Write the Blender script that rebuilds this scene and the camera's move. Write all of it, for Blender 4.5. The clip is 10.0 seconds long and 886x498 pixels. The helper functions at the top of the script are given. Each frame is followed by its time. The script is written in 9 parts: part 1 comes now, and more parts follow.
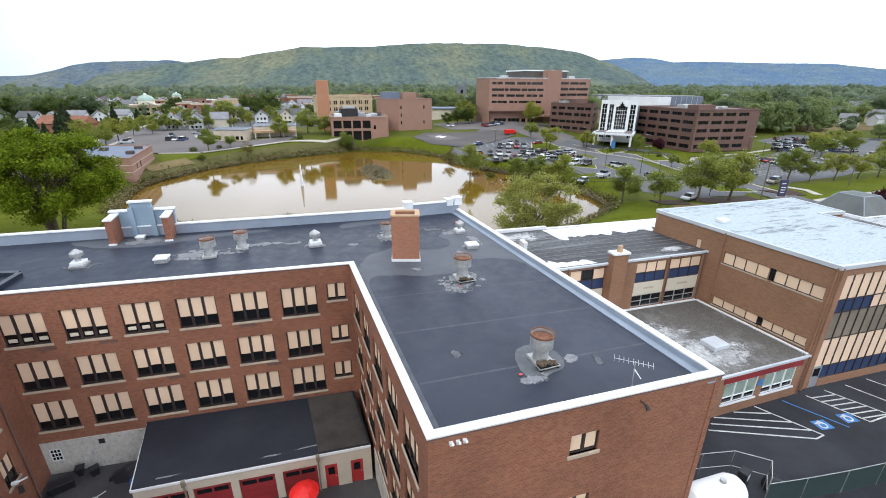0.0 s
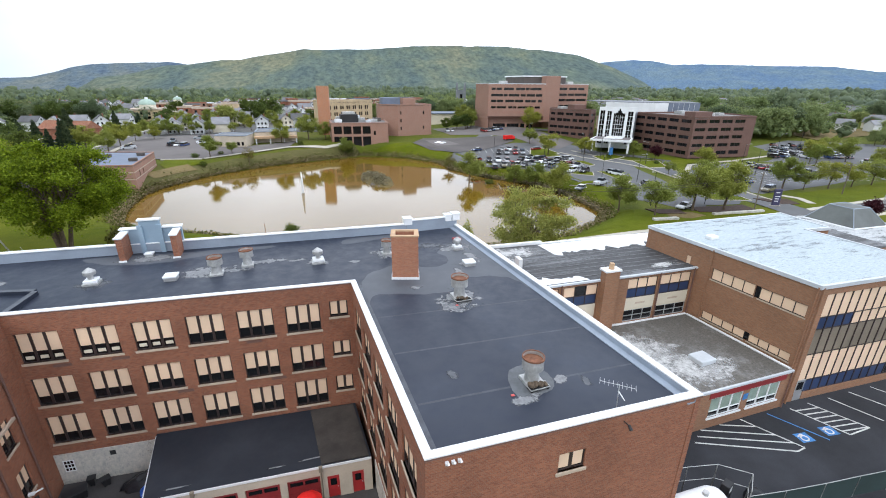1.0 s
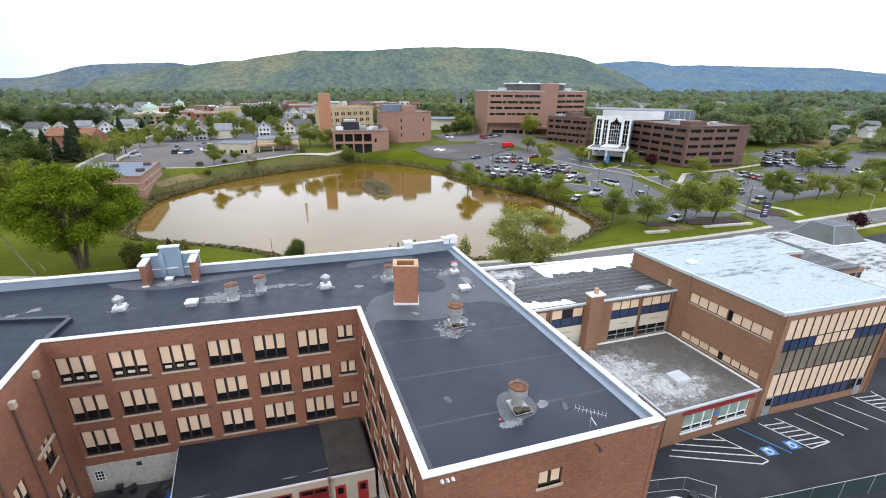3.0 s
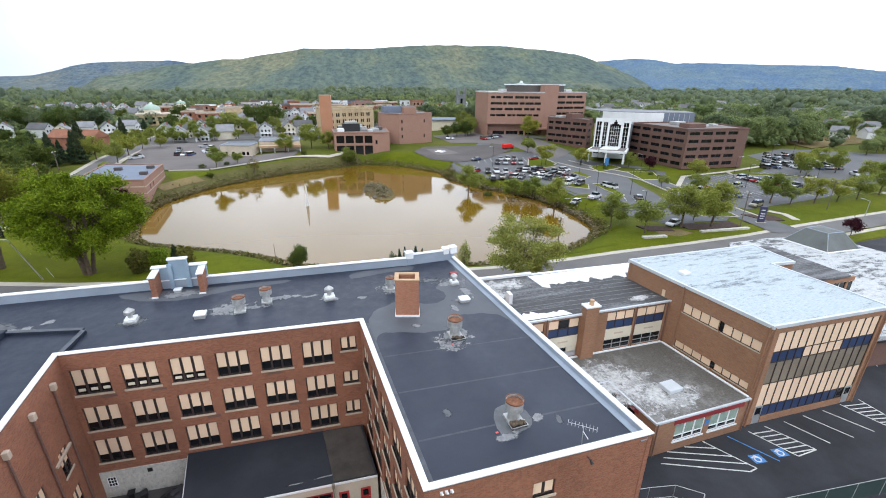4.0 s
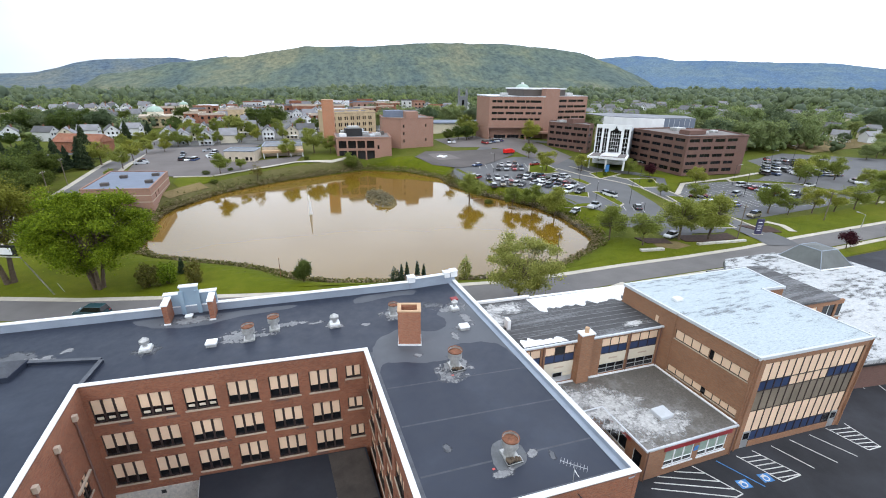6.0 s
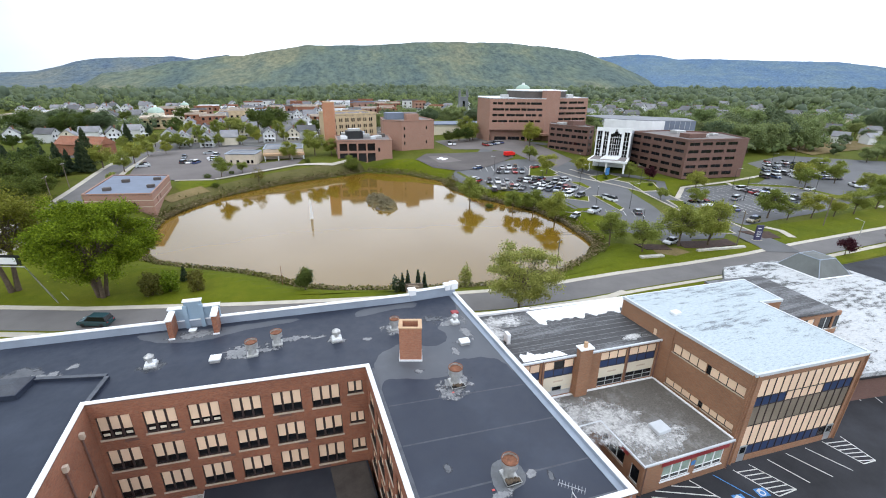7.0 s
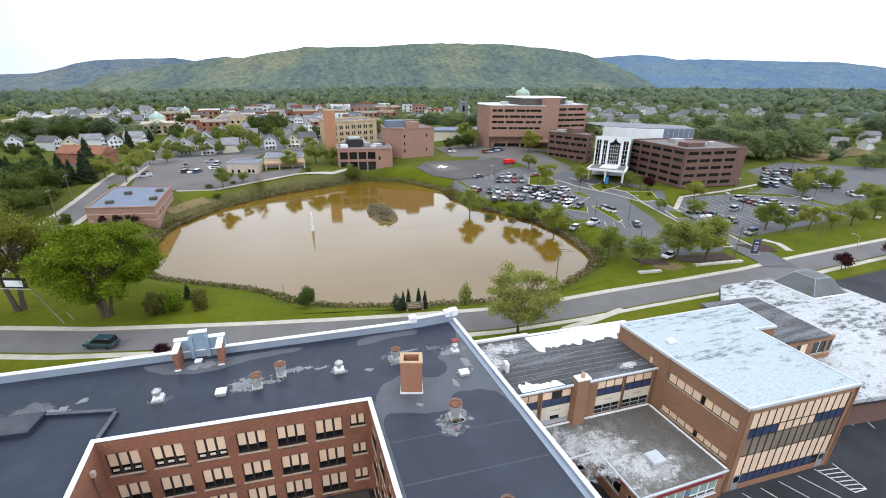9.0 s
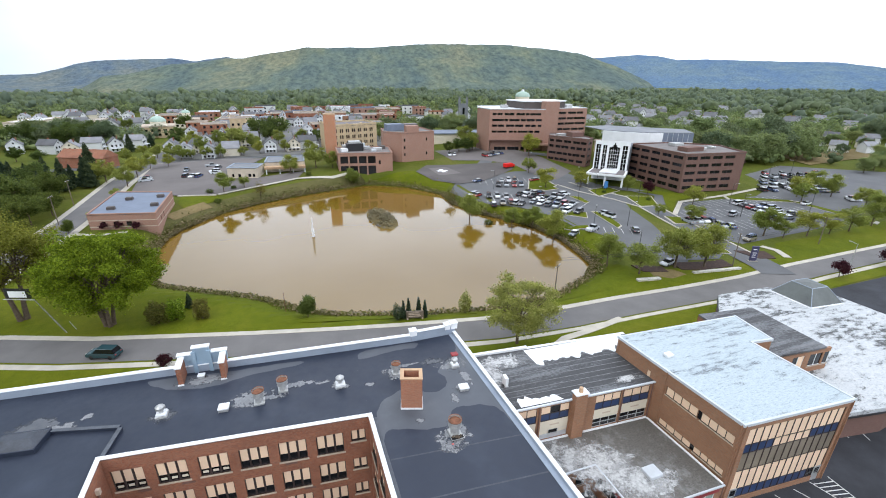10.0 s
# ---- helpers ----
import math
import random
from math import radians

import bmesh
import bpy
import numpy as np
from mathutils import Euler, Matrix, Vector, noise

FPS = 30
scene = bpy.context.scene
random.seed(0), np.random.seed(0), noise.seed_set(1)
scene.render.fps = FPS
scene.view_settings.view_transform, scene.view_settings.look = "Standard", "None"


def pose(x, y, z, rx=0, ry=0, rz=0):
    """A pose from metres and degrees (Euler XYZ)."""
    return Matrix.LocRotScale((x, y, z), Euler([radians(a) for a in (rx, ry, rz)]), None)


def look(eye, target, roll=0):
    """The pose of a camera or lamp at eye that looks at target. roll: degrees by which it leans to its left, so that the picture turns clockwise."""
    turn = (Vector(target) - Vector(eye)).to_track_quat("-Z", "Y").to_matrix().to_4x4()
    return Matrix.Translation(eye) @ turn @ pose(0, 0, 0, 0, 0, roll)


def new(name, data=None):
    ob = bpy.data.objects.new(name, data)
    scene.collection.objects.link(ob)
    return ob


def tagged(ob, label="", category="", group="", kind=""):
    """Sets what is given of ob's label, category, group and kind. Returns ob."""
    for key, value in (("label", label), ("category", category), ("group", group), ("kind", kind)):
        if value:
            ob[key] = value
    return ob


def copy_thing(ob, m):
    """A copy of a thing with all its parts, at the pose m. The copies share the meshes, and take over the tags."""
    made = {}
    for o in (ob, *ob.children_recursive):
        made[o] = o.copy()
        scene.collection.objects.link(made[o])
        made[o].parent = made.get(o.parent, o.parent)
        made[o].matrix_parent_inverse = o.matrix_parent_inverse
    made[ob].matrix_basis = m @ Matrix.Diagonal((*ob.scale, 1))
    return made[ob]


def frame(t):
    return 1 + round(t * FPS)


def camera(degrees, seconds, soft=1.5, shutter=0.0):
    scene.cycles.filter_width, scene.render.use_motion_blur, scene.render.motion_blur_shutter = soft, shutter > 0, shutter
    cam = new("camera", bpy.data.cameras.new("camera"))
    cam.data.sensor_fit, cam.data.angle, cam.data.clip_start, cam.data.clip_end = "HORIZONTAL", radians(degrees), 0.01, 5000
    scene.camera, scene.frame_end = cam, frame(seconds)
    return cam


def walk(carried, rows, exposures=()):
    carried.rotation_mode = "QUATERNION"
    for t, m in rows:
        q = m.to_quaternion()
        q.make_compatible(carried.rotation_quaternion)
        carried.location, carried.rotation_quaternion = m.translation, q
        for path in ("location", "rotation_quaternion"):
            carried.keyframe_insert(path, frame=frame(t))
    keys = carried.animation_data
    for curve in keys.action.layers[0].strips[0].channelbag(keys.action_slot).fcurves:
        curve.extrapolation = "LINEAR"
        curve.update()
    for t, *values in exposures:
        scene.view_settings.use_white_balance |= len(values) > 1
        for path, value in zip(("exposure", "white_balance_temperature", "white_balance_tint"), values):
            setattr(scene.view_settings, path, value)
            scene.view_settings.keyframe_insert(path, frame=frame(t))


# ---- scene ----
cam = camera(91.2, 10.0, soft=1.0)
PATH = [
    (0, (0.05, -0.466, 23.0), (0.708, 1.284, 22.291), 0.4),
    (0.5, (-0.029, -0.823, 23.861), (0.632, 0.928, 23.157), 0.5),
    (1, (-0.14, -1.278, 24.777), (0.521, 0.474, 24.075), 0.5),
    (1.5, (-0.254, -1.76, 25.65), (0.409, -0.008, 24.949), 0.6),
    (2, (-0.4, -2.336, 26.579), (0.262, -0.583, 25.879), 0.6),
    (2.5, (-0.576, -2.897, 27.407), (0.086, -1.145, 26.708), 0.6),
    (4, (-0.95, -4.008, 30.054), (-0.292, -2.258, 29.343), 0.6),
    (4.5, (-1.007, -4.225, 30.992), (-0.35, -2.475, 30.279), 0.7),
    (5, (-1.068, -4.361, 31.889), (-0.413, -2.613, 31.171), 0.7),
    (5.5, (-1.092, -4.382, 32.802), (-0.439, -2.634, 32.082), 0.7),
    (7, (-1.066, -4.2, 35.582), (-0.418, -2.454, 34.852), 0.7),
    (7.5, (-1.052, -4.096, 36.492), (-0.405, -2.35, 35.764), 0.7),
    (8, (-1.038, -4.021, 37.416), (-0.391, -2.275, 36.685), 0.7),
    (8.5, (-0.999, -3.964, 38.307), (-0.352, -2.217, 37.58), 0.7),
    (9, (-0.977, -3.892, 39.185), (-0.33, -2.146, 38.456), 0.6),
    (9.5, (-0.947, -3.857, 40.084), (-0.3, -2.109, 39.358), 0.6),
    (10, (-0.934, -3.791, 41.015), (-0.287, -2.045, 40.286), 0.6),
]
walk(cam, [(t, look(eye, target, roll)) for t, eye, target, roll in PATH])

# ---- sky and sun: bright overcast ----
world = bpy.data.worlds.new("overcast_sky")
scene.world = world
world.use_nodes = True
wt = world.node_tree
wt.nodes.clear()
w_out = wt.nodes.new("ShaderNodeOutputWorld")
w_bg = wt.nodes.new("ShaderNodeBackground")
w_sky = wt.nodes.new("ShaderNodeTexSky")
w_sky.sky_type = "NISHITA"
w_sky.sun_disc = False
w_sky.sun_elevation, w_sky.sun_rotation = radians(43), radians(240)
w_gain = wt.nodes.new("ShaderNodeMixRGB")
w_gain.blend_type = "MULTIPLY"
w_gain.inputs[0].default_value = 1.0
w_gain.inputs[2].default_value = (0.10, 0.10, 0.10, 1)
w_noise = wt.nodes.new("ShaderNodeTexNoise")
w_noise.inputs["Scale"].default_value = 2.2
w_noise.inputs["Detail"].default_value = 5
w_map = wt.nodes.new("ShaderNodeMapping")
w_map.inputs["Scale"].default_value = (1, 1, 3.5)
w_co = wt.nodes.new("ShaderNodeTexCoord")
w_ramp = wt.nodes.new("ShaderNodeValToRGB")
w_ramp.color_ramp.elements[0].position, w_ramp.color_ramp.elements[0].color = 0.36, (0.70, 0.70, 0.70, 1)
w_ramp.color_ramp.elements[1].position, w_ramp.color_ramp.elements[1].color = 0.60, (0.97, 0.97, 0.97, 1)
w_mix = wt.nodes.new("ShaderNodeMixRGB")
w_mix.inputs[2].default_value = (0.93, 1.0, 1.13, 1)
wt.links.new(w_co.outputs["Generated"], w_map.inputs["Vector"])
wt.links.new(w_map.outputs["Vector"], w_noise.inputs["Vector"])
wt.links.new(w_noise.outputs["Fac"], w_ramp.inputs["Fac"])
wt.links.new(w_sky.outputs["Color"], w_gain.inputs[1])
wt.links.new(w_ramp.outputs["Color"], w_mix.inputs["Fac"])
wt.links.new(w_gain.outputs["Color"], w_mix.inputs[1])
w_sep = wt.nodes.new("ShaderNodeSeparateXYZ")
w_dome = wt.nodes.new("ShaderNodeValToRGB")
w_dome.color_ramp.elements[0].position, w_dome.color_ramp.elements[0].color = 0.0, (0.96, 0.96, 0.96, 1)
w_dome.color_ramp.elements[1].position, w_dome.color_ramp.elements[1].color = 0.75, (1.05, 1.05, 1.05, 1)
w_lum = wt.nodes.new("ShaderNodeMixRGB")
w_lum.blend_type = "MULTIPLY"
w_lum.inputs[0].default_value = 1.0
wt.links.new(w_co.outputs["Generated"], w_sep.inputs["Vector"])
wt.links.new(w_sep.outputs["Z"], w_dome.inputs["Fac"])
w_west = wt.nodes.new("ShaderNodeMath")
w_west.operation = "MULTIPLY"
w_west.inputs[1].default_value = -1.0
w_thin = wt.nodes.new("ShaderNodeValToRGB")
w_thin.color_ramp.elements[0].position, w_thin.color_ramp.elements[0].color = 0.05, (0, 0, 0, 1)
w_thin.color_ramp.elements[1].position, w_thin.color_ramp.elements[1].color = 0.52, (0.88, 0.88, 0.88, 1)
w_blue = wt.nodes.new("ShaderNodeMixRGB")
w_blue.inputs[2].default_value = (0.20, 0.27, 0.33, 1)
wt.links.new(w_sep.outputs["X"], w_west.inputs[0])
wt.links.new(w_west.outputs["Value"], w_thin.inputs["Fac"])
wt.links.new(w_thin.outputs["Color"], w_blue.inputs[0])
wt.links.new(w_mix.outputs["Color"], w_blue.inputs[1])
wt.links.new(w_blue.outputs["Color"], w_lum.inputs[1])
wt.links.new(w_dome.outputs["Color"], w_lum.inputs[2])
wt.links.new(w_lum.outputs["Color"], w_bg.inputs["Color"])
wt.links.new(w_bg.outputs["Background"], w_out.inputs["Surface"])
w_bg.inputs["Strength"].default_value = 1.80

sun = new("sun", bpy.data.lights.new("sun", "SUN"))
sun.data.energy, sun.data.angle, sun.data.color = 1.15, radians(24), (1.0, 0.96, 0.91)
sun.matrix_world = look((-115, -66, 125), (0, 0, 0))
scene.view_settings.exposure = 0.21

# ---- materials ----
def node_mat(name):
    m = bpy.data.materials.new(name)
    m.use_nodes = True
    nt = m.node_tree
    return m, nt, nt.nodes["Principled BSDF"]


def noise_node(nt, vec, scale, detail=4.0, rough=0.6):
    n = nt.nodes.new("ShaderNodeTexNoise")
    n.inputs["Scale"].default_value = scale
    n.inputs["Detail"].default_value = detail
    n.inputs["Roughness"].default_value = rough
    nt.links.new(vec, n.inputs["Vector"])
    return n.outputs["Fac"]


def ramp(nt, fac, stops):
    r = nt.nodes.new("ShaderNodeValToRGB")
    e = r.color_ramp.elements
    while len(e) < len(stops):
        e.new(0.5)
    for el, (pos, col) in zip(e, stops):
        el.position = pos
        el.color = (*col, 1) if len(col) == 3 else col
    nt.links.new(fac, r.inputs["Fac"])
    return r.outputs["Color"]


def mixc(nt, fac, a, b, mode="MIX"):
    m = nt.nodes.new("ShaderNodeMixRGB")
    m.blend_type = mode
    for sock, v in ((m.inputs[0], fac), (m.inputs[1], a), (m.inputs[2], b)):
        if isinstance(v, (int, float)):
            sock.default_value = v
        elif isinstance(v, tuple):
            sock.default_value = (*v, 1)
        else:
            nt.links.new(v, sock)
    return m.outputs["Color"]


def bumped(nt, bsdf, height, strength, dist=0.02):
    b = nt.nodes.new("ShaderNodeBump")
    b.inputs["Strength"].default_value = strength
    b.inputs["Distance"].default_value = dist
    nt.links.new(height, b.inputs["Height"])
    nt.links.new(b.outputs["Normal"], bsdf.inputs["Normal"])


def position(nt, scale=(1, 1, 1)):
    g = nt.nodes.new("ShaderNodeNewGeometry")
    if scale == (1, 1, 1):
        return g.outputs["Position"]
    m = nt.nodes.new("ShaderNodeMapping")
    m.inputs["Scale"].default_value = scale
    nt.links.new(g.outputs["Position"], m.inputs["Vector"])
    return m.outputs["Vector"]


def plain(name, col, rough=0.7, metal=0.0, var=0.18, big=0.35, fine=9.0, bump=0.15, spread=0.0, stretch=(1, 1, 1)):
    """A surface of one colour with stains (big) and grain (fine); spread: how far single objects differ."""
    m, nt, b = node_mat(name)
    vec = position(nt, stretch)
    n1, n2 = noise_node(nt, vec, big, 5), noise_node(nt, vec, fine, 3)
    lo, hi = tuple(c * (1 - var) for c in col), tuple(min(1, c * (1 + var)) for c in col)
    c1 = ramp(nt, n1, [(0.3, lo), (0.7, hi)])
    g = ramp(nt, n2, [(0.25, (1 - var * 0.8,) * 3), (0.75, (1, 1, 1))])
    c = mixc(nt, 1.0, c1, g, "MULTIPLY")
    if spread:
        info = nt.nodes.new("ShaderNodeObjectInfo")
        c = mixc(nt, 1.0, c, ramp(nt, info.outputs["Random"], [(0.0, (1 - spread,) * 3), (1.0, (1, 1, 1))]), "MULTIPLY")
    nt.links.new(c, b.inputs["Base Color"])
    b.inputs["Roughness"].default_value = rough
    b.inputs["Metallic"].default_value = metal
    if bump:
        bumped(nt, b, n2, bump, 0.02)
    return m


def brick(name, c1, c2, mortar, stain=0.25):
    """Running-bond brickwork at real size, on coordinates in metres along the wall."""
    m, nt, b = node_mat(name)
    uv = nt.nodes.new("ShaderNodeUVMap")
    t = nt.nodes.new("ShaderNodeTexBrick")
    t.inputs["Color1"].default_value = (*c1, 1)
    t.inputs["Color2"].default_value = (*c2, 1)
    t.inputs["Mortar"].default_value = (*mortar, 1)
    t.inputs["Scale"].default_value = 1.0
    t.inputs["Mortar Size"].default_value = 0.006
    t.inputs["Mortar Smooth"].default_value = 0.3
    t.inputs["Brick Width"].default_value = 0.215
    t.inputs["Row Height"].default_value = 0.075
    nt.links.new(uv.outputs["UV"], t.inputs["Vector"])
    vec = position(nt)
    uvs = nt.nodes.new("ShaderNodeMapping")
    uvs.inputs["Scale"].default_value = (1.6, 9.0, 1)
    nt.links.new(uv.outputs["UV"], uvs.inputs["Vector"])
    big, mid = noise_node(nt, vec, 0.22, 5), noise_node(nt, uvs.outputs["Vector"], 1.0, 6, 0.75)
    c = mixc(nt, 1.0, t.outputs["Color"], ramp(nt, big, [(0.3, (1 - stain,) * 3), (0.7, (1.0, 1.0, 1.0))]), "MULTIPLY")
    c = mixc(nt, 1.0, c, ramp(nt, mid, [(0.32, (0.85, 0.83, 0.82)), (0.66, (1.10, 1.09, 1.08))]), "MULTIPLY")
    nt.links.new(c, b.inputs["Base Color"])
    b.inputs["Roughness"].default_value = 0.88
    bumped(nt, b, t.outputs["Fac"], -0.35, 0.008)
    return m


def membrane(name, dark, light, sheen=0.52):
    """Rubber roofing: sheets with dried puddle rings, dust and overlapping seams."""
    m, nt, b = node_mat(name)
    vec = position(nt)
    big, mid, fine = noise_node(nt, vec, 0.14, 6, 0.62), noise_node(nt, vec, 0.9, 6, 0.7), noise_node(nt, vec, 14, 3)
    c = ramp(nt, big, [(0.34, dark), (0.52, tuple(0.75 * d + 0.25 * l for d, l in zip(dark, light))), (0.72, light)])
    c = mixc(nt, 1.0, c, ramp(nt, mid, [(0.3, (0.86, 0.86, 0.87)), (0.62, (1.0, 1.0, 1.0)), (0.78, (1.22, 1.2, 1.17))]), "MULTIPLY")
    nt.links.new(c, b.inputs["Base Color"])
    rr = ramp(nt, mid, [(0.3, (sheen - 0.08,) * 3), (0.7, (sheen + 0.16,) * 3)])
    nt.links.new(rr, b.inputs["Roughness"])
    b.inputs["Specular IOR Level"].default_value = 0.38
    bumped(nt, b, fine, 0.12, 0.01)
    return m


def flaking(name, coat, under, amount=0.5, scale=0.8, stretch=(1, 1, 1), grain=0.66):
    """A pale roof coating that has flaked off its dark felt in patches."""
    m, nt, b = node_mat(name)
    vec = position(nt, stretch)
    a, fine = noise_node(nt, vec, scale, 8, 0.72), noise_node(nt, vec, 6, 5, 0.7)
    wide = noise_node(nt, vec, scale * 0.22, 3)
    a = mixc(nt, 0.4, a, wide)
    a = mixc(nt, 0.22, a, noise_node(nt, position(nt), scale * 9, 4, 0.7))
    mask = ramp(nt, a, [(amount - 0.03, (0, 0, 0)), (amount + 0.03, (1, 1, 1))])
    coat2 = mixc(nt, 1.0, coat, ramp(nt, fine, [(0.3, (0.8, 0.82, 0.84)), (0.6, (1, 1, 1))]), "MULTIPLY")
    mid = noise_node(nt, vec, scale * 4, 7, 0.75)
    coat2 = mixc(nt, 1.0, coat2, ramp(nt, mid, [(0.36, (grain, grain + 0.03, grain + 0.07)), (0.46, (0.92, 0.93, 0.94)), (0.6, (1.08, 1.07, 1.06))]), "MULTIPLY")
    und2 = mixc(nt, 1.0, under, ramp(nt, fine, [(0.3, (0.6, 0.6, 0.6)), (0.7, (1.4, 1.4, 1.4))]), "MULTIPLY")
    nt.links.new(mixc(nt, mask, coat2, und2), b.inputs["Base Color"])
    b.inputs["Roughness"].default_value = 0.7
    bumped(nt, b, a, 0.2, 0.03)
    return m


def ragged(name, dark, light, scale, soft=0.025):
    """Dried silt: a stain that breaks up into flecks towards its rim."""
    m, nt, b = node_mat(name)
    vec = position(nt)
    co = nt.nodes.new("ShaderNodeTexCoord")
    mp = nt.nodes.new("ShaderNodeMapping")
    mp.inputs["Location"].default_value = (-1.0, -1.0, 0)
    mp.inputs["Scale"].default_value = (2.0, 2.0, 0.0)
    nt.links.new(co.outputs["Generated"], mp.inputs["Vector"])
    ln = nt.nodes.new("ShaderNodeVectorMath")
    ln.operation = "LENGTH"
    nt.links.new(mp.outputs["Vector"], ln.inputs[0])
    n1, n2 = noise_node(nt, vec, scale, 8, 0.66), noise_node(nt, vec, scale * 4, 5, 0.7)
    ad = nt.nodes.new("ShaderNodeMath")
    ad.operation = "MULTIPLY_ADD"
    ad.inputs[1].default_value = -0.30
    nt.links.new(ln.outputs["Value"], ad.inputs[0])
    nt.links.new(n1, ad.inputs[2])
    mask = ramp(nt, ad.outputs["Value"], [(0.305 - soft, (0, 0, 0)), (0.305 + soft, (1, 1, 1))])
    nt.links.new(ramp(nt, n2, [(0.3, dark), (0.7, light)]), b.inputs["Base Color"])
    b.inputs["Roughness"].default_value = 0.75
    tr = nt.nodes.new("ShaderNodeBsdfTransparent")
    mx = nt.nodes.new("ShaderNodeMixShader")
    nt.links.new(mask, mx.inputs[0])
    nt.links.new(tr.outputs["BSDF"], mx.inputs[1])
    nt.links.new(b.outputs["BSDF"], mx.inputs[2])
    nt.links.new(mx.outputs["Shader"], nt.nodes["Material Output"].inputs["Surface"])
    return m


def leafy(name, dark, mid, light, rough=0.55):
    m, nt, b = node_mat(name)
    g = nt.nodes.new("ShaderNodeNewGeometry")
    info = nt.nodes.new("ShaderNodeObjectInfo")
    c = ramp(nt, g.outputs["Random Per Island"], [(0.0, dark), (0.5, mid), (1.0, light)])
    c = mixc(nt, 1.0, c, ramp(nt, info.outputs["Random"], [(0.0, (0.78, 0.84, 0.8)), (0.5, (1, 1, 1)), (1.0, (1.16, 1.06, 0.85))]), "MULTIPLY")
    nt.links.new(c, b.inputs["Base Color"])
    b.inputs["Roughness"].default_value = rough
    b.inputs["Specular IOR Level"].default_value = 0.08
    tr = nt.nodes.new("ShaderNodeBsdfTranslucent")
    nt.links.new(c, tr.inputs["Color"])
    mx = nt.nodes.new("ShaderNodeMixShader")
    mx.inputs[0].default_value = 0.42
    nt.links.new(b.outputs["BSDF"], mx.inputs[1])
    nt.links.new(tr.outputs["BSDF"], mx.inputs[2])
    nt.links.new(mx.outputs["Shader"], nt.nodes["Material Output"].inputs["Surface"])
    return m


def grassy(name, a, b_, c_):
    m, nt, b = node_mat(name)
    vec = position(nt)
    big, mid, fine = noise_node(nt, vec, 0.035, 6, 0.65), noise_node(nt, vec, 0.6, 6, 0.7), noise_node(nt, vec, 9, 4, 0.7)
    c = ramp(nt, big, [(0.32, a), (0.5, b_), (0.7, c_)])
    c = mixc(nt, 1.0, c, ramp(nt, mid, [(0.3, (0.8, 0.85, 0.75)), (0.7, (1.12, 1.08, 1.0))]), "MULTIPLY")
    c = mixc(nt, 1.0, c, ramp(nt, fine, [(0.3, (0.72, 0.75, 0.7)), (0.7, (1.15, 1.12, 1.05))]), "MULTIPLY")
    nt.links.new(c, b.inputs["Base Color"])
    b.inputs["Roughness"].default_value = 0.9
    b.inputs["Specular IOR Level"].default_value = 0.08
    bumped(nt, b, fine, 0.6, 0.06)
    return m


def glass(name, tint=(0.02, 0.025, 0.03), rough=0.08):
    """Window glass before a dark room."""
    m, nt, b = node_mat(name)
    b.inputs["Base Color"].default_value = (*tint, 1)
    b.inputs["Roughness"].default_value = rough
    b.inputs["Specular IOR Level"].default_value = 0.4
    return m


def car_paint():
    """One enamel whose colour is drawn for each car."""
    m, nt, b = node_mat("car_enamel")
    info = nt.nodes.new("ShaderNodeObjectInfo")
    r = nt.nodes.new("ShaderNodeValToRGB")
    r.color_ramp.interpolation = "CONSTANT"
    stops = [(0.0, (0.75, 0.76, 0.78)), (0.2, (0.03, 0.03, 0.035)), (0.4, (0.32, 0.34, 0.36)), (0.58, (0.04, 0.07, 0.16)),
             (0.68, (0.5, 0.52, 0.54)), (0.8, (0.28, 0.02, 0.02)), (0.87, (0.12, 0.14, 0.16)), (0.95, (0.22, 0.19, 0.14))]
    e = r.color_ramp.elements
    while len(e) < len(stops):
        e.new(0.5)
    for el, (pos, col) in zip(e, stops):
        el.position, el.color = pos, (*col, 1)
    nt.links.new(info.outputs["Random"], r.inputs["Fac"])
    nt.links.new(r.outputs["Color"], b.inputs["Base Color"])
    b.inputs["Roughness"].default_value = 0.25
    b.inputs["Coat Weight"].default_value = 0.6
    return m


def pond_water():
    m, nt, b = node_mat("pond_water")
    vec = position(nt)
    big, rip = noise_node(nt, vec, 0.02, 4), noise_node(nt, position(nt, (1, 2.2, 1)), 1.1, 4, 0.55)
    nt.links.new(ramp(nt, big, [(0.3, (0.150, 0.084, 0.008)), (0.7, (0.178, 0.106, 0.016))]), b.inputs["Base Color"])
    b.inputs["Roughness"].default_value = 0.06
    b.inputs["IOR"].default_value = 1.62
    bumped(nt, b, rip, 0.022, 0.05)
    return m


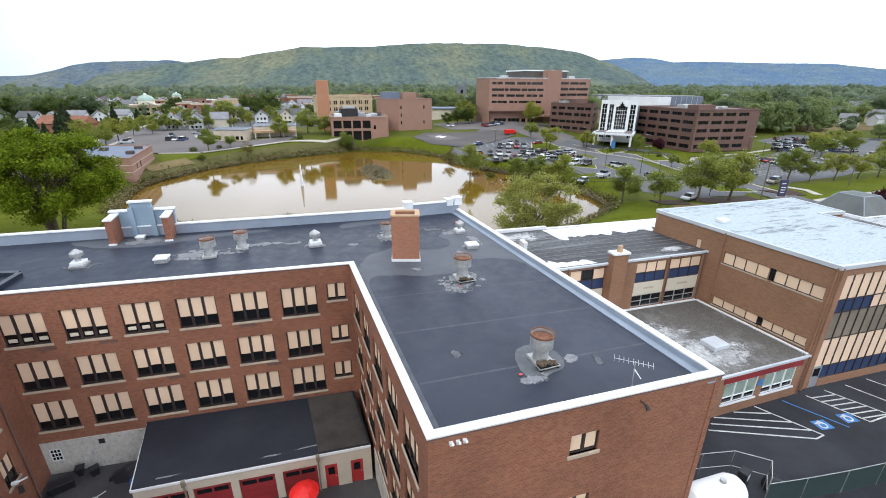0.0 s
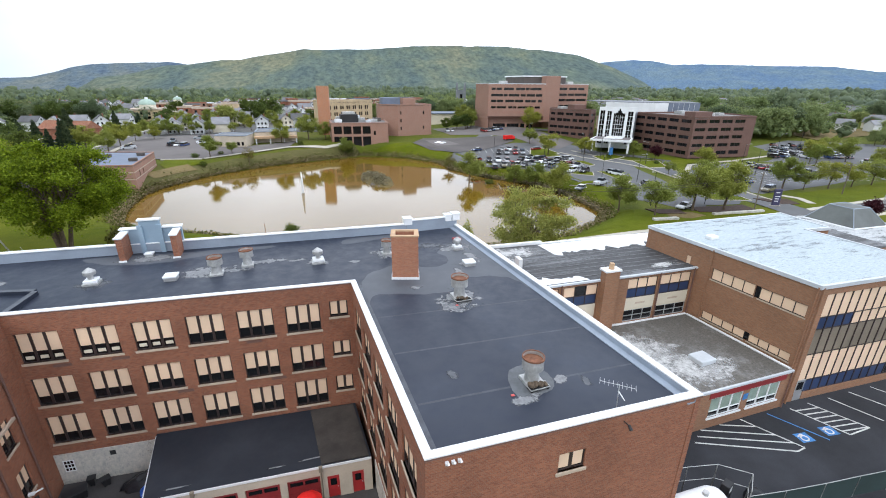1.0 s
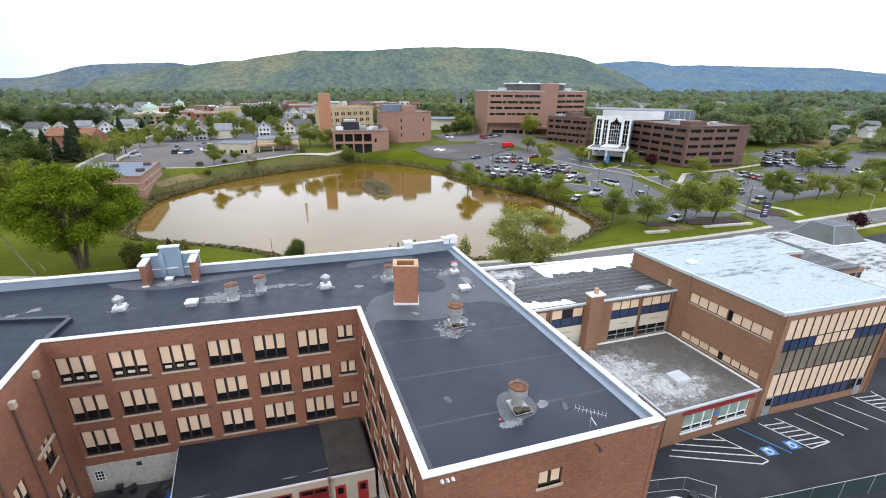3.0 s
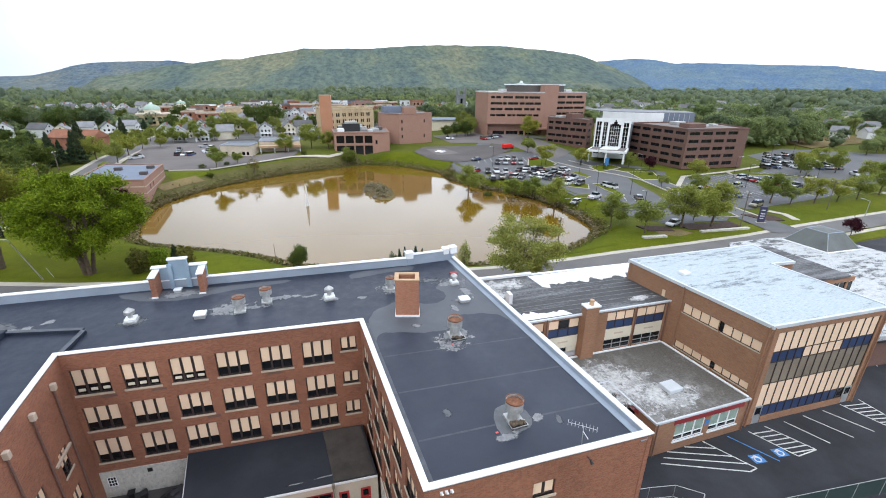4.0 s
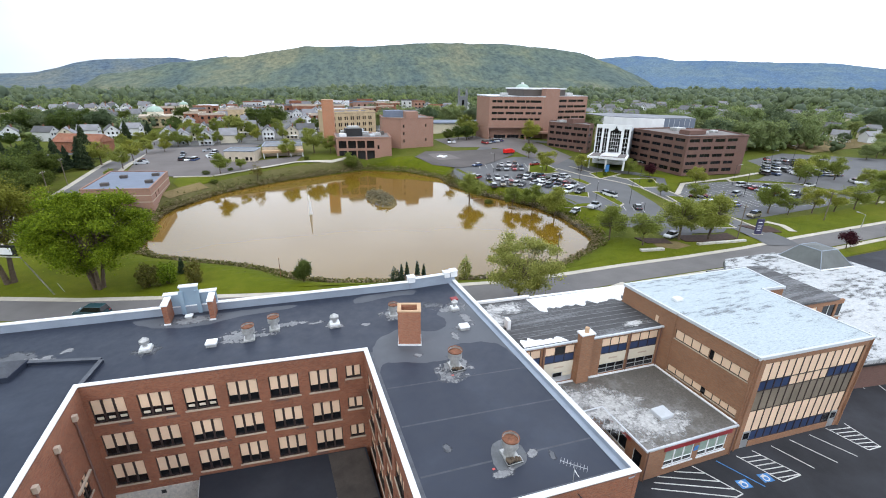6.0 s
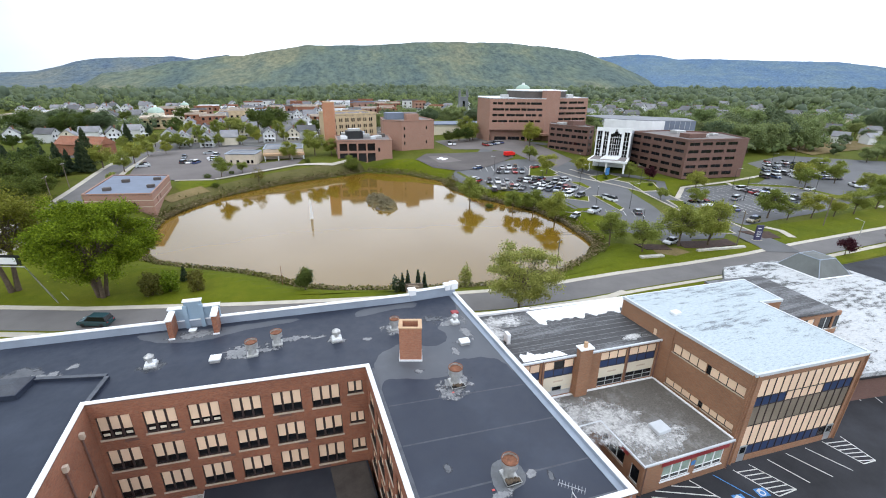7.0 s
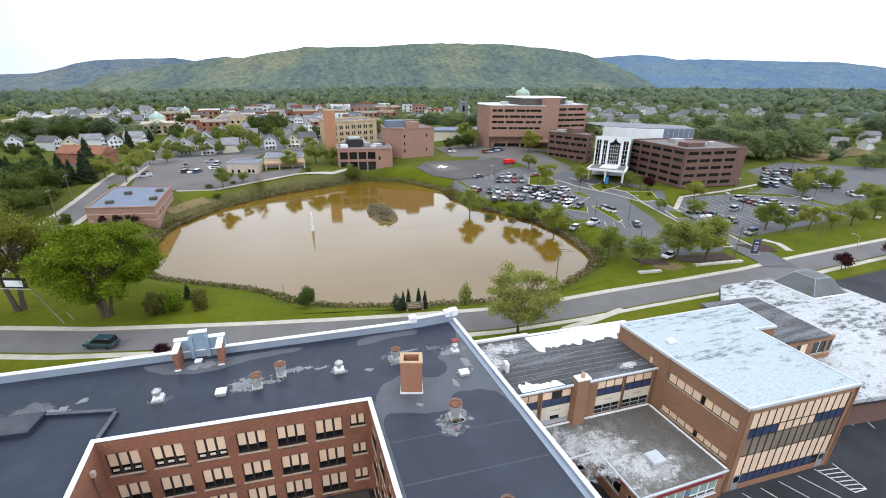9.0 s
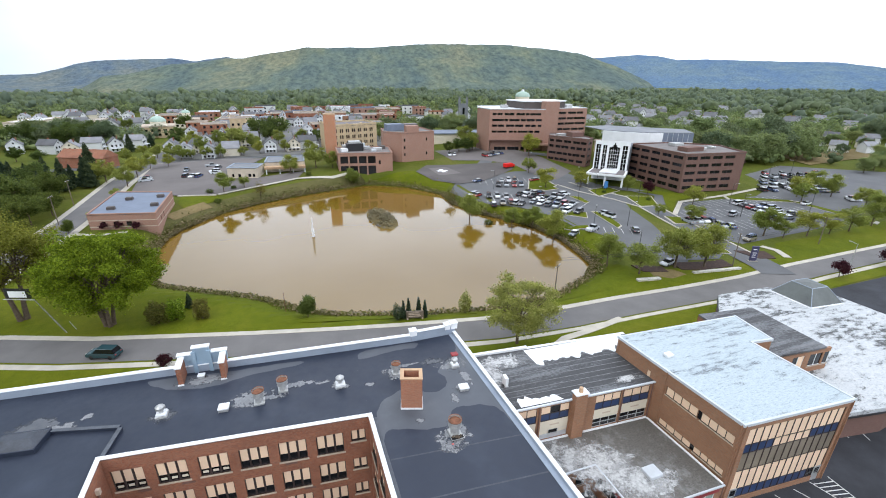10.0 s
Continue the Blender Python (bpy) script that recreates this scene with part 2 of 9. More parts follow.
M = {
    "brick": brick("red_brick", (0.37, 0.140, 0.074), (0.25, 0.090, 0.052), (0.31, 0.21, 0.15), 0.32),
    "brick_b": brick("brown_brick", (0.365, 0.185, 0.102), (0.295, 0.145, 0.080), (0.29, 0.21, 0.15), 0.2),
    "brick_c": brick("chimney_brick", (0.44, 0.185, 0.105), (0.34, 0.135, 0.08), (0.36, 0.25, 0.18), 0.15),
    "brick_h": brick("rose_brick", (0.385, 0.214, 0.158), (0.325, 0.180, 0.134), (0.34, 0.24, 0.19), 0.12),
    "brick_o": brick("umber_brick", (0.185, 0.100, 0.080), (0.15, 0.080, 0.064), (0.18, 0.12, 0.1), 0.15),
    "brick_t": brick("orange_brick", (0.52, 0.235, 0.13), (0.45, 0.20, 0.11), (0.42, 0.28, 0.2), 0.1),
    "buff": plain("buff_brick", (0.55, 0.42, 0.26), 0.9),
    "roof": membrane("rubber_roof", (0.018, 0.024, 0.041), (0.039, 0.048, 0.070), 0.45),
    "roof_dark": membrane("black_rubber_roof", (0.013, 0.017, 0.026), (0.032, 0.037, 0.048)),
    "lap": plain("grey_roof_border", (0.085, 0.093, 0.110), 0.6, var=0.3, big=1.5),
    "roof_dust": membrane("dust_grey_roof", (0.082, 0.089, 0.104), (0.128, 0.135, 0.150), 0.55),
    "old_sheet": plain("old_roofing", (0.050, 0.043, 0.038), 0.8, var=0.35, big=0.7),
    "teal_pane": plain("pale_green_glass", (0.30, 0.38, 0.32), 0.15, var=0.25, big=0.9, bump=0),
    "roof_light": ragged("dusty_rubber_roof", (0.070, 0.076, 0.088), (0.115, 0.12, 0.13), 0.55, 0.06),
    "silt": plain("grey_silt", (0.125, 0.132, 0.142), 0.8, var=0.2, big=1.6, fine=14),
    "roof_pale": ragged("silt_patch", (0.13, 0.135, 0.145), (0.26, 0.262, 0.27), 1.3, 0.05),
    "seam": plain("grey_roof_lap", (0.055, 0.061, 0.076), 0.6, var=0.3, big=1.2),
    "roof_worn": ragged("worn_roof_coating", (0.27, 0.268, 0.26), (0.60, 0.60, 0.595), 0.9, 0.12),
    "rib": plain("roof_rib", (0.20, 0.20, 0.205), 0.7, var=0.4, big=0.8),
    "roof_gravel": membrane("pale_rubber_roof", (0.15, 0.16, 0.175), (0.24, 0.245, 0.255), 0.6),
    "roof_white": flaking("white_roof_coating", (0.45, 0.51, 0.535), (0.15, 0.17, 0.185), 0.555, 0.55, (0.8, 3.2, 1), 0.64),
    "roof_flake": flaking("flaking_white_roof", (0.52, 0.53, 0.53), (0.060, 0.062, 0.060), 0.525, 0.5, (1, 2.4, 1), 0.62),
    "roof_grey": flaking("streaked_grey_roof", (0.17, 0.172, 0.178), (0.05, 0.05, 0.052), 0.48, 0.35, (0.25, 2.2, 1)),
    "roof_bald": flaking("bare_felt_roof", (0.235, 0.226, 0.212), (0.115, 0.106, 0.094), 0.47, 0.26),
    "roof_blue": plain("blue_grey_roof", (0.16, 0.19, 0.25), 0.7, var=0.1),
    "roof_tan": plain("gravel_roof", (0.19, 0.168, 0.16), 0.9),
    "white": plain("white_metal", (0.78, 0.79, 0.80), 0.5, var=0.06, bump=0.03),
    "flash": plain("pale_flashing", (0.29, 0.335, 0.40), 0.6, var=0.12, bump=0.05),
    "frontis": plain("pale_blue_stucco", (0.27, 0.365, 0.45), 0.7, var=0.1, bump=0.05),
    "stone": plain("limestone_sill", (0.52, 0.42, 0.33), 0.85, var=0.15),
    "rubble": flaking("whitewashed_foundation", (0.58, 0.55, 0.49), (0.24, 0.215, 0.18), 0.56, 0.9, (1, 1, 0.6), 0.7),
    "block": plain("cream_block", (0.55, 0.47, 0.37), 0.85, var=0.15),
    "shade": plain("cream_blind", (0.87, 0.64, 0.45), 0.75, var=0.06, bump=0.0, spread=0.12),
    "frame": plain("dark_sash", (0.042, 0.028, 0.026), 0.5, var=0.2, bump=0),
    "alu": plain("aluminium", (0.55, 0.56, 0.57), 0.4, 0.6, var=0.1, bump=0),
    "glass": glass("dark_glass", (0.008, 0.009, 0.011), 0.12),
    "blue_panel": plain("blue_spandrel", (0.030, 0.055, 0.13), 0.35, var=0.15, bump=0),
    "olive_panel": plain("grey_spandrel", (0.24, 0.20, 0.15), 0.5, var=0.25),
    "cream_panel": plain("cream_panel", (0.66, 0.60, 0.48), 0.6, var=0.08),
    "red": plain("red_paint", (0.27, 0.026, 0.028), 0.5, var=0.15),
    "red_door": plain("red_door_paint", (0.42, 0.03, 0.03), 0.5, var=0.12),
    "red_hot": plain("red_canvas", (0.80, 0.015, 0.012), 0.5, var=0.08),
    "red_faded": plain("faded_red", (0.60, 0.10, 0.09), 0.6, var=0.2),
    "asphalt": plain("asphalt", (0.030, 0.032, 0.039), 0.92, var=0.42, big=0.22, fine=25, bump=0.2),
    "asphalt_old": plain("worn_asphalt", (0.115, 0.116, 0.120), 0.9, var=0.16, big=0.08, fine=20, bump=0.2),
    "road_grey": plain("grey_road", (0.150, 0.142, 0.138), 0.9, var=0.14, big=0.15, fine=20, bump=0.2),
    "yard": plain("yard_asphalt", (0.068, 0.064, 0.064), 0.9, var=0.35, big=0.3, fine=12, bump=0.3),
    "pad_dark": plain("brown_black_asphalt", (0.098, 0.085, 0.080), 0.9, var=0.2, big=0.08, fine=20, bump=0.2),
    "lot_brown": plain("brown_grey_asphalt", (0.150, 0.132, 0.125), 0.9, var=0.16, big=0.08, fine=20, bump=0.2),
    "town_ground": plain("town_paving", (0.17, 0.165, 0.155), 0.9, var=0.4, big=0.04, fine=2, bump=0.1),
    "concrete": plain("concrete", (0.48, 0.44, 0.37), 0.9, var=0.14, big=0.4),
    "paint_w": plain("road_paint", (0.62, 0.62, 0.60), 0.7, var=0.25, big=2.0),
    "paint_b": plain("blue_road_paint", (0.055, 0.22, 0.52), 0.7, var=0.3, big=2.0),
    "grass": grassy("lawn", (0.082, 0.104, 0.006), (0.108, 0.128, 0.008), (0.145, 0.148, 0.016)),
    "field": grassy("rough_ground", (0.080, 0.100, 0.015), (0.100, 0.116, 0.019), (0.13, 0.124, 0.034)),
    "weeds": grassy("weedy_bank", (0.080, 0.086, 0.030), (0.115, 0.108, 0.046), (0.16, 0.135, 0.075)),
    "reed": grassy("dry_bank", (0.13, 0.10, 0.050), (0.19, 0.145, 0.08), (0.25, 0.19, 0.11)),
    "mulch": plain("mulch", (0.055, 0.028, 0.02), 0.95, var=0.4, big=1.5),
    "water": pond_water(),
    "rust": plain("rusty_steel", (0.26, 0.11, 0.06), 0.8, 0.2, var=0.4, big=3.0),
    "galv": plain("galvanised_sheet", (0.50, 0.50, 0.49), 0.45, 0.45, var=0.25, big=2.5, bump=0.05),
    "clay": plain("clay_coping", (0.50, 0.33, 0.20), 0.85, var=0.2),
    "black": plain("black_plastic", (0.015, 0.015, 0.017), 0.5, bump=0.05),
    "tar": plain("tarpaulin", (0.012, 0.013, 0.017), 0.45, bump=0.2),
    "blue_tarp": plain("blue_tarpaulin", (0.02, 0.10, 0.45), 0.45),
    "bark": plain("bark", (0.13, 0.095, 0.065), 0.95, var=0.3, big=2, bump=0.5),
    "leaf": leafy("spring_leaf", (0.075, 0.118, 0.010), (0.155, 0.225, 0.016), (0.26, 0.345, 0.030)),
    "leaf_y": leafy("young_leaf", (0.22, 0.235, 0.055), (0.32, 0.335, 0.085), (0.43, 0.43, 0.13)),
    "leaf_lot": leafy("lot_leaf", (0.185, 0.215, 0.046), (0.27, 0.30, 0.066), (0.36, 0.385, 0.098)),
    "leaf_d": leafy("dark_leaf", (0.034, 0.054, 0.036), (0.056, 0.084, 0.050), (0.086, 0.118, 0.062)),
    "leaf_r": leafy("purple_leaf", (0.03, 0.010, 0.016), (0.06, 0.016, 0.025), (0.11, 0.035, 0.04)),
    "leaf_o": leafy("olive_leaf", (0.085, 0.078, 0.020), (0.14, 0.13, 0.032), (0.21, 0.195, 0.052)),
    # town leaf lightened and greyed, the haze of distance put into its colour
    "leaf_town_hazed": leafy("town_leaf_hazed", (0.175, 0.225, 0.100), (0.235, 0.285, 0.118), (0.30, 0.345, 0.134)),
    "leaf_w": leafy("willow_leaf", (0.17, 0.165, 0.026), (0.26, 0.25, 0.040), (0.36, 0.335, 0.065)),
    "leaf_dry": leafy("dry_reed", (0.19, 0.155, 0.095), (0.28, 0.23, 0.145), (0.38, 0.315, 0.205)),
    # darker town leaf, likewise paled and blued in place of haze
    "leaf_dark_hazed": leafy("town_dark_leaf_hazed", (0.118, 0.156, 0.094), (0.156, 0.198, 0.108), (0.205, 0.245, 0.122)),
    "leaf_oak": leafy("oak_leaf", (0.058, 0.088, 0.026), (0.098, 0.134, 0.034), (0.155, 0.195, 0.050)),
    # valley leaves paled and blued: distance haze carried in the leaf colour
    "leaf_hazed": leafy("hazed_valley_leaf", (0.195, 0.235, 0.145), (0.222, 0.26, 0.152), (0.25, 0.285, 0.158)),
    "leaf_hazed_b": leafy("hazed_valley_leaf_b", (0.165, 0.208, 0.150), (0.184, 0.226, 0.156), (0.204, 0.244, 0.160)),
    "tyre": plain("tyre_rubber", (0.012, 0.012, 0.012), 0.9, bump=0),
    "car": car_paint(),
    "teal": glass("teal_enamel", (0.025, 0.06, 0.07), 0.2),
    "siding": plain("white_siding", (0.72, 0.73, 0.73), 0.7, var=0.06, spread=0.3),
    "shingle": plain("grey_shingle", (0.27, 0.27, 0.285), 0.9, var=0.2, spread=0.6),
    "lead": plain("grey_lead", (0.125, 0.135, 0.130), 0.7, var=0.2),
    "plant_room": plain("brown_louvre", (0.085, 0.070, 0.062), 0.7, var=0.2),
    "edge_metal": plain("dull_edge_metal", (0.56, 0.59, 0.62), 0.5, var=0.12, bump=0.03),
    "copper": plain("green_copper", (0.36, 0.47, 0.40), 0.7, var=0.12),
    "wood": plain("grey_timber", (0.17, 0.135, 0.10), 0.9, var=0.25, bump=0.3),
    "screen": plain("green_fence_cloth", (0.020, 0.042, 0.040), 0.9, var=0.2),
    "purple": plain("sign_purple", (0.045, 0.042, 0.10), 0.5, var=0.1),
}


# ---- mesh helpers ----
def finish(name, bm, material, parent=None, label="", uv=True):
    bmesh.ops.recalc_face_normals(bm, faces=bm.faces) if len(bm.faces) < 20000 else None
    if uv:
        lay = bm.loops.layers.uv.new("UVMap")
        for f in bm.faces:
            n = f.normal
            if abs(n.z) > 0.8:
                for l in f.loops:
                    l[lay].uv = (l.vert.co.x, l.vert.co.y)
            else:
                tx, ty = -n.y, n.x
                k = math.hypot(tx, ty) or 1
                for l in f.loops:
                    l[lay].uv = ((l.vert.co.x * tx + l.vert.co.y * ty) / k, l.vert.co.z)
    me = bpy.data.meshes.new(name)
    bm.to_mesh(me)
    bm.free()
    mats = material if isinstance(material, (list, tuple)) else [material]
    for mm in mats:
        me.materials.append(M[mm] if isinstance(mm, str) else mm)
    ob = new(name, me)
    if parent:
        ob.parent = parent
    if label:
        ob["label"] = label
    return ob


def part(name, bm, material, parent, label=""):
    return finish(name, bm, material, parent, label)


def thing(name, at=(0, 0, 0), label="", category="", group="", kind="", rz=0.0):
    ob = new(name)
    ob.matrix_basis = pose(*at, 0, 0, rz)
    ob.empty_display_size = 0.2
    return tagged(ob, label, category, group, kind)


def prism(bm, poly, z0, z1, mi=0):
    """An upright block on a plan polygon."""
    lo = [bm.verts.new((x, y, z0)) for x, y in poly]
    hi = [bm.verts.new((x, y, z1)) for x, y in poly]
    n = len(poly)
    fs = [bm.faces.new(lo[::-1]), bm.faces.new(hi)]
    fs += [bm.faces.new((lo[i], lo[(i + 1) % n], hi[(i + 1) % n], hi[i])) for i in range(n)]
    for f in fs:
        f.material_index = mi
    return bm


def box(bm, x0, x1, y0, y1, z0, z1, mi=0):
    return prism(bm, [(x0, y0), (x1, y0), (x1, y1), (x0, y1)], z0, z1, mi)


def bevelled(bm, w=0.02, seg=1):
    bmesh.ops.bevel(bm, geom=list(bm.edges), offset=w, segments=seg, affect="EDGES", profile=0.7)
    return bm


def cyl(bm, x, y, z0, z1, r0, r1=None, n=16, cap=True):
    r1 = r0 if r1 is None else r1
    a = [bm.verts.new((x + r0 * math.cos(2 * math.pi * i / n), y + r0 * math.sin(2 * math.pi * i / n), z0)) for i in range(n)]
    b = [bm.verts.new((x + r1 * math.cos(2 * math.pi * i / n), y + r1 * math.sin(2 * math.pi * i / n), z1)) for i in range(n)]
    for i in range(n):
        bm.faces.new((a[i], a[(i + 1) % n], b[(i + 1) % n], b[i]))
    if cap:
        bm.faces.new(a[::-1])
        bm.faces.new(b)
    return bm


def rod(bm, p, q, r, n=8, r1=None):
    p, q = Vector(p), Vector(q)
    d = (q - p).normalized()
    s = d.orthogonal().normalized()
    t = d.cross(s)
    r1 = r if r1 is None else r1
    a = [bm.verts.new(p + r * (s * math.cos(2 * math.pi * i / n) + t * math.sin(2 * math.pi * i / n))) for i in range(n)]
    b = [bm.verts.new(q + r1 * (s * math.cos(2 * math.pi * i / n) + t * math.sin(2 * math.pi * i / n))) for i in range(n)]
    for i in range(n):
        bm.faces.new((a[i], a[(i + 1) % n], b[(i + 1) % n], b[i]))
    bm.faces.new(a[::-1])
    bm.faces.new(b)
    return bm


def BM():
    return bmesh.new()


class Wall:
    """An upright wall from p to q in plan, its outer face on the right of that way, with openings cut through."""

    def __init__(self, p, q, z0, z1, thick=0.35):
        self.p, self.q, self.z0, self.z1, self.thick = Vector((*p, 0)), Vector((*q, 0)), z0, z1, thick
        self.long = (self.q - self.p).length
        self.d = (self.q - self.p) / self.long
        self.n = Vector((self.d.y, -self.d.x, 0))
        self.holes = []

    def at(self, s, z, out=0.0):
        v = self.p + self.d * s + self.n * out
        return Vector((v.x, v.y, z))

    def hole(self, s0, s1, z0, z1):
        self.holes.append((s0, s1, z0, z1))

    def mesh(self):
        bm = BM()
        ss = sorted({0.0, self.long, *[h[0] for h in self.holes], *[h[1] for h in self.holes]})
        zs = sorted({self.z0, self.z1, *[h[2] for h in self.holes], *[h[3] for h in self.holes]})
        cells = [[not any(h[0] <= (ss[i] + ss[i + 1]) / 2 <= h[1] and h[2] <= (zs[j] + zs[j + 1]) / 2 <= h[3] for h in self.holes)
                  for j in range(len(zs) - 1)] for i in range(len(ss) - 1)]
        memo = {}

        def v(i, j, k):
            if (i, j, k) not in memo:
                memo[i, j, k] = bm.verts.new(self.at(ss[i], zs[j], -self.thick * k))
            return memo[i, j, k]

        full = lambda i, j: 0 <= i < len(ss) - 1 and 0 <= j < len(zs) - 1 and cells[i][j]
        for i in range(len(ss) - 1):
            for j in range(len(zs) - 1):
                if not cells[i][j]:
                    continue
                bm.faces.new((v(i, j, 0), v(i + 1, j, 0), v(i + 1, j + 1, 0), v(i, j + 1, 0)))
                bm.faces.new((v(i, j, 1), v(i, j + 1, 1), v(i + 1, j + 1, 1), v(i + 1, j, 1)))
                if not full(i - 1, j):
                    bm.faces.new((v(i, j, 0), v(i, j + 1, 0), v(i, j + 1, 1), v(i, j, 1)))
                if not full(i + 1, j):
                    bm.faces.new((v(i + 1, j, 0), v(i + 1, j, 1), v(i + 1, j + 1, 1), v(i + 1, j + 1, 0)))
                if not full(i, j - 1):
                    bm.faces.new((v(i, j, 0), v(i, j, 1), v(i + 1, j, 1), v(i + 1, j, 0)))
                if not full(i, j + 1):
                    bm.faces.new((v(i, j + 1, 0), v(i + 1, j + 1, 0), v(i + 1, j + 1, 1), v(i, j + 1, 1)))
        return bm

    def grid(self, s0, s1, z0, z1, o0, o1, openings):
        """A frame in one piece between o0 and o1 out of the outer face, pierced by openings (a, b, low, high)."""
        a, b = self.at(s0, 0, o1), self.at(s1, 0, o1)
        w = Wall((a.x, a.y), (b.x, b.y), z0, z1, o1 - o0)
        for p, q, lo, hi in openings:
            w.hole(p - s0, q - s0, lo, hi)
        return w.mesh()

    def slab(self, bm, s0, s1, z0, z1, o0, o1, mi=0):
        """A block on the wall: along s, up z, from o0 to o1 out of the outer face."""
        a = [self.at(s, 0, o).xy for s, o in ((s0, o0), (s1, o0), (s1, o1), (s0, o1))]
        return prism(bm, [tuple(x) for x in a], z0, z1, mi)

# ---- the land ----
WEST_SHORE = [(-36.0, 128.0), (-35.6, 137.0), (-33.4, 144.0), (-29.6, 150.4), (-22.8, 160.6), (-12.9, 168.6), (-2.7, 175.0), (8.0, 179.8), (18.1, 183.4), (33.8, 189.5)]
POND = [(-35.4, 118.0)] + WEST_SHORE + [(49.6, 179.8), (59.5, 162.7), (58.6, 147.3), (63.3, 131.5), (69.2, 121.2), (73.3, 113.4), (75.0, 99.8), (73.1, 86.2), (71.6, 80.6), (65.7, 75.2), (52.0, 68.5),
        (35.6, 68.4), (21.6, 71.2), (6.2, 76.3), (-0.2, 79.8), (-4.5, 85.1), (-11.4, 90.8), (-22.4, 97.4), (-29.5, 102.0), (-33.6, 108.0)]


def smooth(a, b, x):
    t = np.clip((np.asarray(x, float) - a) / (b - a), 0, 1)
    return t * t * (3 - 2 * t)


def off_shore(x, y):
    """Distance from the pond's edge, minus inside."""
    x, y = np.asarray(x, float), np.asarray(y, float)
    best, inside = np.full(np.broadcast(x, y).shape, 1e9), np.zeros(np.broadcast(x, y).shape, bool)
    for (ax, ay), (bx, by) in zip(POND, POND[1:] + POND[:1]):
        ex, ey = bx - ax, by - ay
        t = np.clip(((x - ax) * ex + (y - ay) * ey) / (ex * ex + ey * ey), 0, 1)
        best = np.minimum(best, np.hypot(x - ax - t * ex, y - ay - t * ey))
        inside ^= ((ay > y) != (by > y)) & (x < ex * (y - ay) / (by - ay + 1e-12) + ax)
    return np.where(inside, -best, best)


YARD = -4.35


def height(x, y):
    """The ground's height, without the pond's bed under the water's edge being flat."""
    x, y = np.asarray(x, float), np.asarray(y, float)
    base = -0.7 + 0.7 * (1 - smooth(47, 53, y)) * smooth(10, 18, x) * (1 - smooth(75, 90, x))
    base = base + 2.9 * smooth(150, 215, y) * smooth(-60, 20, x) + 1.6 * smooth(150, 215, y) * (1 - smooth(-60, 20, x))
    base = base + 2.2 * smooth(110, 200, y) * smooth(75, 120, x)
    d = off_shore(x, y)
    h = -4.6 + (base + 4.6) * smooth(-2.5, 9.0, d)
    yard = smooth(-46, -42, x) * (1 - smooth(9, 15, x)) * (1 - smooth(33.5, 37.5, y))
    h = h * (1 - yard) + YARD * yard
    r = np.hypot(x, y)
    return h + 6 * smooth(500, 1500, r) * smooth(-200, 400, x)


def ground_mesh():
    fx = np.concatenate([[-4600, -3000, -2000, -1300, -900, -650, -480, -360, -270, -210, -160, -125, -100], np.arange(-85, 200, 2.5), [210, 235, 270, 320, 400, 520, 700, 950, 1300, 2000, 3000, 4600]])
    fy = np.concatenate([[-1500, -600, -250, -120, -70, -45], np.arange(-30, 215, 2.5), [225, 240, 265, 300, 350, 420, 520, 680, 900, 1250, 1800, 3000, 4600]])
    X, Y = np.meshgrid(fx, fy)
    Z = height(X, Y)
    nx, ny = len(fx), len(fy)
    verts = np.stack([X.ravel(), Y.ravel(), Z.ravel()], 1).tolist()
    faces = [(j * nx + i, j * nx + i + 1, (j + 1) * nx + i + 1, (j + 1) * nx + i) for j in range(ny - 1) for i in range(nx - 1)]
    me = bpy.data.meshes.new("ground")
    me.from_pydata(verts, [], faces)
    me.materials.append(M["field"])
    for p in me.polygons:
        p.use_smooth = True
    ob = new("ground", me)
    return tagged(ob, "rough green open ground running out to the wooded valley", "ground", kind="structure")


ground_mesh()


def drape(name, poly, material, up=0.05, step=3.0, label="", category="", thick=0.0, kind="structure", parent=None):
    """A sheet laid on the land over a plan polygon; thick: a raised edge below it."""
    bm = BM()
    f = bm.faces.new([bm.verts.new((x, y, 0)) for x, y in poly])
    xs, ys = [p[0] for p in poly], [p[1] for p in poly]
    for lo, hi, ax in ((min(xs), max(xs), 0), (min(ys), max(ys), 1)):
        k = lo + step
        while k < hi:
            co, no = [0, 0, 0], [0, 0, 0]
            co[ax], no[ax] = k, 1
            bmesh.ops.bisect_plane(bm, geom=list(bm.verts) + list(bm.edges) + list(bm.faces), plane_co=co, plane_no=no)
            k += step
    bmesh.ops.triangulate(bm, faces=bm.faces)
    vs = list(bm.verts)
    for v, z in zip(vs, height([v.co.x for v in vs], [v.co.y for v in vs])):
        v.co.z = float(z) + up
    if thick:
        edge = [e for e in bm.edges if len(e.link_faces) == 1]
        r = bmesh.ops.extrude_edge_only(bm, edges=edge)
        for v in r["geom"]:
            if isinstance(v, bmesh.types.BMVert):
                v.co.z -= thick
    ob = finish(name, bm, material, parent)
    return tagged(ob, label, category, kind=kind)


def band(line, half, side=0.0):
    """A plan polygon along a line of points, half wide each way, shifted to its left by side."""
    left, right = [], []
    for i, p in enumerate(line):
        a, b = Vector(line[max(0, i - 1)]), Vector(line[min(len(line) - 1, i + 1)])
        d = (b - a).normalized()
        n = Vector((-d.y, d.x))
        left.append(tuple(Vector(p) + n * (side + half)))
        right.append(tuple(Vector(p) + n * (side - half)))
    return right + left[::-1]


# pond, with its bed in the ground sheet below
bm = BM()
out = [(x + (x - 18) * 0.03, y + (y - 128) * 0.03) for x, y in POND]
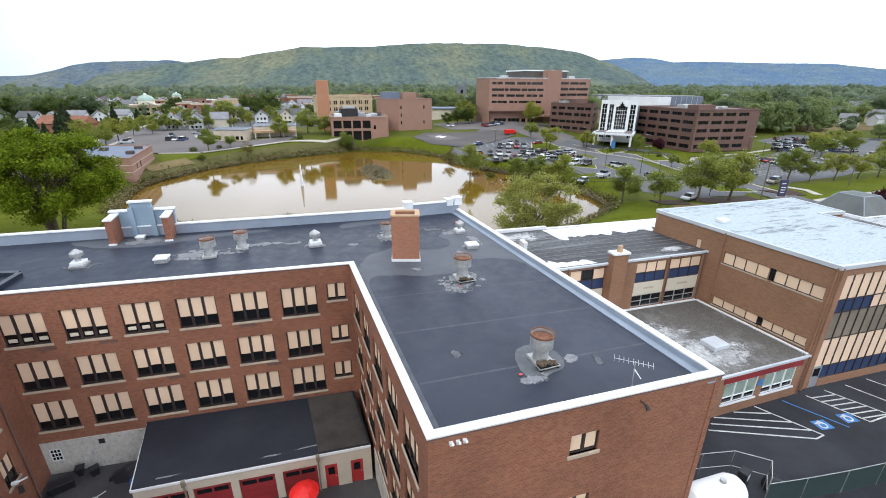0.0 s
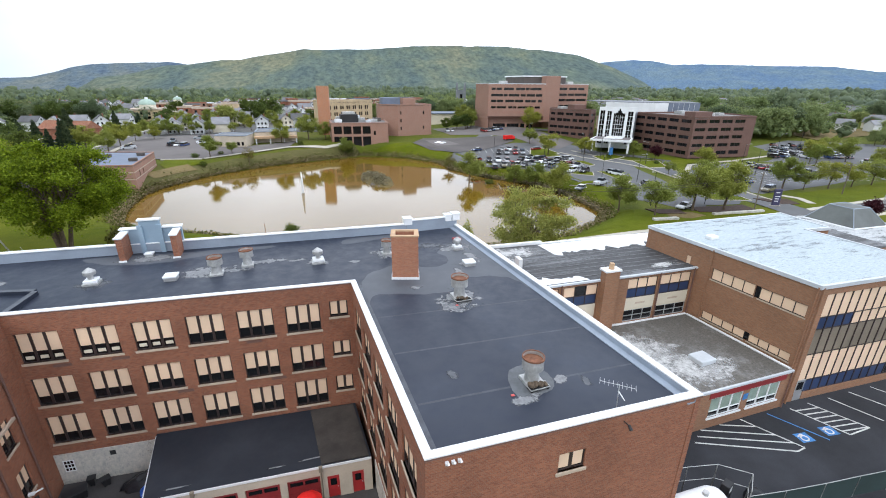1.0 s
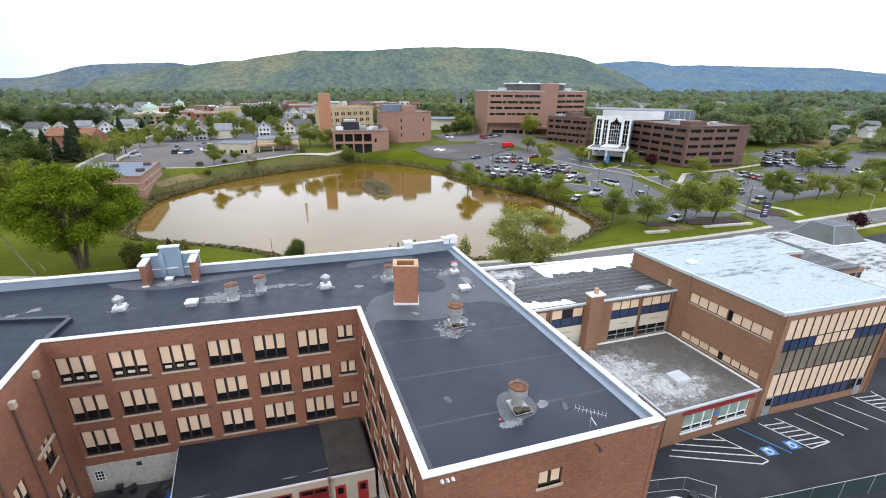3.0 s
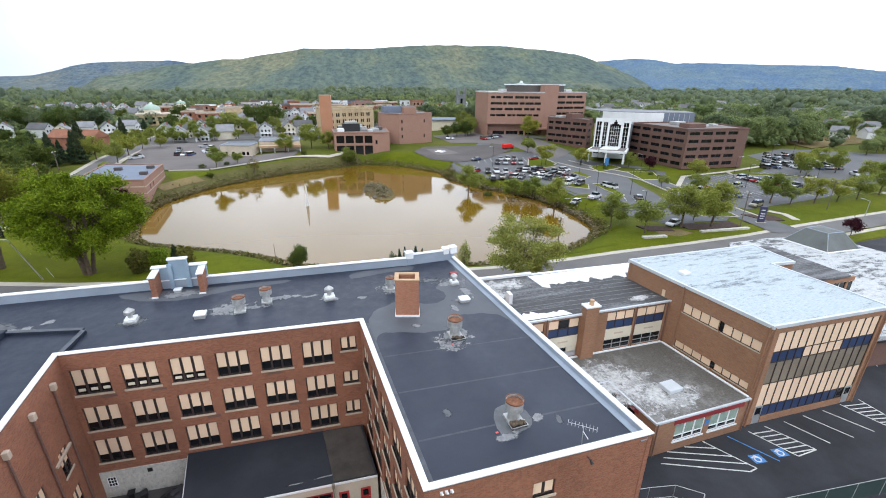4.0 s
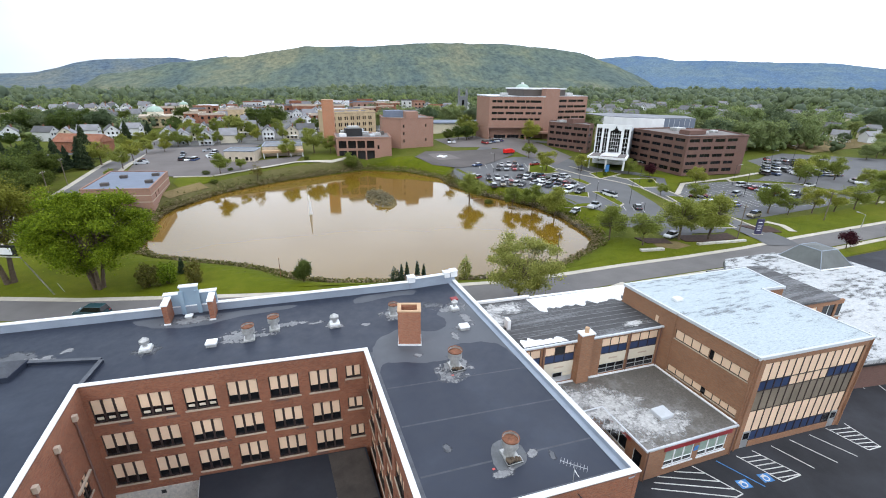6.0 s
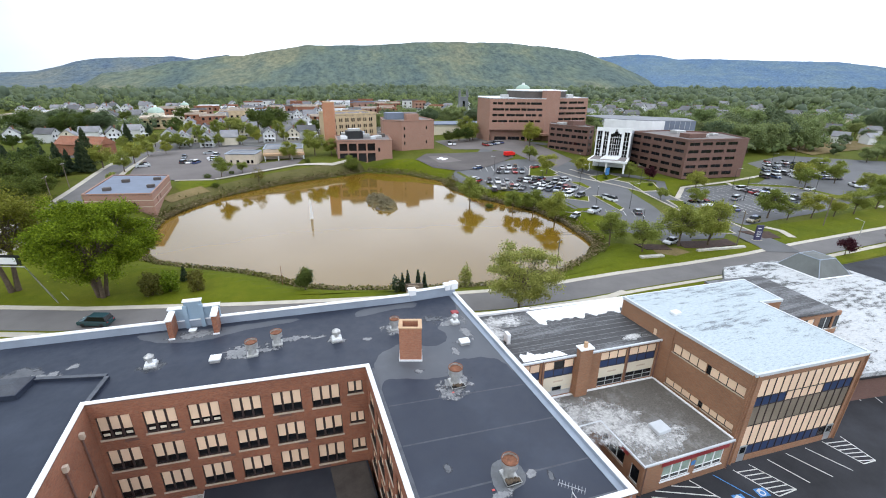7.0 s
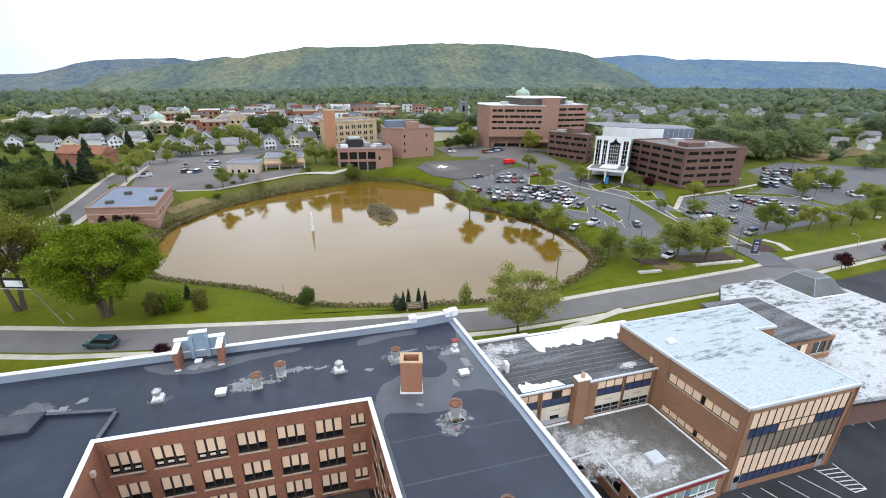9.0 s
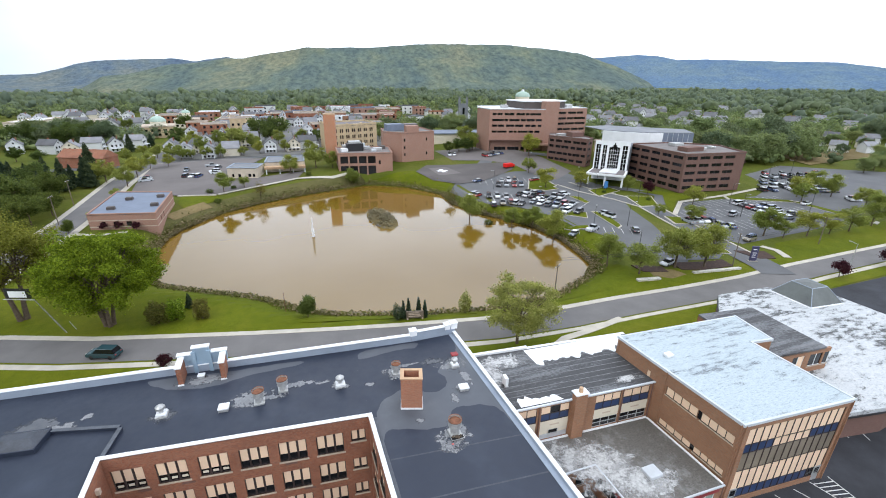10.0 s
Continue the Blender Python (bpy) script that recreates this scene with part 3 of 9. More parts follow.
bm.faces.new([bm.verts.new((x, y, -4.0)) for x, y in out])
tagged(finish("pond_water", bm, "water"), "muddy brown pond reflecting the bright sky", "pond", kind="structure")

# hills all round the valley, by bearing from the school (degrees east of the y axis) and height of the crest
def hill(name, crest, near, far, material, label, seed, rough=1.0):
    az = np.radians(np.arange(crest[0][0], crest[-1][0] + 0.01, 0.25))
    el = np.interp(np.degrees(az), [c[0] for c in crest], [c[1] for c in crest])
    rows, verts = 26, []
    for j in range(rows):
        t = j / (rows - 1)
        dist = near + (far - near) * t
        for a, e in zip(az, el):
            top = 40 + far * math.tan(radians(max(e, -0.35)))
            x, y = dist * math.sin(a), dist * math.cos(a)
            n = noise.fractal(Vector((x, y, seed * 31.0)) * 0.0022, 1.0, 2.0, 5)
            m = noise.fractal(Vector((x, y, seed * 17.0)) * 0.02, 1.0, 2.0, 3)
            rise = t ** 1.25 * (0.75 + 0.25 * t)
            gully = noise.fractal(Vector((a * far * 0.0075, t * 1.3, seed * 7.0)), 1.0, 2.0, 3)
            z = -2 + (top + 2) * rise + (n * 42 * t * (1 - t) * 2.2 + gully * 30 * t * (1 - t) + m * 4.0 * min(1, t * 3)) * rough
            edge = min(1.0, (a - az[0]) / 0.05, (az[-1] - a) / 0.05)
            verts.append((x, y, -2 + (z + 2) * max(0.0, edge)))
    for a, e in zip(az, el):
        dist = far * 1.06
        verts.append((dist * math.sin(a), dist * math.cos(a), -30))
    n = len(az)
    faces = [(j * n + i, (j + 1) * n + i, (j + 1) * n + i + 1, j * n + i + 1) for j in range(rows) for i in range(n - 1)]
    me = bpy.data.meshes.new(name)
    me.from_pydata(verts, [], faces)
    me.materials.append(material)
    for p in me.polygons:
        p.use_smooth = True
    return tagged(new(name, me), label, "hill", kind="structure")


def woods_mat(name, a, b_, c_, d_, bearing=10.0):
    """Forest canopy seen from kilometres away: crowns, stands of different trees and clearings, with haze mixed into
    the colours.
    """
    m, nt, b = node_mat(name)
    turn, slope = nt.nodes.new("ShaderNodeMapping"), nt.nodes.new("ShaderNodeMapping")
    turn.inputs["Rotation"].default_value = (0, 0, radians(bearing))
    slope.inputs["Scale"].default_value = (1.0, 0.42, 1.0)      # stands run down the slope
    nt.links.new(position(nt), turn.inputs["Vector"])
    nt.links.new(turn.outputs["Vector"], slope.inputs["Vector"])
    vec = slope.outputs["Vector"]
    big, mid, fine = noise_node(nt, vec, 0.0042, 6, 0.62), noise_node(nt, vec, 0.017, 5, 0.6), noise_node(nt, vec, 0.085, 4, 0.7)
    c = ramp(nt, big, [(0.40, a), (0.48, b_), (0.54, c_), (0.63, d_)])
    c = mixc(nt, 1.0, c, ramp(nt, mid, [(0.3, (0.84, 0.88, 0.94)), (0.7, (1.14, 1.09, 0.99))]), "MULTIPLY")
    c = mixc(nt, 1.0, c, ramp(nt, fine, [(0.34, (0.62, 0.66, 0.70)), (0.64, (1.3, 1.27, 1.2))]), "MULTIPLY")
    nt.links.new(c, b.inputs["Base Color"])
    b.inputs["Roughness"].default_value = 0.95
    b.inputs["Specular IOR Level"].default_value = 0.1
    bumped(nt, b, fine, 0.9, 6.0)
    return m


# main hill: canopy green lightened and greyed towards blue to stand for haze
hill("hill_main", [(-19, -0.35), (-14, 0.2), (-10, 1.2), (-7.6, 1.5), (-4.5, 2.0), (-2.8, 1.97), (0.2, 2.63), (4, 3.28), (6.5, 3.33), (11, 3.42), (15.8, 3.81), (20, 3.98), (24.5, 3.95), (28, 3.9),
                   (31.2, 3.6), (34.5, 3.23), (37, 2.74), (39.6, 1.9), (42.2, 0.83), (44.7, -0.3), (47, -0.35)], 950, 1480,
     woods_mat("hill_woods_hazed", (0.092, 0.125, 0.118), (0.108, 0.140, 0.120), (0.130, 0.154, 0.118), (0.158, 0.168, 0.120)), "long wooded hill in spring green, greyed by painted haze", 1, 0.6)
# west and east ridges: distance haze painted as blue in the canopy colours
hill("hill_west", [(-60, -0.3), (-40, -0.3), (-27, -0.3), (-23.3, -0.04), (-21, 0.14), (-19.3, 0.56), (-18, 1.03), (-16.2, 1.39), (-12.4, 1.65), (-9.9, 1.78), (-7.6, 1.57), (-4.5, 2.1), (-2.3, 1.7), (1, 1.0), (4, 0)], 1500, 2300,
     woods_mat("west_woods_hazed", (0.088, 0.125, 0.178), (0.100, 0.138, 0.176), (0.118, 0.148, 0.166), (0.138, 0.158, 0.158), -10.0), "distant wooded ridge, blue haze painted into its green", 2, 0.5)
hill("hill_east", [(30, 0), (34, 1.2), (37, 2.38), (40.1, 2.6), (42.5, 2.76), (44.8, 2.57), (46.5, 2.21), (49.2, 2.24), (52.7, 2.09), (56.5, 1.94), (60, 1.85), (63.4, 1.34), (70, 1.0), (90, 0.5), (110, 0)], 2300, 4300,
     woods_mat("east_woods", (0.092, 0.155, 0.25), (0.102, 0.165, 0.25), (0.112, 0.175, 0.245), (0.125, 0.185, 0.24), 50.0), "far wooded ridge, its blue a painted haze", 3, 0.6)

# roads, pavements and lawns
ROAD = [(-140, 113), (-95, 95), (-70, 85.5), (-48.6, 79), (-35.4, 74), (-23.2, 70.6), (-9.5, 66.9), (5, 63.4), (15, 61.2), (31.9, 58), (46, 56.9), (60, 56.8), (77, 56.1), (94, 55.9), (113, 56.9), (143, 57.5), (180, 58), (260, 60), (420, 70)]
drape("pavement", band(ROAD, 0.62, 1.72), "concrete", 0.19, 3.0, "pale concrete kerb strip along the road", "pavement", 0.2)
drape("pavement", band(ROAD, 0.62, -6.2), "concrete", 0.13, 3.0, "narrow pale concrete pavement on the school's side", "pavement", 0.2)
drape("verge", band(ROAD, 2.3, 4.6), "grass", 0.07, 3.0, "mown verge between road and pond bank", "lawn")
drape("verge", band(ROAD, 0.6, -5.3), "grass", 0.07, 3.0, "narrow mown verge between road and pavement", "lawn")
drape("road", band(ROAD, 3.1, -2.0), "road_grey", 0.12, 3.0, "grey two-lane asphalt road with pale kerbs", "road", 0.1)

# ---- the old school: three storeys of red brick round a service yard ----
ROOTS = {}


def building(name, at, label, category="building"):
    ob = thing(name, at, label, category)
    ROOTS[name] = ob
    return ob


def wpart(name, bm, material, root, label=""):
    """A part whose mesh is in world metres, under a thing that stands at its own base."""
    ob = finish(name, bm, material, root, label)
    ob.matrix_parent_inverse = root.matrix_basis.inverted()
    return ob


def shifted(line, d):
    """The line moved d to its right, with mitred corners."""
    pts = [Vector(p) for p in line]
    out = []
    for i, p in enumerate(pts):
        n1 = n2 = None
        if i > 0:
            e = (p - pts[i - 1]).normalized()
            n1 = Vector((e.y, -e.x))
        if i < len(pts) - 1:
            e = (pts[i + 1] - p).normalized()
            n2 = Vector((e.y, -e.x))
        if n1 is None or n2 is None:
            out.append(p + (n1 or n2) * d)
        else:
            m = (n1 + n2).normalized()
            out.append(p + m * d / max(0.2, m.dot(n1)))
    return out


def strip(bm, line, o0, o1, z0, z1):
    """A band along a line, from o0 to o1 to its right and z0 to z1."""
    a, b = shifted(line, o0), shifted(line, o1)
    n = len(line)
    v = [[bm.verts.new((q.x, q.y, z)) for q in side] for side, z in ((a, z0), (b, z0), (b, z1), (a, z1))]
    for i in range(n - 1):
        for k in range(4):
            bm.faces.new((v[k][i], v[k][i + 1], v[(k + 1) % 4][i + 1], v[(k + 1) % 4][i]))
    bm.faces.new([v[k][0] for k in range(4)])
    bm.faces.new([v[k][n - 1] for k in range(4)][::-1])
    return bm


def sash_window(root, wall, s0, s1, z0, z1, sashes=3, drop=(0.68, 0.68, 0.68), label="", meeting=False):
    """A recessed window: dark frame, a pane in each sash, cream blinds let down from the top, stone sill."""
    wall.hole(s0, s1, z0, z1)
    bar = 0.07
    w = (s1 - s0) / sashes
    post = 0.17 if sashes > 1 else 0
    gaps = [(s0 + i * w + (bar if i == 0 else post / 2), s0 + (i + 1) * w - (bar if i == sashes - 1 else post / 2), z0 + bar, z1 - bar) for i in range(sashes)]
    win = wpart("window", wall.grid(s0, s1, z0, z1, -0.17, -0.10, gaps), "frame", root, label or "dark wooden sash window with cream blinds")
    for i in range(sashes):
        a = s0 + i * w + (bar if i == 0 else post / 2)
        b = s0 + (i + 1) * w - (bar if i == sashes - 1 else post / 2)
        g = BM()
        wall.slab(g, a, b, z0 + bar, z1 - bar, -0.16, -0.15)
        part("pane", g, "glass", win)
        h = (z1 - z0 - 2 * bar) * drop[i % len(drop)]
        k = BM()
        wall.slab(k, a + 0.02, b - 0.02, z1 - bar - h, z1 - bar - 0.01, -0.145, -0.125)
        part("blind", k, "shade", win, "cream roller blind")
        if meeting:
            r = BM()
            lo = z0 + bar + 0.16
            wall.slab(r, a + 0.1, b - 0.1, lo, lo + 0.26, -0.147, -0.135)
            part("sash_panel", r, "cream_panel", win, "pale lower panel")
    sb = BM()
    wall.slab(sb, s0 - 0.10, s1 + 0.10, z0 - 0.17, z0, -0.12, 0.07)
    part("sill", sb, "stone", win, "limestone sill")
    return win


SA, SB, SC, SD, SE = (-18.6, 32.4), (4.04, 29.9), (4.05, 11.69), (18.29, 10.75), (17.55, 41.75)
S_STEP, S_W = (11.75, 41.75), (-46.0, 46.75)
LW_S = (-17.6, -24.0)
DECK, WALL_TOP = 10.10, 10.44
school = building("school_building", (7.0, 27.0, YARD), "three-storey red brick school with a dark rubber roof and white coping", "school")

# the court's long wall
wall_a = Wall(SA, SB, YARD - 0.6, WALL_TOP)
rr = random.Random(4)
ROWS = ((6.62, 8.95), (3.02, 5.32), (-0.42, 1.98))
for row, (z0, z1) in enumerate(ROWS):
    for col in range(6):
        s0 = 0.36 + col * 3.46
        drops = [0.66 + rr.uniform(-0.03, 0.05) for _ in range(3)]
        sash_window(school, wall_a, s0, s0 + 2.55, z0, z1, 3, drops, meeting=(row == 0 and col in (0, 2)) or (row == 0 and col == 1))
    sash_window(school, wall_a, 20.95, 22.35, z0 + 1.0, z1 + 0.05, 2, (0.9, 0.9), "small paired window with cream blinds")
wpart("wall", wall_a.mesh(), "brick", school, "red brick court wall")
bm = BM()
wall_a.slab(bm, 0.0, 7.1, YARD - 0.6, -1.45, 0.0, 0.06)
wpart("foundation", bm, "rubble", school, "whitewashed stone foundation")
bm = wall_a.grid(0.46, 1.16, -3.12, -2.08, 0.058, 0.10, [(0.51 + i * 0.21, 0.69 + i * 0.21, -3.06 + j * 0.33, -2.78 + j * 0.33) for i in range(3) for j in range(3)])
cellar = wpart("cellar_window", bm, "white", school, "white barred cellar window")
g = BM()
wall_a.slab(g, 0.48, 1.14, -3.10, -2.10, 0.062, 0.070)
part("pane", g, "glass", cellar)
bm = BM()
wall_a.slab(bm, 3.62, 4.02, -2.2, -1.78, 0.055, 0.075)
wpart("vent_opening", bm, "black", school, "dark vent opening")
for s, z in ((2.0, 6.1), (5.6, 6.1), (9.2, 2.55), (14.6, 6.15), (16.0, 2.55), (17.6, -0.9)):
    bm = BM()
    wall_a.slab(bm, s, s + 1.1, z, z + 0.22, 0.0, 0.03)
    wpart("grille", bm, "brick_o", school, "flush ventilation grille")

# wing wall towards the court
wall_b = Wall(SB, SC, YARD - 0.6, WALL_TOP)
for z0, z1 in ROWS:
    for col in range(5):
        s0 = 0.75 + col * 3.42
        sash_window(school, wall_b, s0, s0 + 2.5, z0, z1 - 0.1, 3, [0.66 + rr.uniform(-0.03, 0.05) for _ in range(3)])
wpart("wall", wall_b.mesh(), "brick", school, "red brick wing wall")
bm = BM()
wall_b.slab(bm, 6.1, wall_b.long, YARD - 0.6, -1.45, 0.0, 0.06)
wpart("foundation", bm, "rubble", school, "pale painted base of the wall")

# gable end of the wing
wall_c = Wall(SC, SD, YARD - 0.6, WALL_TOP)
for z0 in (7.72, 3.98, 0.3):
    sash_window(school, wall_c, 6.42, 7.86, z0, z0 + 1.12, 2, (0.93, 0.93), "small paired window with cream blinds and a pale sill")
wpart("wall", wall_c.mesh(), "brick", school, "red brick end wall")

wall_d = Wall(SD, SE, -1.2, WALL_TOP)
for z0, z1 in ROWS[:2]:
    for col in range(4):
        s0 = 2.2 + col * 3.6
        sash_window(school, wall_d, s0, s0 + 2.5, z0, z1, 3, (0.66, 0.7, 0.64))
wpart("wall", wall_d.mesh(), "brick", school)

N_TOP, N_RAISED = 10.96, 11.32
wall_n1 = Wall(SE, S_STEP, -1.5, N_RAISED)
wall_n2 = Wall(S_STEP, S_W, -1.5, N_TOP)
for wall in (wall_n1, wall_n2):
    wpart("wall", wall.mesh(), "brick", school)

# west wing, its end out of sight behind
wall_w = Wall(LW_S, SA, YARD - 0.6, WALL_TOP)
for z0 in (-1.35, 2.4):
    for s0 in (52.2, 48.4):
        sash_window(school, wall_w, s0, s0 + 1.35, z0, z0 + 2.1, 2, (0.62, 0.62))
wpart("wall", wall_w.mesh(), "brick", school, "red brick west wing wall")
for s in (54.3, 51.0, 47.6):
    bm = BM()
    wall_w.slab(bm, s - 0.17, s + 0.17, 8.8, 9.35, 0.0, 0.34)
    hopper = wpart("scupper_box", bevelled(bm, 0.03), "stone", school, "pale rain hopper")
    bm = BM()
    p = wall_w.at(s, 8.9, 0.12)
    rod(bm, p, wall_w.at(s, YARD, 0.12), 0.07)
    part("downpipe", bm, "brick_o", hopper, "brown downpipe")
bm = BM()
wall_w.slab(bm, 51.5, 54.0, 4.0, 4.18, 0.0, 0.16)
wpart("ledge", bm, "stone", school, "stone ledge")
wall_w2 = Wall((-46.0, 46.75), (-46.0, -24.0), YARD - 0.6, WALL_TOP)
wall_w3 = Wall((-46.0, -24.0), LW_S, YARD - 0.6, WALL_TOP)
for wall in (wall_w2, wall_w3):
    wpart("wall", wall.mesh(), "brick", school)

# roof deck in two sheets
bm = BM()
prism(bm, [(4.3, 11.95), (18.05, 11.05), (17.25, 41.45), (11.6, 41.45), (4.3, 42.1)], DECK - 0.25, DECK)
roof_wing = wpart("roof", bm, "roof", school, "dark grey rubber roof")
bm = BM()
prism(bm, [(4.3, 30.15), (4.3, 42.1), (-45.7, 46.4), (-45.7, -23.7), (-17.9, -23.7), (-18.85, 32.65)], DECK - 0.27, DECK - 0.004)
roof_main = wpart("roof", bm, "roof", school, "dark grey rubber roof")

# white coping, flashings, corner blocks
line = [LW_S, SA, SB, SC, SD, SE]
bm = strip(BM(), line, 0.05, -0.36, WALL_TOP, WALL_TOP + 0.075)
wpart("coping", bm, "white", school, "white metal coping")
bm = strip(BM(), line, 0.04, 0.005, WALL_TOP - 0.11, WALL_TOP - 0.005)
wpart("fascia", bm, "brick_o", school, "corbelled brick course")
bm = strip(BM(), [SD, SE], -0.37, -0.40, DECK, WALL_TOP)
wpart("flashing", bm, "flash", school, "pale roof flashing")
bm = strip(BM(), [SD, SE], -0.40, -0.85, DECK, DECK + 0.05)
wpart("flashing", bm, "flash", school, "grey lap of roofing at the parapet")
bm = strip(BM(), [SB, SC, SD], -0.42, -0.75, DECK, DECK + 0.012)
wpart("flashing", bm, "lap", school, "grey lap of roofing at the parapet")
bm = strip(BM(), [SE, S_STEP], 0.08, -0.45, N_RAISED, N_RAISED + 0.09)
wpart("coping", bm, "white", school, "white metal coping")
bm = strip(BM(), [S_STEP, S_W], 0.08, -0.45, N_TOP, N_TOP + 0.09)
wpart("coping", bm, "white", school, "white metal coping")
bm = strip(BM(), [S_STEP, S_W], -0.352, -0.38, DECK, N_TOP)
wpart("flashing", bm, "flash", school, "pale blue-grey parapet flashing")
bm = strip(BM(), [SE, S_STEP], -0.352, -0.38, DECK, N_RAISED)
wpart("flashing", bm, "flash", school, "pale blue-grey parapet flashing")
for x, y, w, h in ((17.4, 41.6, 0.42, 0.36), (16.5, 41.6, 0.34, 0.26), (11.95, 41.6, 0.42, 0.30)):
    bm = BM()
    box(bm, x - w, x + w, y - 0.42, y + 0.42, N_TOP, N_RAISED + h)
    box(bm, x - w - 0.06, x + w + 0.06, y - 0.48, y + 0.48, N_RAISED + h, N_RAISED + h + 0.08)
    wpart("corner_block", bm, "white", school, "white block on the parapet")

# stepped frontispiece over the entrance, seen from behind
def fpt(x, y):
    return (x, y - 0.075 * (x + 12.2))


bm = BM()
y0, y1 = 43.5, 43.95
prism(bm, [fpt(-14.3, y0), fpt(-9.4, y0), fpt(-9.4, y1), fpt(-14.3, y1)], DECK - 0.2, 12.4)
prism(bm, [fpt(-12.75, y0 - 0.03), fpt(-11.1, y0 - 0.03), fpt(-11.1, y1 + 0.03), fpt(-12.75, y1 + 0.03)], 12.4, 13.15)
front = wpart("frontispiece", bm, "frontis", school, "pale stepped frontispiece above the entrance")
for a, b in ((-12.9, -12.5), (-11.35, -10.95)):
    bm = BM()
    prism(bm, [fpt(a, y0 - 0.22), fpt(b, y0 - 0.22), fpt(b, y0), fpt(a, y0)], DECK - 0.1, 12.75)
    part("pilaster", bm, "frontis", front, "pale blue pilaster")
bm = BM()
prism(bm, [fpt(-12.85, y0 - 0.12), fpt(-11.0, y0 - 0.12), fpt(-11.0, y1 + 0.1), fpt(-12.85, y1 + 0.1)], 13.15, 13.27)
for a, b in ((-14.4, -12.87), (-10.98, -9.3)):
    prism(bm, [fpt(a, y0 - 0.1), fpt(b, y0 - 0.1), fpt(b, y1 + 0.1), fpt(a, y1 + 0.1)], 12.4, 12.51)
part("coping", bm, "white", front, "white coping")
for x in (-13.95, -9.75):
    for name, mat_, w, z0, z1, d in (("buttress", "brick", 0.24, DECK - 0.1, 12.2, 0), ("buttress_coping", "white", 0.32, 12.2, 12.32, 0.08), ("buttress_foot", "white", 0.30, DECK, DECK + 0.14, 0.06)):
        bm = BM()
        prism(bm, [fpt(x - w, 41.35 - d), fpt(x + w, 41.35 - d), fpt(x + w, y0 - 0.001), fpt(x - w, y0 - 0.001)] if name != "buttress_foot" else
              [fpt(x - w, 41.30 - d), fpt(x + w, 41.30 - d), fpt(x + w, 41.34), fpt(x - w, 41.34)], z0, z1)
        part(name, bm, mat_, front, "brick side wall" if name == "buttress" else "white metal cap")

# big brick chimney on the roof
CH = [(7.36, 30.12), (9.36, 29.42), (9.80, 31.00), (7.80, 31.66)]
chim = building("chimney", (8.6, 30.6, DECK), "square red brick chimney with a clay coping on the flat roof", "chimney")
cx, cy = sum(p[0] for p in CH) / 4, sum(p[1] for p in CH) / 4
grow = lambda k: [(cx + (x - cx) * k, cy + (y - cy) * k) for x, y in CH]


def tube(bm, outer, inner, z0, z1):
    n = len(outer)
    o0, o1 = [bm.verts.new((x, y, z0)) for x, y in outer], [bm.verts.new((x, y, z1)) for x, y in outer]
    i0, i1 = [bm.verts.new((x, y, z0)) for x, y in inner], [bm.verts.new((x, y, z1)) for x, y in inner]
    for k in range(n):
        j = (k + 1) % n
        bm.faces.new((o0[k], o0[j], o1[j], o1[k]))
        bm.faces.new((i0[k], i1[k], i1[j], i0[j]))
        bm.faces.new((o1[k], o1[j], i1[j], i1[k]))
        bm.faces.new((o0[k], i0[k], i0[j], o0[j]))
    return bm


wpart("shaft", tube(BM(), CH, grow(0.69), DECK, 13.72), "brick_c", chim, "red brick shaft")
wpart("coping", tube(BM(), grow(1.05), grow(0.70), 13.72, 13.83), "clay", chim, "buff clay coping slab")
bm = BM()
prism(bm, grow(0.70), 12.0, 12.05)
wpart("flue", bm, "black", chim, "dark open flue")
wpart("base_flashing", tube(BM(), grow(1.06), grow(0.99), DECK, DECK + 0.2), "white", chim, "white base flashing")


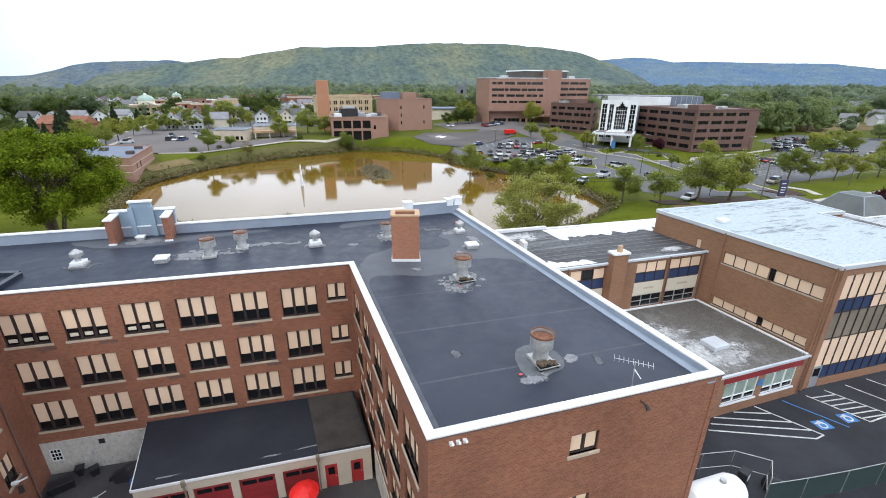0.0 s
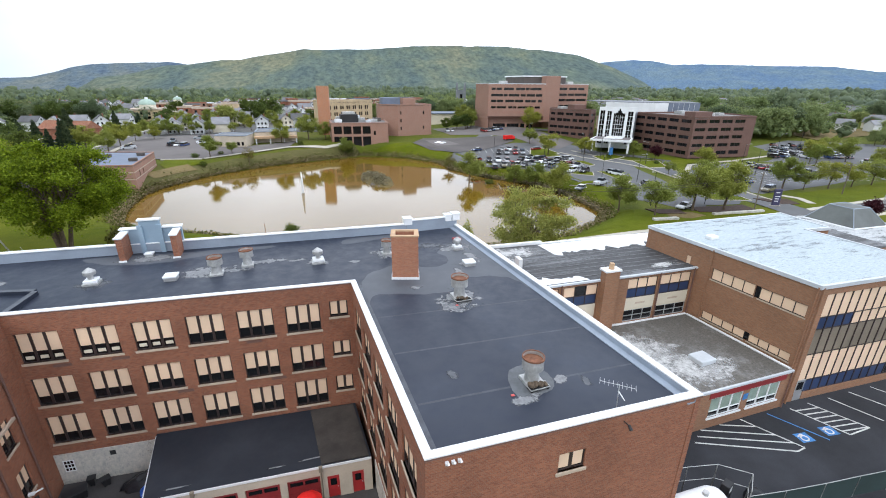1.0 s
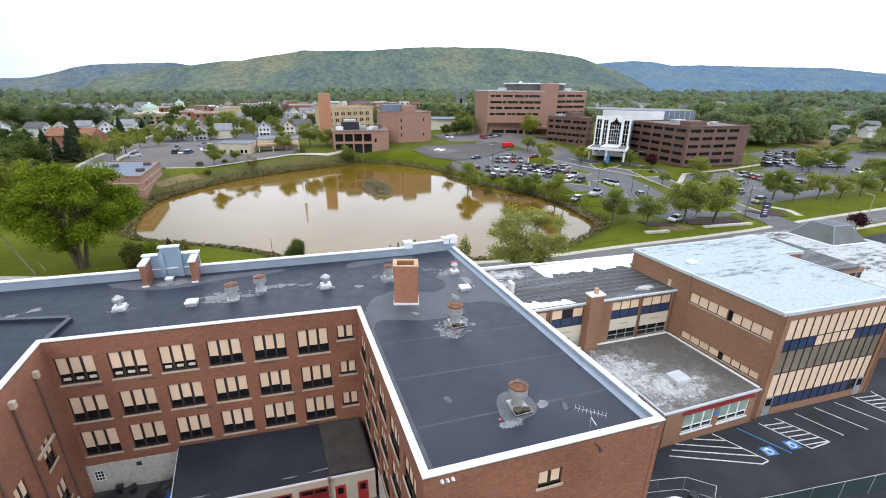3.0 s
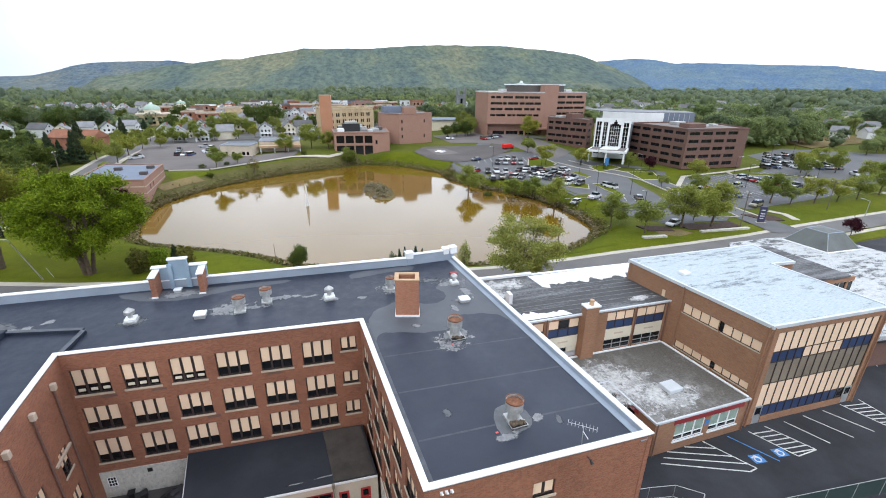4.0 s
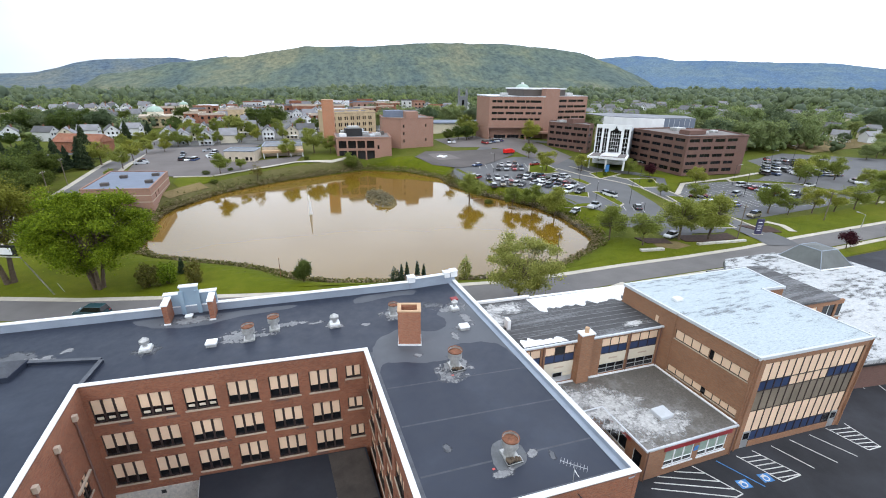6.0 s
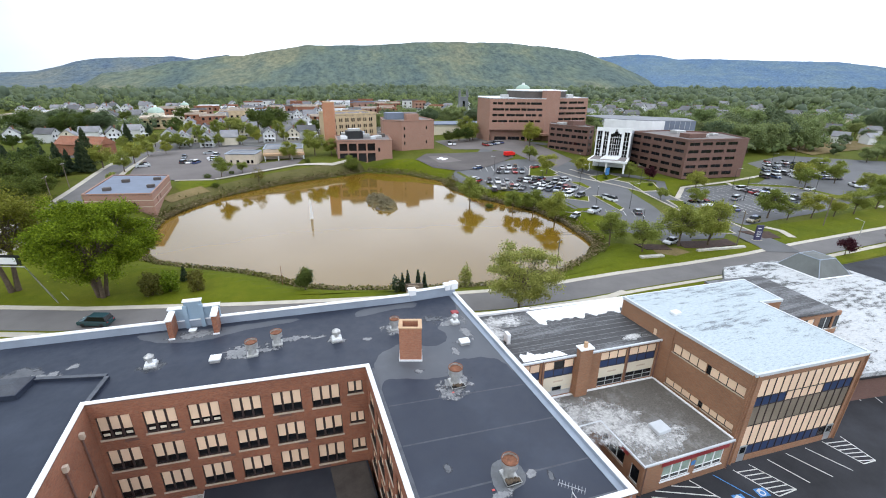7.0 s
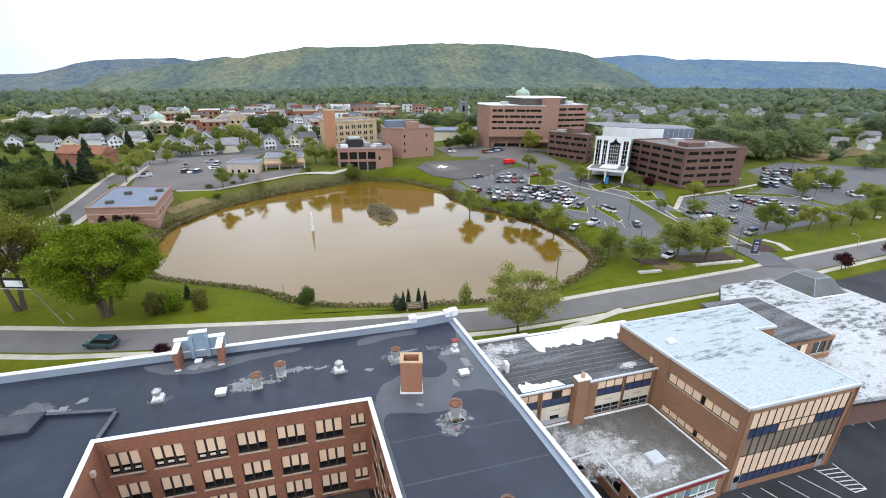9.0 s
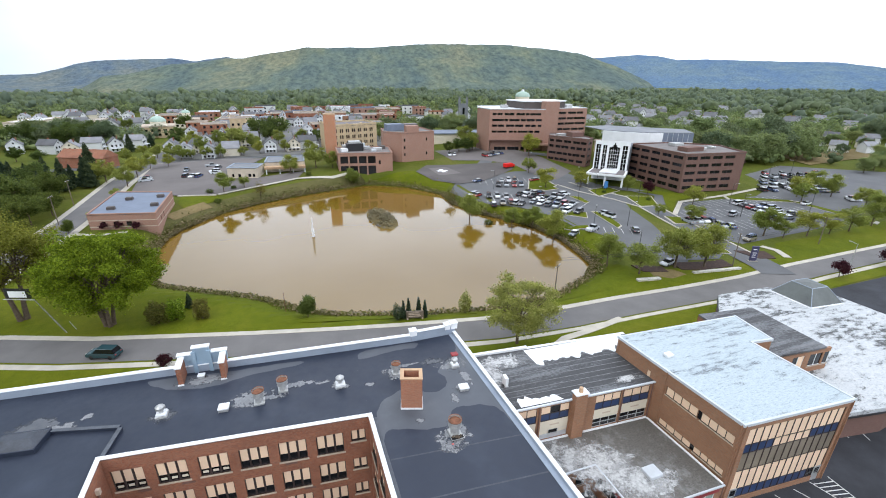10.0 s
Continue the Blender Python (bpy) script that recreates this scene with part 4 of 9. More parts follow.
# roof ventilators
def ventilator(name, at, size, label, style):
    t = thing(name, at, label, "roof vent", "ventilators on the flat roof")
    k = size
    bm = BM()
    box(bm, -0.42 * k, 0.42 * k, -0.42 * k, 0.42 * k, 0, 0.16 * k)
    part("base", bevelled(bm, 0.02), "galv", t)
    if style == "drum":
        bm = cyl(BM(), 0, 0, 0.16 * k, 0.76 * k, 0.34 * k, 0.27 * k, 20)
        part("neck", bm, "galv", t)
        bm = tube(BM(), [(0.48 * k * math.cos(a * math.pi / 12), 0.48 * k * math.sin(a * math.pi / 12)) for a in range(24)],
                  [(0.44 * k * math.cos(a * math.pi / 12), 0.44 * k * math.sin(a * math.pi / 12)) for a in range(24)], 0.75 * k, 1.28 * k)
        part("drum", bm, "galv", t, "dented sheet-metal drum")
        bm = cyl(BM(), 0, 0, 1.14 * k, 1.19 * k, 0.445 * k, 0.2 * k, 24)
        part("cap", bm, "rust", t, "rusty inner cap")
        bm = tube(BM(), [(0.5 * k * math.cos(a * math.pi / 12), 0.5 * k * math.sin(a * math.pi / 12)) for a in range(24)],
                  [(0.455 * k * math.cos(a * math.pi / 12), 0.455 * k * math.sin(a * math.pi / 12)) for a in range(24)], 1.24 * k, 1.32 * k)
        part("rim", bm, "rust", t, "rusty rim")
        if "silt" in label:
            bm = BM()
            box(bm, -0.46 * k, 0.46 * k, -0.74 * k, -0.34 * k, 0.09 * k, 0.14 * k)
            for x in (-0.4 * k, 0.4 * k):
                for y in (-0.68 * k, -0.42 * k):
                    box(bm, x - 0.05, x + 0.05, y - 0.05, y + 0.05, 0, 0.09 * k)
            tray = part("tray", bm, "tyre", t, "dark steel tray on short feet")
            bm = tube(BM(), [(-0.48 * k, -0.76 * k), (0.48 * k, -0.76 * k), (0.48 * k, -0.33 * k), (-0.48 * k, -0.33 * k)],
                      [(-0.45 * k, -0.73 * k), (0.45 * k, -0.73 * k), (0.45 * k, -0.36 * k), (-0.45 * k, -0.36 * k)], 0.12 * k, 0.16 * k)
            part("lip", bm, "galv", tray, "pale bent lip")
            r = random.Random(int(at[1]))
            bm = BM()
            for _ in range(26):
                s_ = r.uniform(0.05, 0.13)
                x, y = r.uniform(-0.40, 0.34) * k, r.uniform(-0.66, -0.42) * k
                bmesh.ops.create_icosphere(bm, subdivisions=1, radius=s_, matrix=Matrix.Translation((x, y, 0.16 * k + r.uniform(0, 0.5) * s_ + (0.12 if x < 0 else 0.0))))
            part("debris", bm, "bark", tray, "heap of brown debris")
    else:
        bm = BM()
        box(bm, -0.36 * k, 0.36 * k, -0.36 * k, 0.36 * k, 0.16 * k, 0.34 * k)
        part("hood", bevelled(bm, 0.04), "white", t, "white sheet hood")
        bm = cyl(BM(), 0, 0, 0.34 * k, 0.70 * k, 0.16 * k, 0.16 * k, 16)
        part("neck", bm, "galv", t)
        bm = cyl(BM(), 0, 0, 0.66 * k, 0.86 * k, 0.34 * k, 0.34 * k, 18)
        cyl(bm, 0, 0, 0.86 * k, 1.08 * k, 0.34 * k, 0.06 * k, 18)
        part("cowl", bm, "galv", t, "round metal cowl")
    return t


for (x, y), k, style, lab in (((-14.9, 37.1), 1.25, "cowl", "small galvanised cowl vent on the dark roof"),
                              ((-6.0, 35.9), 1.2, "drum", "sheet-metal drum vent with a rusty rim"),
                              ((-3.7, 37.1), 1.15, "drum", "sheet-metal drum vent with a rusty rim"),
                              ((2.1, 35.8), 1.3, "cowl", "galvanised cowl vent on the dark roof"),
                              ((8.3, 35.9), 1.05, "drum", "sheet-metal drum vent behind the brick chimney"),
                              ((15.0, 35.0), 1.1, "cowl", "small cowl vent near the parapet"),
                              ((11.25, 25.4), 1.3, "drum", "rusty drum vent in a ring of pale silt"),
                              ((11.1, 15.0), 1.2, "drum", "large rusty drum vent in a ring of pale silt")):
    ventilator("roof_vent", (x, y, DECK), k, lab, style)


def curb_box(at, w, d, h, label, rz=-5.0):
    t = thing("roof_hatch", at, label, "roof hatch", rz=rz)
    bm = BM()
    box(bm, -w / 2 + 0.06, w / 2 - 0.06, -d / 2 + 0.06, d / 2 - 0.06, 0, h * 0.6)
    part("curb", bm, "galv", t)
    bm = BM()
    box(bm, -w / 2, w / 2, -d / 2, d / 2, h * 0.6, h)
    part("lid", bevelled(bm, 0.04), "white", t, "white lid")


curb_box((-9.3, 36.0, DECK), 1.0, 0.95, 0.45, "white curbed hatch on the dark roof")
curb_box((14.45, 30.9, DECK), 1.05, 0.9, 0.42, "white curbed hatch on the dark roof")
curb_box((-12.1, 42.3, DECK), 0.75, 0.6, 0.4, "small white hatch behind the frontispiece")
t = thing("red_vent_cap", (15.6, 36.6, DECK), "small red sheet cap by the parapet", "vent cap")
bm = BM()
box(bm, -0.3, 0.3, -0.3, 0.3, 0, 0.3)
part("body", bm, "galv", t)
bm = BM()
box(bm, -0.42, 0.42, -0.36, 0.36, 0.3, 0.5)
part("cap", bevelled(bm, 0.06), "red", t, "red cap")


# low dark curbs and the old skylight on the west roof
def curb(a, b, h=0.28, w=0.16):
    t = thing("roof_curb", (*a, DECK), "low dark curb across the roof", "curb")
    bm = strip(BM(), [a, b], -w, w, DECK, DECK + h)
    wpart("curb", bm, "roof", t)
    bm = strip(BM(), [a, b], -w - 0.03, w + 0.03, DECK + h, DECK + h + 0.03)
    wpart("cap", bm, "lap", t)


curb((-24.2, 38.0), (-18.2, 36.45))
curb((-18.1, 36.25), (-18.55, 32.9))
sky = thing("old_skylight", (-25.7, 37.0, DECK), "covered dark skylight with a sloped top", "skylight", rz=-8)
bm = BM()
box(bm, -2.2, 1.6, -1.3, 1.3, 0, 0.45)
part("base", bm, "roof", sky)
bm = BM()
lo = [bm.verts.new(v) for v in ((-2.1, -1.2, 0.45), (1.5, -1.2, 0.45), (1.5, 1.2, 0.45), (-2.1, 1.2, 0.45))]
hi = [bm.verts.new(v) for v in ((-1.6, -0.3, 0.95), (1.0, -0.3, 0.95), (1.0, 0.5, 0.95), (-1.6, 0.5, 0.95))]
bm.faces.new(hi)
bm.faces.new(lo[::-1])
for i in range(4):
    bm.faces.new((lo[i], lo[(i + 1) % 4], hi[(i + 1) % 4], hi[i]))
part("cover", bm, "seam", sky, "grey patched cover")


# silt rings, patches and seams on the roofing
def blot(name, x, y, rx, ry, material, up, seed, label, jag=0.3, n=44, root=None, z=None):
    r = random.Random(seed)
    ph = [r.uniform(0, 6.28) for _ in range(5)]
    bm = BM()
    vs = []
    for i in range(n):
        a = 2 * math.pi * i / n
        k = 1 + jag * (0.5 * math.sin(2 * a + ph[0]) + 0.4 * math.sin(3 * a + ph[1]) + 0.35 * math.sin(5 * a + ph[2]) + 0.3 * math.sin(9 * a + ph[3]) + r.uniform(-0.25, 0.25))
        vs.append(bm.verts.new((x + rx * k * math.cos(a), y + ry * k * math.sin(a), (DECK if z is None else z) + up)))
    bm.faces.new(vs)
    wpart(name, bm, material, root or (roof_wing if x > 4.3 else roof_main), label)


def sheet(name, pts, material, up, seed, label, root, wob=0.16):
    """A sheet of roofing with a soft, wandering outline through a few corners."""
    n, out_ = len(pts), []
    for i in range(n):
        p0, p1, p2, p3 = (Vector(pts[(i + k) % n]) for k in (-1, 0, 1, 2))
        for k in range(8):
            t = k / 8
            q = 0.5 * (2 * p1 + (p2 - p0) * t + (2 * p0 - 5 * p1 + 4 * p2 - p3) * t * t + (3 * p1 - p0 - 3 * p2 + p3) * t ** 3)
            d = noise.noise_vector(Vector((q.x * 0.9, q.y * 0.9, seed))) + 0.6 * noise.noise_vector(Vector((q.x * 3.1, q.y * 3.1, seed)))
            out_.append((q.x + wob * d.x, q.y + wob * d.y))
    bm = BM()
    f = bm.faces.new([bm.verts.new((x, y, DECK + up)) for x, y in out_])
    bmesh.ops.triangulate(bm, faces=[f])
    return wpart(name, bm, material, root, label)


sheet("dusty_sheet", [(4.7, 29.4), (5.6, 31.6), (7.2, 32.6), (9.0, 33.2), (10.6, 31.7), (12.4, 31.6), (13.3, 33.2), (12.9, 34.6), (14.3, 36.0), (16.0, 37.4), (16.8, 39.2), (17.0, 36.0), (17.05, 30.0), (17.1, 25.0),
                      (16.4, 27.4), (14.2, 28.3), (12.2, 28.4), (11.2, 26.6), (9.0, 26.7), (5.8, 27.8), (4.6, 26.6)], "roof_dust", 0.004, 2.0, "dust-grey worn zone of the roofing round the chimney", roof_wing)
sheet("dusty_sheet", [(-17.0, 42.6), (-14.6, 41.0), (-11.0, 40.2), (-7.4, 40.9), (-2.0, 41.2), (-2.4, 41.9), (-9.0, 42.4), (-16.6, 43.4)], "roof_dust", 0.002, 5.0, "dust-grey strip of roofing along the parapet", roof_main)
sheet("dusty_sheet", [(5.0, 39.8), (9.0, 40.2), (11.6, 40.0), (12.2, 41.0), (9.0, 41.3), (5.2, 41.2)], "roof_dust", 0.004, 8.0, "dust-grey strip of roofing along the parapet", roof_wing)
sheet("silt_ring", [(10.1, 15.7), (10.6, 16.3), (11.3, 16.4), (12.0, 15.9), (12.35, 15.2), (12.2, 14.5), (11.7, 14.0), (11.0, 13.9), (10.4, 13.6), (9.75, 13.6), (9.8, 14.1), (9.85, 14.8)], "silt", 0.012, 11.0, "grey oval of dried silt round the vent", roof_wing, 0.10)
for i, (x, y, rx, ry, m_, up) in enumerate((
        (11.2, 25.2, 1.5, 1.5, "roof_pale", 0.016), (10.6, 24.4, 1.0, 1.1, "roof_pale", 0.014), (10.2, 13.8, 0.8, 0.35, "roof_pale", 0.016), (12.6, 14.6, 0.5, 0.3, "roof_pale", 0.014),
        (8.2, 36.0, 1.3, 1.0, "roof_pale", 0.014), (14.9, 35.3, 1.5, 1.1, "roof_pale", 0.014), (-14.9, 37.2, 1.3, 0.9, "roof_light", 0.004), (-7.0, 36.7, 1.8, 1.0, "roof_pale", 0.012),
        (-2.6, 37.6, 1.9, 0.55, "roof_pale", 0.012), (-4.8, 36.4, 1.4, 0.5, "roof_pale", 0.014), (-12.0, 41.6, 2.4, 0.7, "roof_pale", 0.008), (8.6, 28.0, 0.5, 0.3, "roof_pale", 0.010), (13.0, 30.0, 0.4, 0.9, "roof_pale", 0.010), (14.2, 31.2, 0.9, 0.5, "roof_pale", 0.012), (15.4, 32.6, 0.5, 1.2, "roof_pale", 0.010),
        (2.1, 36.0, 0.9, 0.7, "roof_pale", 0.014), (-23.6, 38.4, 1.3, 0.7, "roof_pale", 0.006), (-26.5, 39.6, 2.2, 1.0, "roof_light", 0.004), (-21.5, 39.2, 0.6, 0.4, "roof_pale", 0.008), (12.8, 36.5, 1.2, 0.8, "roof_light", 0.012), (0.5, 37.0, 0.8, 0.3, "roof_pale", 0.008), (9.6, 36.9, 1.5, 0.25, "roof_pale", 0.018), (5.2, 35.0, 0.6, 0.25, "roof_pale", 0.012), (7.4, 17.0, 0.3, 0.5, "roof_light", 0.006), (13.9, 14.0, 0.2, 0.4, "roof_light", 0.006))):
    blot("patch", x, y, rx * 1.25, ry * 1.25, m_, up, 20 + i, "dusty light patch of roofing" if m_ == "roof_light" else "pale dried silt patch", 0.22)
for a, b in (((4.9, 15.3), (17.6, 14.4)), ((4.9, 19.9), (17.6, 18.7)), ((4.9, 24.4), (17.5, 23.1))):
    bm = strip(BM(), [a, b], -0.07, 0.07, DECK + 0.001, DECK + 0.003)
    wpart("seam", bm, "seam", roof_wing, "lapped seam of the roofing")
for x, y in ((9.6, 14.3), (10.6, 24.2), (16.1, 36.9)):
    bm = BM()
    box(bm, x - 0.10, x + 0.09, y - 0.07, y + 0.08, DECK + 0.02, DECK + 0.06)
    wpart("red_marker", bevelled(bm, 0.02), "red_faded", roof_wing, "small bright red marker")

# rooftop aerial and wall lamps
aer = thing("tv_aerial", (13.9, 11.75, DECK), "thin aluminium television aerial leaning over the roof", "antenna")
aer.scale = (0.66, 0.66, 0.66)
bm = rod(BM(), (0, 0, 0), (0.0, 0.1, 2.1), 0.03)
part("mast", bm, "alu", aer)
bm = rod(BM(), (-0.9, 1.1, 1.95), (0.9, -0.6, 1.95), 0.018)
part("boom", bm, "alu", aer)
for i in range(9):
    u = i / 8
    bm = rod(BM(), (-0.9 + 1.8 * u - 0.26, 1.1 - 1.7 * u - 0.28, 1.97), (-0.9 + 1.8 * u + 0.26, 1.1 - 1.7 * u + 0.28, 1.97), 0.014, 6)
    part("element", bm, "alu", aer)
bm = rod(BM(), (0, 0.08, 1.5), (0.3, -0.35, 0.9), 0.05, 8, 0.03)
part("reflector", bm, "white", aer, "pale bent reflector")
lampg = thing("flood_lights", tuple(wall_c.at(1.05, 10.05)), "cluster of three white flood lights under the coping", "flood light")
for i in range(3):
    bm = BM()
    wall_c.slab(bm, 0.85 + 0.28 * i, 1.0 + 0.28 * i, 9.96, 10.1, 0.0, 0.12)
    cy_ = wall_c.at(0.92 + 0.28 * i, 10.06, 0.17)
    rod(bm, cy_, cy_ + Vector((0.02, -0.08, 0.10)), 0.055, 10)
    wpart("lamp_head", bm, "white", lampg)
yl = thing("yard_lamp", (-18.3, 28.6, -1.2), "white bracket lamp with a black shade on the yard wall", "wall lamp")
part("bracket", bevelled(box(BM(), -0.25, 0.1, -0.1, 0.1, -0.1, 0.1), 0.02), "white", yl)
part("arm", rod(BM(), (0.05, 0.0, 0.02), (0.55, 0.1, 0.16), 0.06, 8), "white", yl)
part("shade", rod(BM(), (0.3, -0.3, -0.05), (0.34, -0.42, -0.5), 0.12, 10, 0.16), "black", yl)
horn = thing("wall_lamp", tuple(wall_c.at(9.75, 9.95)), "small black lamp on a bracket high on the brick wall", "wall lamp")
bm = BM()
a_ = wall_c.at(9.75, 9.95, 0.0)
rod(bm, a_, a_ + Vector((0, -0.35, 0.02)), 0.03)
wpart("bracket", bm, "black", horn)
bm = BM()
rod(bm, a_ + Vector((0, -0.30, 0.05)), a_ + Vector((0, -0.5, -0.12)), 0.06, 10, 0.1)
wpart("lamp_head", bm, "black", horn)

# ---- service garage in the yard ----
G0, G1, G2, G3 = (-11.2, 25.3), (3.75, 23.8), (3.6, 29.85), (-11.6, 31.55)
gar = building("garage_building", (-3.5, 28.0, YARD), "low cream block garage with red doors and a flat dark roof", "garage")
gw = Wall(G0, G1, YARD - 0.3, -1.25, 0.25)
for s0 in (0.75, 3.35, 6.15, 8.95):
    gw.hole(s0, s0 + 2.3, YARD - 0.3, -2.0)
for s0 in (11.75, 13.55):
    gw.hole(s0, s0 + 0.85, YARD - 0.3, -2.2)
wpart("wall", gw.mesh(), "block", gar, "cream painted block front")
wpart("wall", Wall(G3, G0, YARD - 0.3, -1.25, 0.25).mesh(), "block", gar)
for s0 in (0.75, 3.35, 6.15, 8.95):
    bm = BM()
    gw.slab(bm, s0, s0 + 2.3, YARD, -2.0, -0.2, -0.12)
    door = wpart("garage_door", bm, "red", gar, "dark red sectional garage door")
    for i in range(4):
        bm = BM()
        gw.slab(bm, s0 + 0.05, s0 + 2.25, YARD + 0.06 + i * 0.58, YARD + 0.56 + i * 0.58, -0.12, -0.09)
        part("panel", bm, "red", door)
    for a, b in ((0.18, 1.08), (1.22, 2.12)):
        bm = BM()
        gw.slab(bm, s0 + a, s0 + b, -2.62, -2.28, -0.09, -0.075)
        part("pane", bm, "glass", door)
for s0 in (11.75, 13.55):
    bm = BM()
    gw.slab(bm, s0, s0 + 0.85, YARD, -2.2, -0.15, -0.08)
    door = wpart("door", bm, "red_door", gar, "red door with a small window")
    bm = BM()
    gw.slab(bm, s0 + 0.2, s0 + 0.65, YARD + 1.15, YARD + 1.8, -0.08, -0.07)
    part("pane", bm, "glass", door)
    bm = BM()
    p = gw.at(s0 + 0.72, YARD + 1.0, -0.06)
    rod(bm, p, p + Vector((0, -0.05, 0)), 0.035)
    part("handle", bm, "alu", door)
bm = BM()
lo = [bm.verts.new((*p, z)) for p, z in ((G0, -1.25), (G1, -1.25), (G2, -1.1), (G3, -1.1))]
hi = [bm.verts.new((*p, z)) for p, z in ((G0, -1.08), (G1, -1.08), (G2, -0.92), (G3, -0.92))]
bm.faces.new(hi)
bm.faces.new(lo[::-1])
for i in range(4):
    bm.faces.new((lo[i], lo[(i + 1) % 4], hi[(i + 1) % 4], hi[i]))
wpart("roof", bm, "roof_dark", gar, "dark rubber roof with scuffed edges")
wpart("fascia", strip(BM(), [G3, G0, G1], 0.02, 0.08, -1.26, -1.07), "white", gar, "white metal gutter edge")
for x0, x1, yy in ((-10.6, -8.4, 25.7), (-4.0, -2.2, 25.2), (-1.8, 1.6, 25.1)):
    bm = BM()
    prism(bm, [(x0, yy), (x1, yy - 0.2), (x1 + 0.1, yy - 0.12), (x0 + 0.3, yy + 0.10)], -1.062 + 0.024 * (yy - 25), -1.046 + 0.026 * (yy - 25))
    wpart("scuff", bm, "roof_pale", gar, "pale scuff on the roof edge")
bm = BM()
prism(bm, [(0.2, 24.25), (3.6, 23.9), (3.4, 29.7), (-0.1, 30.1)], -1.05, -0.985)
lowest = [v for v in bm.verts]
for v in lowest:
    v.co.z += 0.026 * (v.co.y - 24.0) - (0.02 if v.co.z < -1 else 0)
wpart("roof_patch", bm, "old_sheet", gar, "older brownish sheet of roofing")
for s in (2.95, 11.35):
    bm = BM()
    rod(bm, gw.at(s, -1.45, 0.1), gw.at(s, YARD, 0.1), 0.06)
    dp = wpart("downpipe", bm, "olive_panel", gar, "dark grey downpipe")
    bm = BM()
    box(bm, gw.at(s, 0).x - 0.12, gw.at(s, 0).x + 0.12, gw.at(s, 0).y - 0.24, gw.at(s, 0).y - 0.02, -1.45, -1.02)
    part("hopper", bm, "olive_panel", dp)

# yard surface and its clutter
drape("yard", [(-18.4, -30), (9, -30), (4.6, 11.4), (4.5, 30.3), (-18.9, 32.9)], "yard", 0.03, 3.0, "worn grey asphalt of the service yard", "yard")
umb = thing("patio_umbrella", (-1.0, 22.6, YARD), "bright red open sunshade in the service yard", "sunshade")
bm = BM()
n = 16
ring0 = [bm.verts.new((0.02 * math.cos(2 * math.pi * i / n), 0.02 * math.sin(2 * math.pi * i / n), 2.45)) for i in range(n)]
ring1 = [bm.verts.new((0.55 * math.cos(2 * math.pi * i / n), 0.55 * math.sin(2 * math.pi * i / n), 2.28)) for i in range(n)]
ring2 = [bm.verts.new((0.98 * math.cos(2 * math.pi * i / n), 0.98 * math.sin(2 * math.pi * i / n), 1.95 + 0.05 * (i % 2))) for i in range(n)]
for a, b in ((ring0, ring1), (ring1, ring2)):
    for i in range(n):
        bm.faces.new((a[i], b[i], b[(i + 1) % n], a[(i + 1) % n]))
bm.faces.new(ring0)
part("canopy", bm, "red_hot", umb)
part("pole", rod(BM(), (0, 0, 0), (0, 0, 2.4), 0.03), "alu", umb)
part("foot", cyl(BM(), 0, 0, 0, 0.1, 0.28, 0.22), "black", umb)


def dumpster(at, w, d, h, label, rz=0.0):
    t = thing("rubbish_bin", at, label, "bin", rz=rz)
    bm = BM()
    lo = [bm.verts.new(v) for v in ((-w / 2 + .1, -d / 2 + .1, 0.08), (w / 2 - .1, -d / 2 + .1, 0.08), (w / 2 - .1, d / 2 - .1, 0.08), (-w / 2 + .1, d / 2 - .1, 0.08))]
    hi = [bm.verts.new(v) for v in ((-w / 2, -d / 2, h), (w / 2, -d / 2, h), (w / 2, d / 2, h), (-w / 2, d / 2, h))]
    bm.faces.new(lo[::-1])
    bm.faces.new(hi)
    for i in range(4):
        bm.faces.new((lo[i], lo[(i + 1) % 4], hi[(i + 1) % 4], hi[i]))
    part("body", bm, "black", t)
    bm = BM()
    box(bm, -w / 2 - 0.04, w / 2 + 0.04, -d / 2 - 0.04, d / 2 + 0.04, h, h + 0.06)
    part("lid", bevelled(bm, 0.02), "tar", t)
    for x in (-w / 2 + 0.15, w / 2 - 0.15):
        bm = rod(BM(), (x - 0.04, -d / 2 + 0.16, 0.08), (x + 0.04, -d / 2 + 0.16, 0.08), 0.08, 10)
        part("wheel", bm, "tyre", t)


dumpster((-17.2, 30.5, YARD), 1.5, 0.8, 0.75, "long black rubbish bin by the court wall", 20)
dumpster((-16.5, 31.6, YARD), 0.5, 0.5, 0.7, "small black wheeled bin by the wall", 5)
dumpster((-15.5, 31.2, YARD), 0.6, 0.5, 0.7, "small black wheeled bin leaning aside", 30)
dumpster((-17.9, 29.3, YARD), 0.6, 0.6, 0.55, "black wheeled bin in the corner", 10)
bm = BM()
bmesh.ops.create_icosphere(bm, subdivisions=4, radius=1.0, matrix=Matrix.LocRotScale((-12.1, 30.5, YARD), None, (2.3, 1.0, 0.75)))
for v in bm.verts:
    v.co += Vector((1, 1, 0.9)) * 0.3 * noise.fractal(v.co * 1.7, 1, 2, 3)
    v.co.z = max(v.co.z, YARD + 0.02)
tagged(finish("tarpaulin_cover", bm, "tar"), "black tarpaulin over a pile against the foundation", "tarpaulin")
bm = BM()
bmesh.ops.create_icosphere(bm, subdivisions=3, radius=1.0, matrix=Matrix.LocRotScale((-12.4, 29.4, YARD + 0.1), None, (0.5, 0.6, 0.5)))
